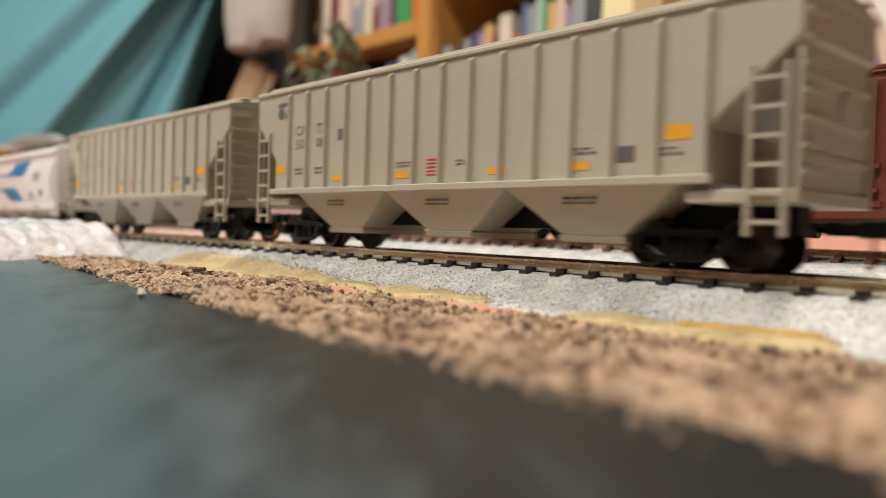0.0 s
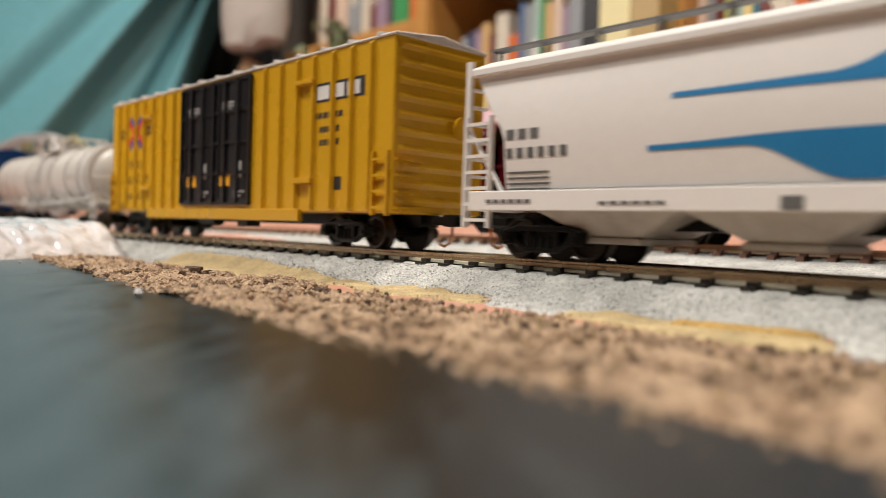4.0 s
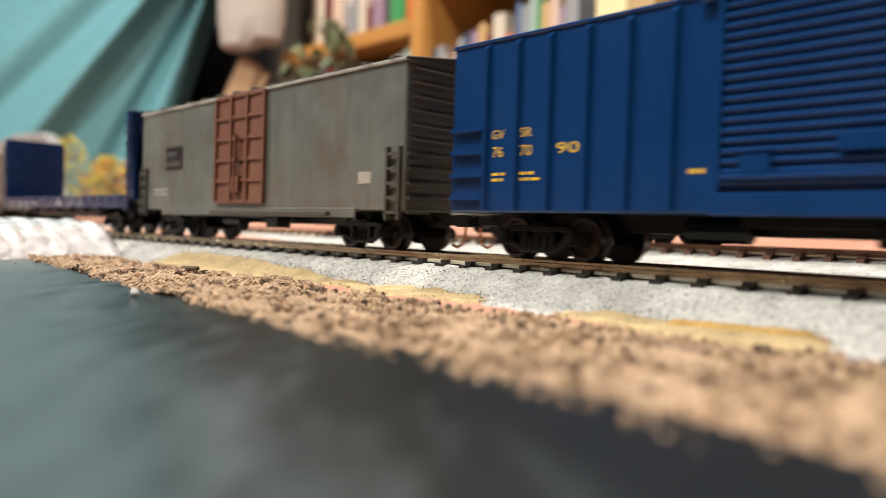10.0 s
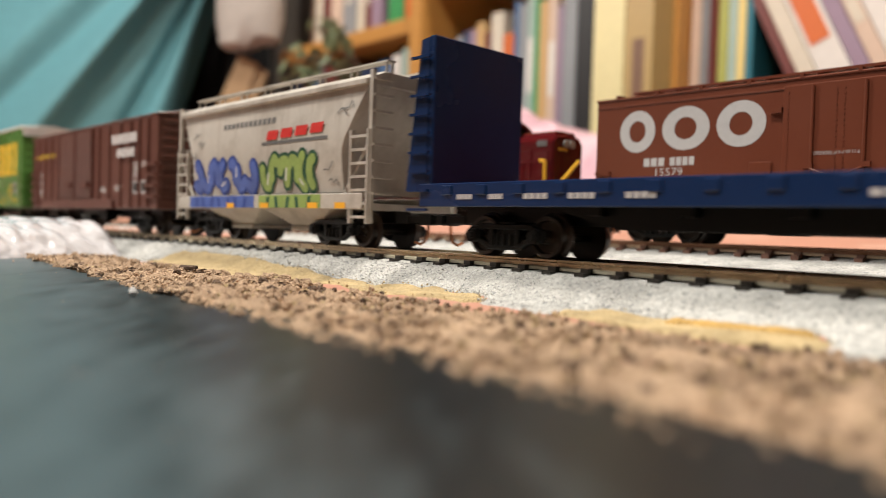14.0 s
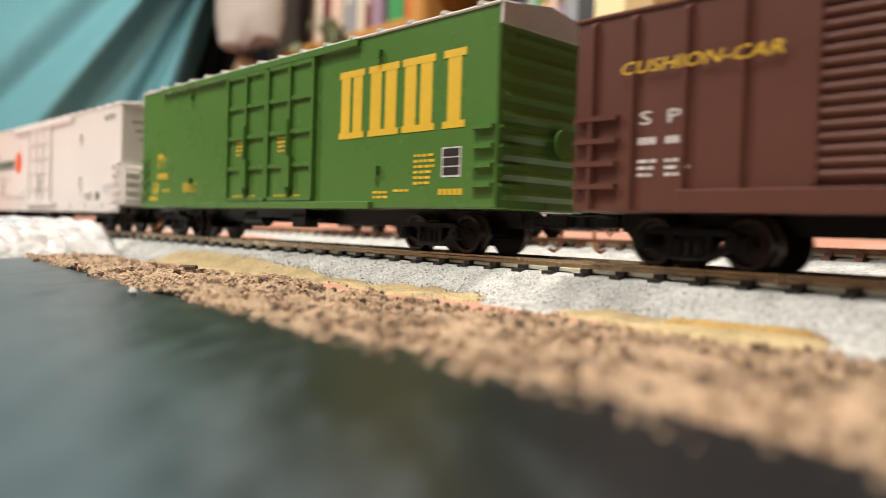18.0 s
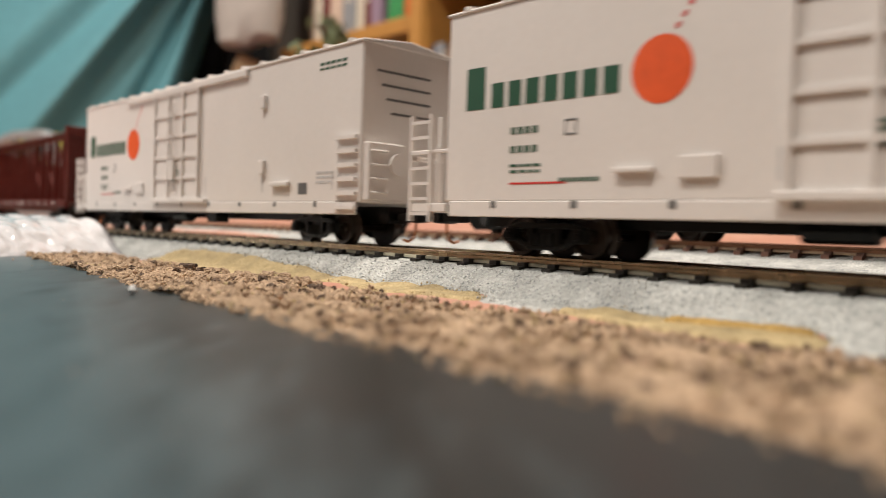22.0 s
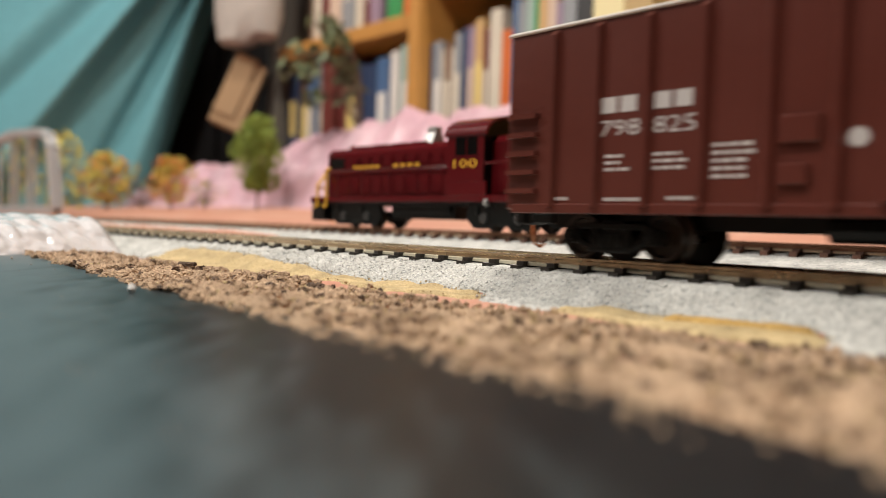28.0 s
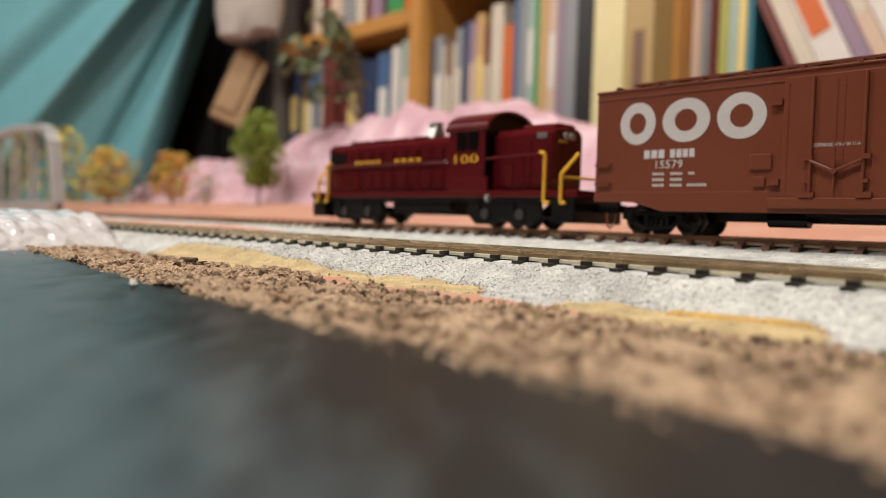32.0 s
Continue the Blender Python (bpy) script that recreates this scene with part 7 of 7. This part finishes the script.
# ---- truss bridge
bridge = thing("truss_bridge", "pale grey plastic truss bridge model", "bridge")
p = place(-0.645, 0.190, 0.0)
bridge.matrix_basis = pose(p.x, p.y, p.z, 0, 0, math.degrees(HEAD))
for y in (0.0, 4.6):
    t = Shape()
    t.box(-240, 0, y - 1.6, y + 1.6, 8, 14)
    part("bottom_chord", t, BRIDGE_GREY, bridge, bevel=0.4)
    arc = [(0.0, 12.0), (-8.0, 40.0), (-14.0, 60.0), (-22.0, 70.0), (-40.0, 75.0), (-120, 79), (-200, 75), (-226, 62), (-240, 12)]
    for a, b in zip(arc, arc[1:]):
        n = Vector((a[1] - b[1], 0, b[0] - a[0])).normalized() * 3.2
        t = Shape()
        t.loft([[(a[0] + n.x, y - 1.8, a[1] + n.z), (b[0] + n.x, y - 1.8, b[1] + n.z), (b[0] - n.x, y - 1.8, b[1] - n.z), (a[0] - n.x, y - 1.8, a[1] - n.z)],
                [(a[0] + n.x, y + 1.8, a[1] + n.z), (b[0] + n.x, y + 1.8, b[1] + n.z), (b[0] - n.x, y + 1.8, b[1] - n.z), (a[0] - n.x, y + 1.8, a[1] - n.z)]])
        part("top_chord", t, BRIDGE_GREY, bridge, bevel=0.3)
    for x, z in ((-70, 77), (-122, 79), (-180, 76)):
        part("hanger", Shape().box(x - 1.8, x + 1.8, y - 1.2, y + 1.2, 12, z), BRIDGE_GREY, bridge, bevel=0.2)
for x, z in ((-22, 70), (-70, 77), (-120, 79), (-180, 76)):
    part("cross_beam", Shape().box(x - 1.5, x + 1.5, 0, 4.6, z - 3, z), BRIDGE_GREY, bridge)
part("bridge_deck", Shape().box(-240, 0, 0, 4.6, 9, 11), BRIDGE_GREY, bridge)

# ---- sprig of leaves over the hill
sprig = thing("leafy_sprig", "dark olive leafy sprig standing on the pink hill", "plant")
root = place(-0.535, 0.405, 0.095)
sprig.location = root
rnd = random.Random(21)
leaves = []
for i in range(9):
    tip = Vector((-42 + rnd.uniform(-24, 34), rnd.uniform(-10, 25), 18 + i * 10 + rnd.uniform(-8, 8)))
    mid = tip * 0.55 + Vector((8, 0, 14))
    part("stem", Shape().pipe([(0, 0, -6), mid, tip], 0.9, 5), TWIG, sprig)
    for j in range(13):
        u = 0.25 + 0.75 * j / 12
        c = (mid * (1 - u) + tip * u) + Vector([rnd.uniform(-7, 7) for _ in range(3)])
        leaves.append((c, Vector([rnd.uniform(-1, 1) for _ in range(3)]).normalized()))
for c, w in leaves:
    u = w.orthogonal().normalized()
    v = w.cross(u)
    s = Shape()
    s.add([c - u * 8, c + v * 4.2, c + u * 9, c - v * 4.2, c + w * 0.9], [(0, 1, 4), (1, 2, 4), (2, 3, 4), (3, 0, 4), (0, 3, 2, 1)])
    part("leaf", s, LEAF_OLIVE, sprig)

# ---------------------------------------------------------------- the room behind: bookcase, curtain, walls
CASE_Q = 0.60


def case_part(name, s0, s1, q0, q1, z0, z1, parent, mat=WOOD):
    s = Shape()
    c = [place(a, b, z) * 1000 for a in (s0, s1) for b in (q0, q1) for z in (z0, z1)]
    s.add(c, [(0, 1, 3, 2), (4, 6, 7, 5), (0, 4, 5, 1), (2, 3, 7, 6), (0, 2, 6, 4), (1, 5, 7, 3)])
    return part(name, s, mat, parent, bevel=1.2)


case = thing("bookcase", "honey-coloured pine bookcase filled with books", "bookcase")
POSTS = (-1.010, -0.690, -0.354, 0.02, 0.36)
# the end upright's shade is painted in as a dark grey-brown
SHADED_WOOD = paint("grey_painted_board", (0.085, 0.078, 0.070), 0.6, scale=60, amount=0.15)
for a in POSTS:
    case_part("upright", a - 0.010, a + 0.010, CASE_Q - 0.006, CASE_Q + 0.24, -0.73, 0.84, case, SHADED_WOOD if a == POSTS[0] else WOOD)
for a, b in zip(POSTS, POSTS[1:]):
    for z in (-0.40, -0.045, 0.250, 0.545, 0.83):
        if z == 0.250:
            z = 0.305 if a == POSTS[1] else 0.243
            if a == POSTS[2]:
                continue
        case_part("shelf", a + 0.0105, b - 0.0105, CASE_Q, CASE_Q + 0.236, z, z + 0.020, case)
# colour lowered to near black to deepen the shade behind the books
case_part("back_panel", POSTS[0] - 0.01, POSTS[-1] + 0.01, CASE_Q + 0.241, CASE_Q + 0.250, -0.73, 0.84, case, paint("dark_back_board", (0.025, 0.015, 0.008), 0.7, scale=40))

PAGES = paint("page_edges", (0.62, 0.55, 0.43), 0.8, scale=300)
COVERS = [paint("book_cover", c, 0.45, scale=120, amount=0.12) for c in (
    (0.028, 0.048, 0.11), (0.62, 0.57, 0.47), (0.07, 0.14, 0.28), (0.55, 0.36, 0.16), (0.26, 0.28, 0.30), (0.60, 0.14, 0.03), (0.33, 0.45, 0.40),
    (0.015, 0.015, 0.017), (0.62, 0.48, 0.38), (0.14, 0.03, 0.025), (0.30, 0.22, 0.30), (0.70, 0.68, 0.64), (0.02, 0.16, 0.22), (0.36, 0.38, 0.09),
    (0.75, 0.60, 0.22), (0.42, 0.30, 0.12), (0.18, 0.10, 0.06), (0.05, 0.30, 0.10), (0.72, 0.66, 0.36))]


def book(s0, wide, z0, tall, cover, deep=0.15, lean=0.0, q0=0.0, stripe=None):
    """A book, spine to the room, leaning by degrees along the shelf."""
    ob = thing("book", "book standing on a shelf with its spine out", "book", "books on the shelves")
    p = place(s0, CASE_Q + 0.012 + q0, z0)
    w, d_, t = wide * 1000, deep * 1000, tall * 1000
    ob.matrix_basis = pose(p.x, p.y, p.z, 0, 0, math.degrees(HEAD)) @ pose(0, 0, 0, 0, lean, 0)
    s = Shape()
    u_ = [(0, d_), (0, 0.5), (0.5, 0), (w - 0.5, 0), (w, 0.5), (w, d_), (w - 1.6, d_), (w - 1.6, 2.0), (1.6, 2.0), (1.6, d_)]
    s.loft([[(x, y, 0) for x, y in u_], [(x, y, t) for x, y in u_]])
    part("cover", s, COVERS[cover], ob, bevel=0.6)
    part("pages", Shape().box(1.6, w - 1.6, 2.0, d_ - 3, 3, t - 3), PAGES, ob)
    if stripe is not None:
        part("spine_label", Shape().box(w * 0.15, w * 0.85, -0.5, 0.2, t * 0.62, t * 0.82), COVERS[stripe], ob)
        part("spine_bar", Shape().box(w * 0.3, w * 0.7, -0.5, 0.2, t * 0.2, t * 0.5), COVERS[stripe], ob)
    return ob


def fill(s0, s1, z0, low, high, palette, seed, gap=0.0008, lean=0.0):
    r = random.Random(seed)
    a = s0
    while a < s1:
        w = r.uniform(0.012, 0.028)
        if a + w > s1:
            break
        tall = r.uniform(low, high)
        book(a, w, z0, tall, r.choice(palette), 0.145, lean, r.uniform(0, 0.012), r.choice([None, None, 1, 11, 14]))
        a += w + gap


# lower row of the middle bay, from its post onwards
a = POSTS[1] + 0.012
for w, tall, cover, stripe in ((0.007, 0.235, 0, None), (0.017, 0.236, 4, 11), (0.005, 0.225, 1, None), (0.013, 0.232, 16, 1), (0.006, 0.226, 1, None), (0.014, 0.240, 4, 1), (0.011, 0.244, 0, None),
                               (0.013, 0.244, 10, 8), (0.016, 0.250, 3, 14), (0.011, 0.238, 9, 1), (0.022, 0.256, 1, None), (0.018, 0.232, 5, None), (0.008, 0.262, 2, None), (0.014, 0.258, 4, None),
                               (0.012, 0.272, 6, 11), (0.007, 0.262, 17, None), (0.014, 0.256, 3, None), (0.013, 0.262, 8, 11), (0.010, 0.248, 10, None), (0.020, 0.278, 4, None), (0.028, 0.279, 7, None)):
    w *= 0.80
    book(a, w, -0.025, tall * 1.06, cover, 0.15, 0, 0.0, stripe)
    a += w + 0.0006
book(-0.448, 0.020, -0.025, 0.305, 7, 0.15), book(-0.427, 0.030, -0.025, 0.29, 7, 0.15, 0, 0.0, 16), book(-0.396, 0.028, -0.025, 0.29, 16, 0.15)
fill(POSTS[1] + 0.012, POSTS[2] - 0.012, 0.325, 0.17, 0.25, [1, 3, 8, 11, 4, 2, 0, 14], 31)
# left bay: tidy row above, mixed pile below
fill(POSTS[0] + 0.06, POSTS[1] - 0.075, 0.263, 0.16, 0.24, [1, 4, 16, 9, 8, 2, 10], 32)
book(POSTS[1] - 0.072, 0.030, 0.263, 0.20, 17, stripe=5)
book(POSTS[1] - 0.040, 0.026, 0.263, 0.20, 5, stripe=14)
fill(POSTS[0] + 0.015, POSTS[1] - 0.12, -0.025, 0.245, 0.266, [0, 2, 1, 9, 0, 16, 4, 12], 33)
book(POSTS[1] - 0.115, 0.022, -0.025, 0.24, 0), book(POSTS[1] - 0.090, 0.024, -0.025, 0.245, 2, stripe=11), book(POSTS[1] - 0.062, 0.016, -0.025, 0.25, 11), book(POSTS[1] - 0.042, 0.026, -0.025, 0.255, 6, stripe=11)
# right bay: tall albums, then books leaning over
a = POSTS[2] + 0.012
for w, cover in ((0.012, 8), (0.010, 4), (0.010, 9), (0.012, 13), (0.010, 6), (0.009, 14), (0.008, 12)):
    w *= 0.72
    book(a, w, -0.025, 0.30, cover, 0.17)
    a += w + 0.0006
for w, cover, stripe, tall in ((0.010, 9, None, 0.31), (0.016, 1, None, 0.31), (0.028, 11, 5, 0.30), (0.014, 10, None, 0.31), (0.014, 8, 1, 0.32), (0.018, 11, None, 0.32), (0.014, 1, None, 0.32),
                               (0.012, 0, 13, 0.31), (0.012, 10, None, 0.32), (0.014, 13, 14, 0.32), (0.012, 12, None, 0.33), (0.016, 3, None, 0.31), (0.014, 8, None, 0.31), (0.016, 6, None, 0.3)):
    w *= 0.8
    book(a + 0.102, w, -0.021, tall * 1.06, cover, 0.17, -25.0, 0.0, stripe)
    a += w / math.cos(radians(25)) + 0.0008
# two wide albums standing before the post between the bays
book(-0.409, 0.032, -0.025, 0.40, 18, 0.034, 0, -0.050)
book(-0.376, 0.027, -0.025, 0.40, 15, 0.034, 0, -0.050, 16)

# ---- teal curtain
rows_, cols_ = 40, 260
FOLD_U = (0.30, 0.40, 0.47, 0.55, 0.62, 0.70, 0.765, 0.825, 0.868, 0.892, 0.914, 0.927, 0.944, 0.967)
FOLD_D = (0.03, 0.07, 0.02, 0.06, 0.01, 0.05, 0.07, 0.022, 0.065, -0.015, -0.035, -0.075, -0.045, -0.13)
verts, faces = [], []
for j in range(rows_ + 1):
    v = j / rows_
    for i in range(cols_ + 1):
        u = 0.30 + 0.667 * i / cols_
        z = 0.95 - 1.35 * v
        x = -0.493 + 1.16 * (u - 0.849) + min(1.0, max(0.28, 0.91 - 5.9 * (u - 0.849))) * (min(z, 0.6) - 0.33)
        k = min(len(FOLD_U) - 2, max(n for n in range(len(FOLD_U)) if FOLD_U[n] <= u + 1e-9))
        t = (u - FOLD_U[k]) / (FOLD_U[k + 1] - FOLD_U[k])
        deep = FOLD_D[k] + (FOLD_D[k + 1] - FOLD_D[k]) * (0.5 * t + 0.5 * t * t * (3 - 2 * t)) + noise.noise(Vector((u * 22, v * 3, 0))) * 0.006
        y = 1.17 - deep * 0.72 + 0.3 * (0.967 - u)
        verts.append((x * y / 1.15, y, z))
for j in range(rows_):
    for i in range(cols_):
        a = j * (cols_ + 1) + i
        faces.append((a, a + 1, a + cols_ + 2, a + cols_ + 1))
mesh = bpy.data.meshes.new("curtain")
mesh.from_pydata(verts, [], faces)
mesh.polygons.foreach_set("use_smooth", [True] * len(mesh.polygons))
mesh.materials.append(CURTAIN)
drape = tagged(new("curtain", mesh), "teal cloth curtain hanging in slanting folds", "curtain")
mod = drape.modifiers.new("cloth", "SOLIDIFY")
mod.thickness = 0.0015

# ---- bag and box in the gap beside the bookcase
bag = Shape()
rings = []
for z, wx, wy in ((262, 34, 20), (268, 42, 28), (300, 47, 34), (350, 48, 36), (450, 46, 36), (560, 40, 28)):
    rings.append([(-278 + wx * math.cos(a) * (1 + 0.12 * math.sin(3 * a + z)), 1085 + wy * math.sin(a) * (1 + 0.1 * math.cos(4 * a + z)), z - (10 if math.cos(a) < 0 else 0)) for a in [2 * math.pi * i / 24 for i in range(24)]])
bag.loft(rings)
sack = thing("cloth_bag", "off-white cloth bag hanging beside the bookcase", "bag")
part("pouch", bag, CLOTH_WHITE, sack, smooth=True)
part("strap", Shape().pipe([(-310, 1085, 555), (-296, 1085, 640), (-262, 1085, 640), (-248, 1085, 555)], 6.0, 8), CLOTH_WHITE, sack)
box_ = thing("cardboard_box", "brown cardboard flap leaning in the dark corner", "box")
box_.matrix_basis = pose(-0.300, 1.09, 0.200, 0, 22, 12)
part("flap", Shape().box(-15, 15, -2, 2, -46, 44), CARD, box_, bevel=0.5)
part("side", Shape().box(-15, 30, 2, 60, -60, 40), CARD, box_, bevel=0.5)
# near-black boxes added behind the gap; its shade is painted in their colour
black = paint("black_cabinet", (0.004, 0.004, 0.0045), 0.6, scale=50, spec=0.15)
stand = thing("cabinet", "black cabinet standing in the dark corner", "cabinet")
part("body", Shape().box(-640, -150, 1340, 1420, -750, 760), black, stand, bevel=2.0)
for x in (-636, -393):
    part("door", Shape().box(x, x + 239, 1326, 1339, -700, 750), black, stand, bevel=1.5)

# ---- table, floor, walls and ceiling
part_board = Shape()
c = [place(a, b) * 1000 for a, b in ((-1.30, -1.05), (0.90, -1.05), (0.90, 0.515), (-1.30, 0.515))]
part_board.loft([[(v.x, v.y, -22) for v in c], [(v.x, v.y, -1.2) for v in c]])
table = thing("layout_table", "plywood table that carries the model railway", "table")
part("tabletop", part_board, WOOD, table, bevel=1.0)
for a, b in ((-1.22, -0.98), (0.82, -0.98), (0.82, 0.44), (-1.22, 0.44)):
    v = place(a, b) * 1000
    part("leg", Shape().box(v.x - 25, v.x + 25, v.y - 25, v.y + 25, -750, -22), WOOD, table, bevel=1.0)


def slab(name, x0, x1, y0, y1, z0, z1, mat, label, category):
    return tagged(part(name, Shape().box(x0 * 1000, x1 * 1000, y0 * 1000, y1 * 1000, z0 * 1000, z1 * 1000), mat, None, label), category=category, kind="structure")


slab("floor", -2.2, 2.2, -2.2, 2.2, -0.80, -0.75, FLOOR_WOOD, "brown wooden floor of the room", "floor")
# ceiling and walls are out of view, darkened to cut bounced light
slab("ceiling", -2.2, 2.2, -2.2, 2.2, 1.70, 1.78, CEILING_WHITE, "plain grey ceiling of the room", "ceiling")
slab("wall_north", -2.2, 2.2, 1.9, 2.0, -0.75, 1.70, PLASTER, "plain dark plastered wall", "wall")
slab("wall_south", -2.2, 2.2, -2.2, -2.1, -0.75, 1.70, PLASTER, "plain dark plastered wall", "wall")
slab("wall_west", -2.2, -2.1, -2.1, 1.9, -0.75, 1.70, PLASTER, "plain dark plastered wall", "wall")
slab("wall_east", 2.1, 2.2, -2.1, 1.9, -0.75, 1.70, PLASTER, "plain dark plastered wall", "wall")

# ---- the ties, piece by piece
black_tie, dusty_tie = tie_mesh(TIE_BLACK, "tie"), tie_mesh(TIE_PALE, "tie")
for i in range(-48, 40):
    t = bpy.data.objects.new("tie", black_tie)
    scene.collection.objects.link(t)
    t.parent = main_track
    p = place(TIE_0 + i * PITCH, MAIN_Q, RAIL - 0.0014)
    t.matrix_basis = pose(p.x, p.y, p.z, 0, 0, math.degrees(HEAD))
for i in range(-60, 38):
    t = bpy.data.objects.new("tie", dusty_tie)
    scene.collection.objects.link(t)
    t.parent = siding
    p = place(TIE_0 + 0.002 + i * PITCH, SIDING_Q, SIDING_RAIL - 0.0014)
    t.matrix_basis = pose(p.x, p.y, p.z, 0, 0, math.degrees(HEAD))
far_ties([TIE_0 + i * PITCH for i in range(-335, -48)] + [TIE_0 + i * PITCH for i in range(40, 425)], TIE_BLACK, main_track)
for ob in (TRUCK, COUPLER):
    for k in ob.children_recursive:
        bpy.data.objects.remove(k)
    bpy.data.objects.remove(ob)


# ---------------------------------------------------------------- what moves
TRAVEL = [0.0, 76.6, 151.1, 222.5, 289.6, 354.7, 417.9, 479.6, 539.8, 598.9, 657.9, 717.5, 774.6, 830.5, 885.2, 939.9, 994.2,
          1048.5, 1103.3, 1161.8, 1218.6, 1280.3, 1349.1, 1421.4, 1495.0, 1566.8, 1638.5, 1711.3, 1785.1, 1859.1, 1933.0, 2007.0, 2081.0]


def travelled(t):
    """Millimetres that the train has gone after t seconds."""
    i = min(int(t), 31)
    u = t - i
    a, b = TRAVEL[i], TRAVEL[i + 1]
    m0 = (b - TRAVEL[i - 1]) / 2 if i else b - a
    m1 = (TRAVEL[i + 2] - a) / 2 if i < 31 else b - a
    return (2 * u ** 3 - 3 * u ** 2 + 1) * a + (u ** 3 - 2 * u ** 2 + u) * m0 + (3 * u ** 2 - 2 * u ** 3) * b + (u ** 3 - u ** 2) * m1


def motions():
    for car, middle in TRAIN:
        rows = []
        for k in range(65):
            p, h = track_line((middle + travelled(k * 0.5)) * 0.001)
            rows.append((k * 0.5, pose(p.x, p.y, RAIL, 0, 0, math.degrees(h))))
        walk(car, rows)


motions()
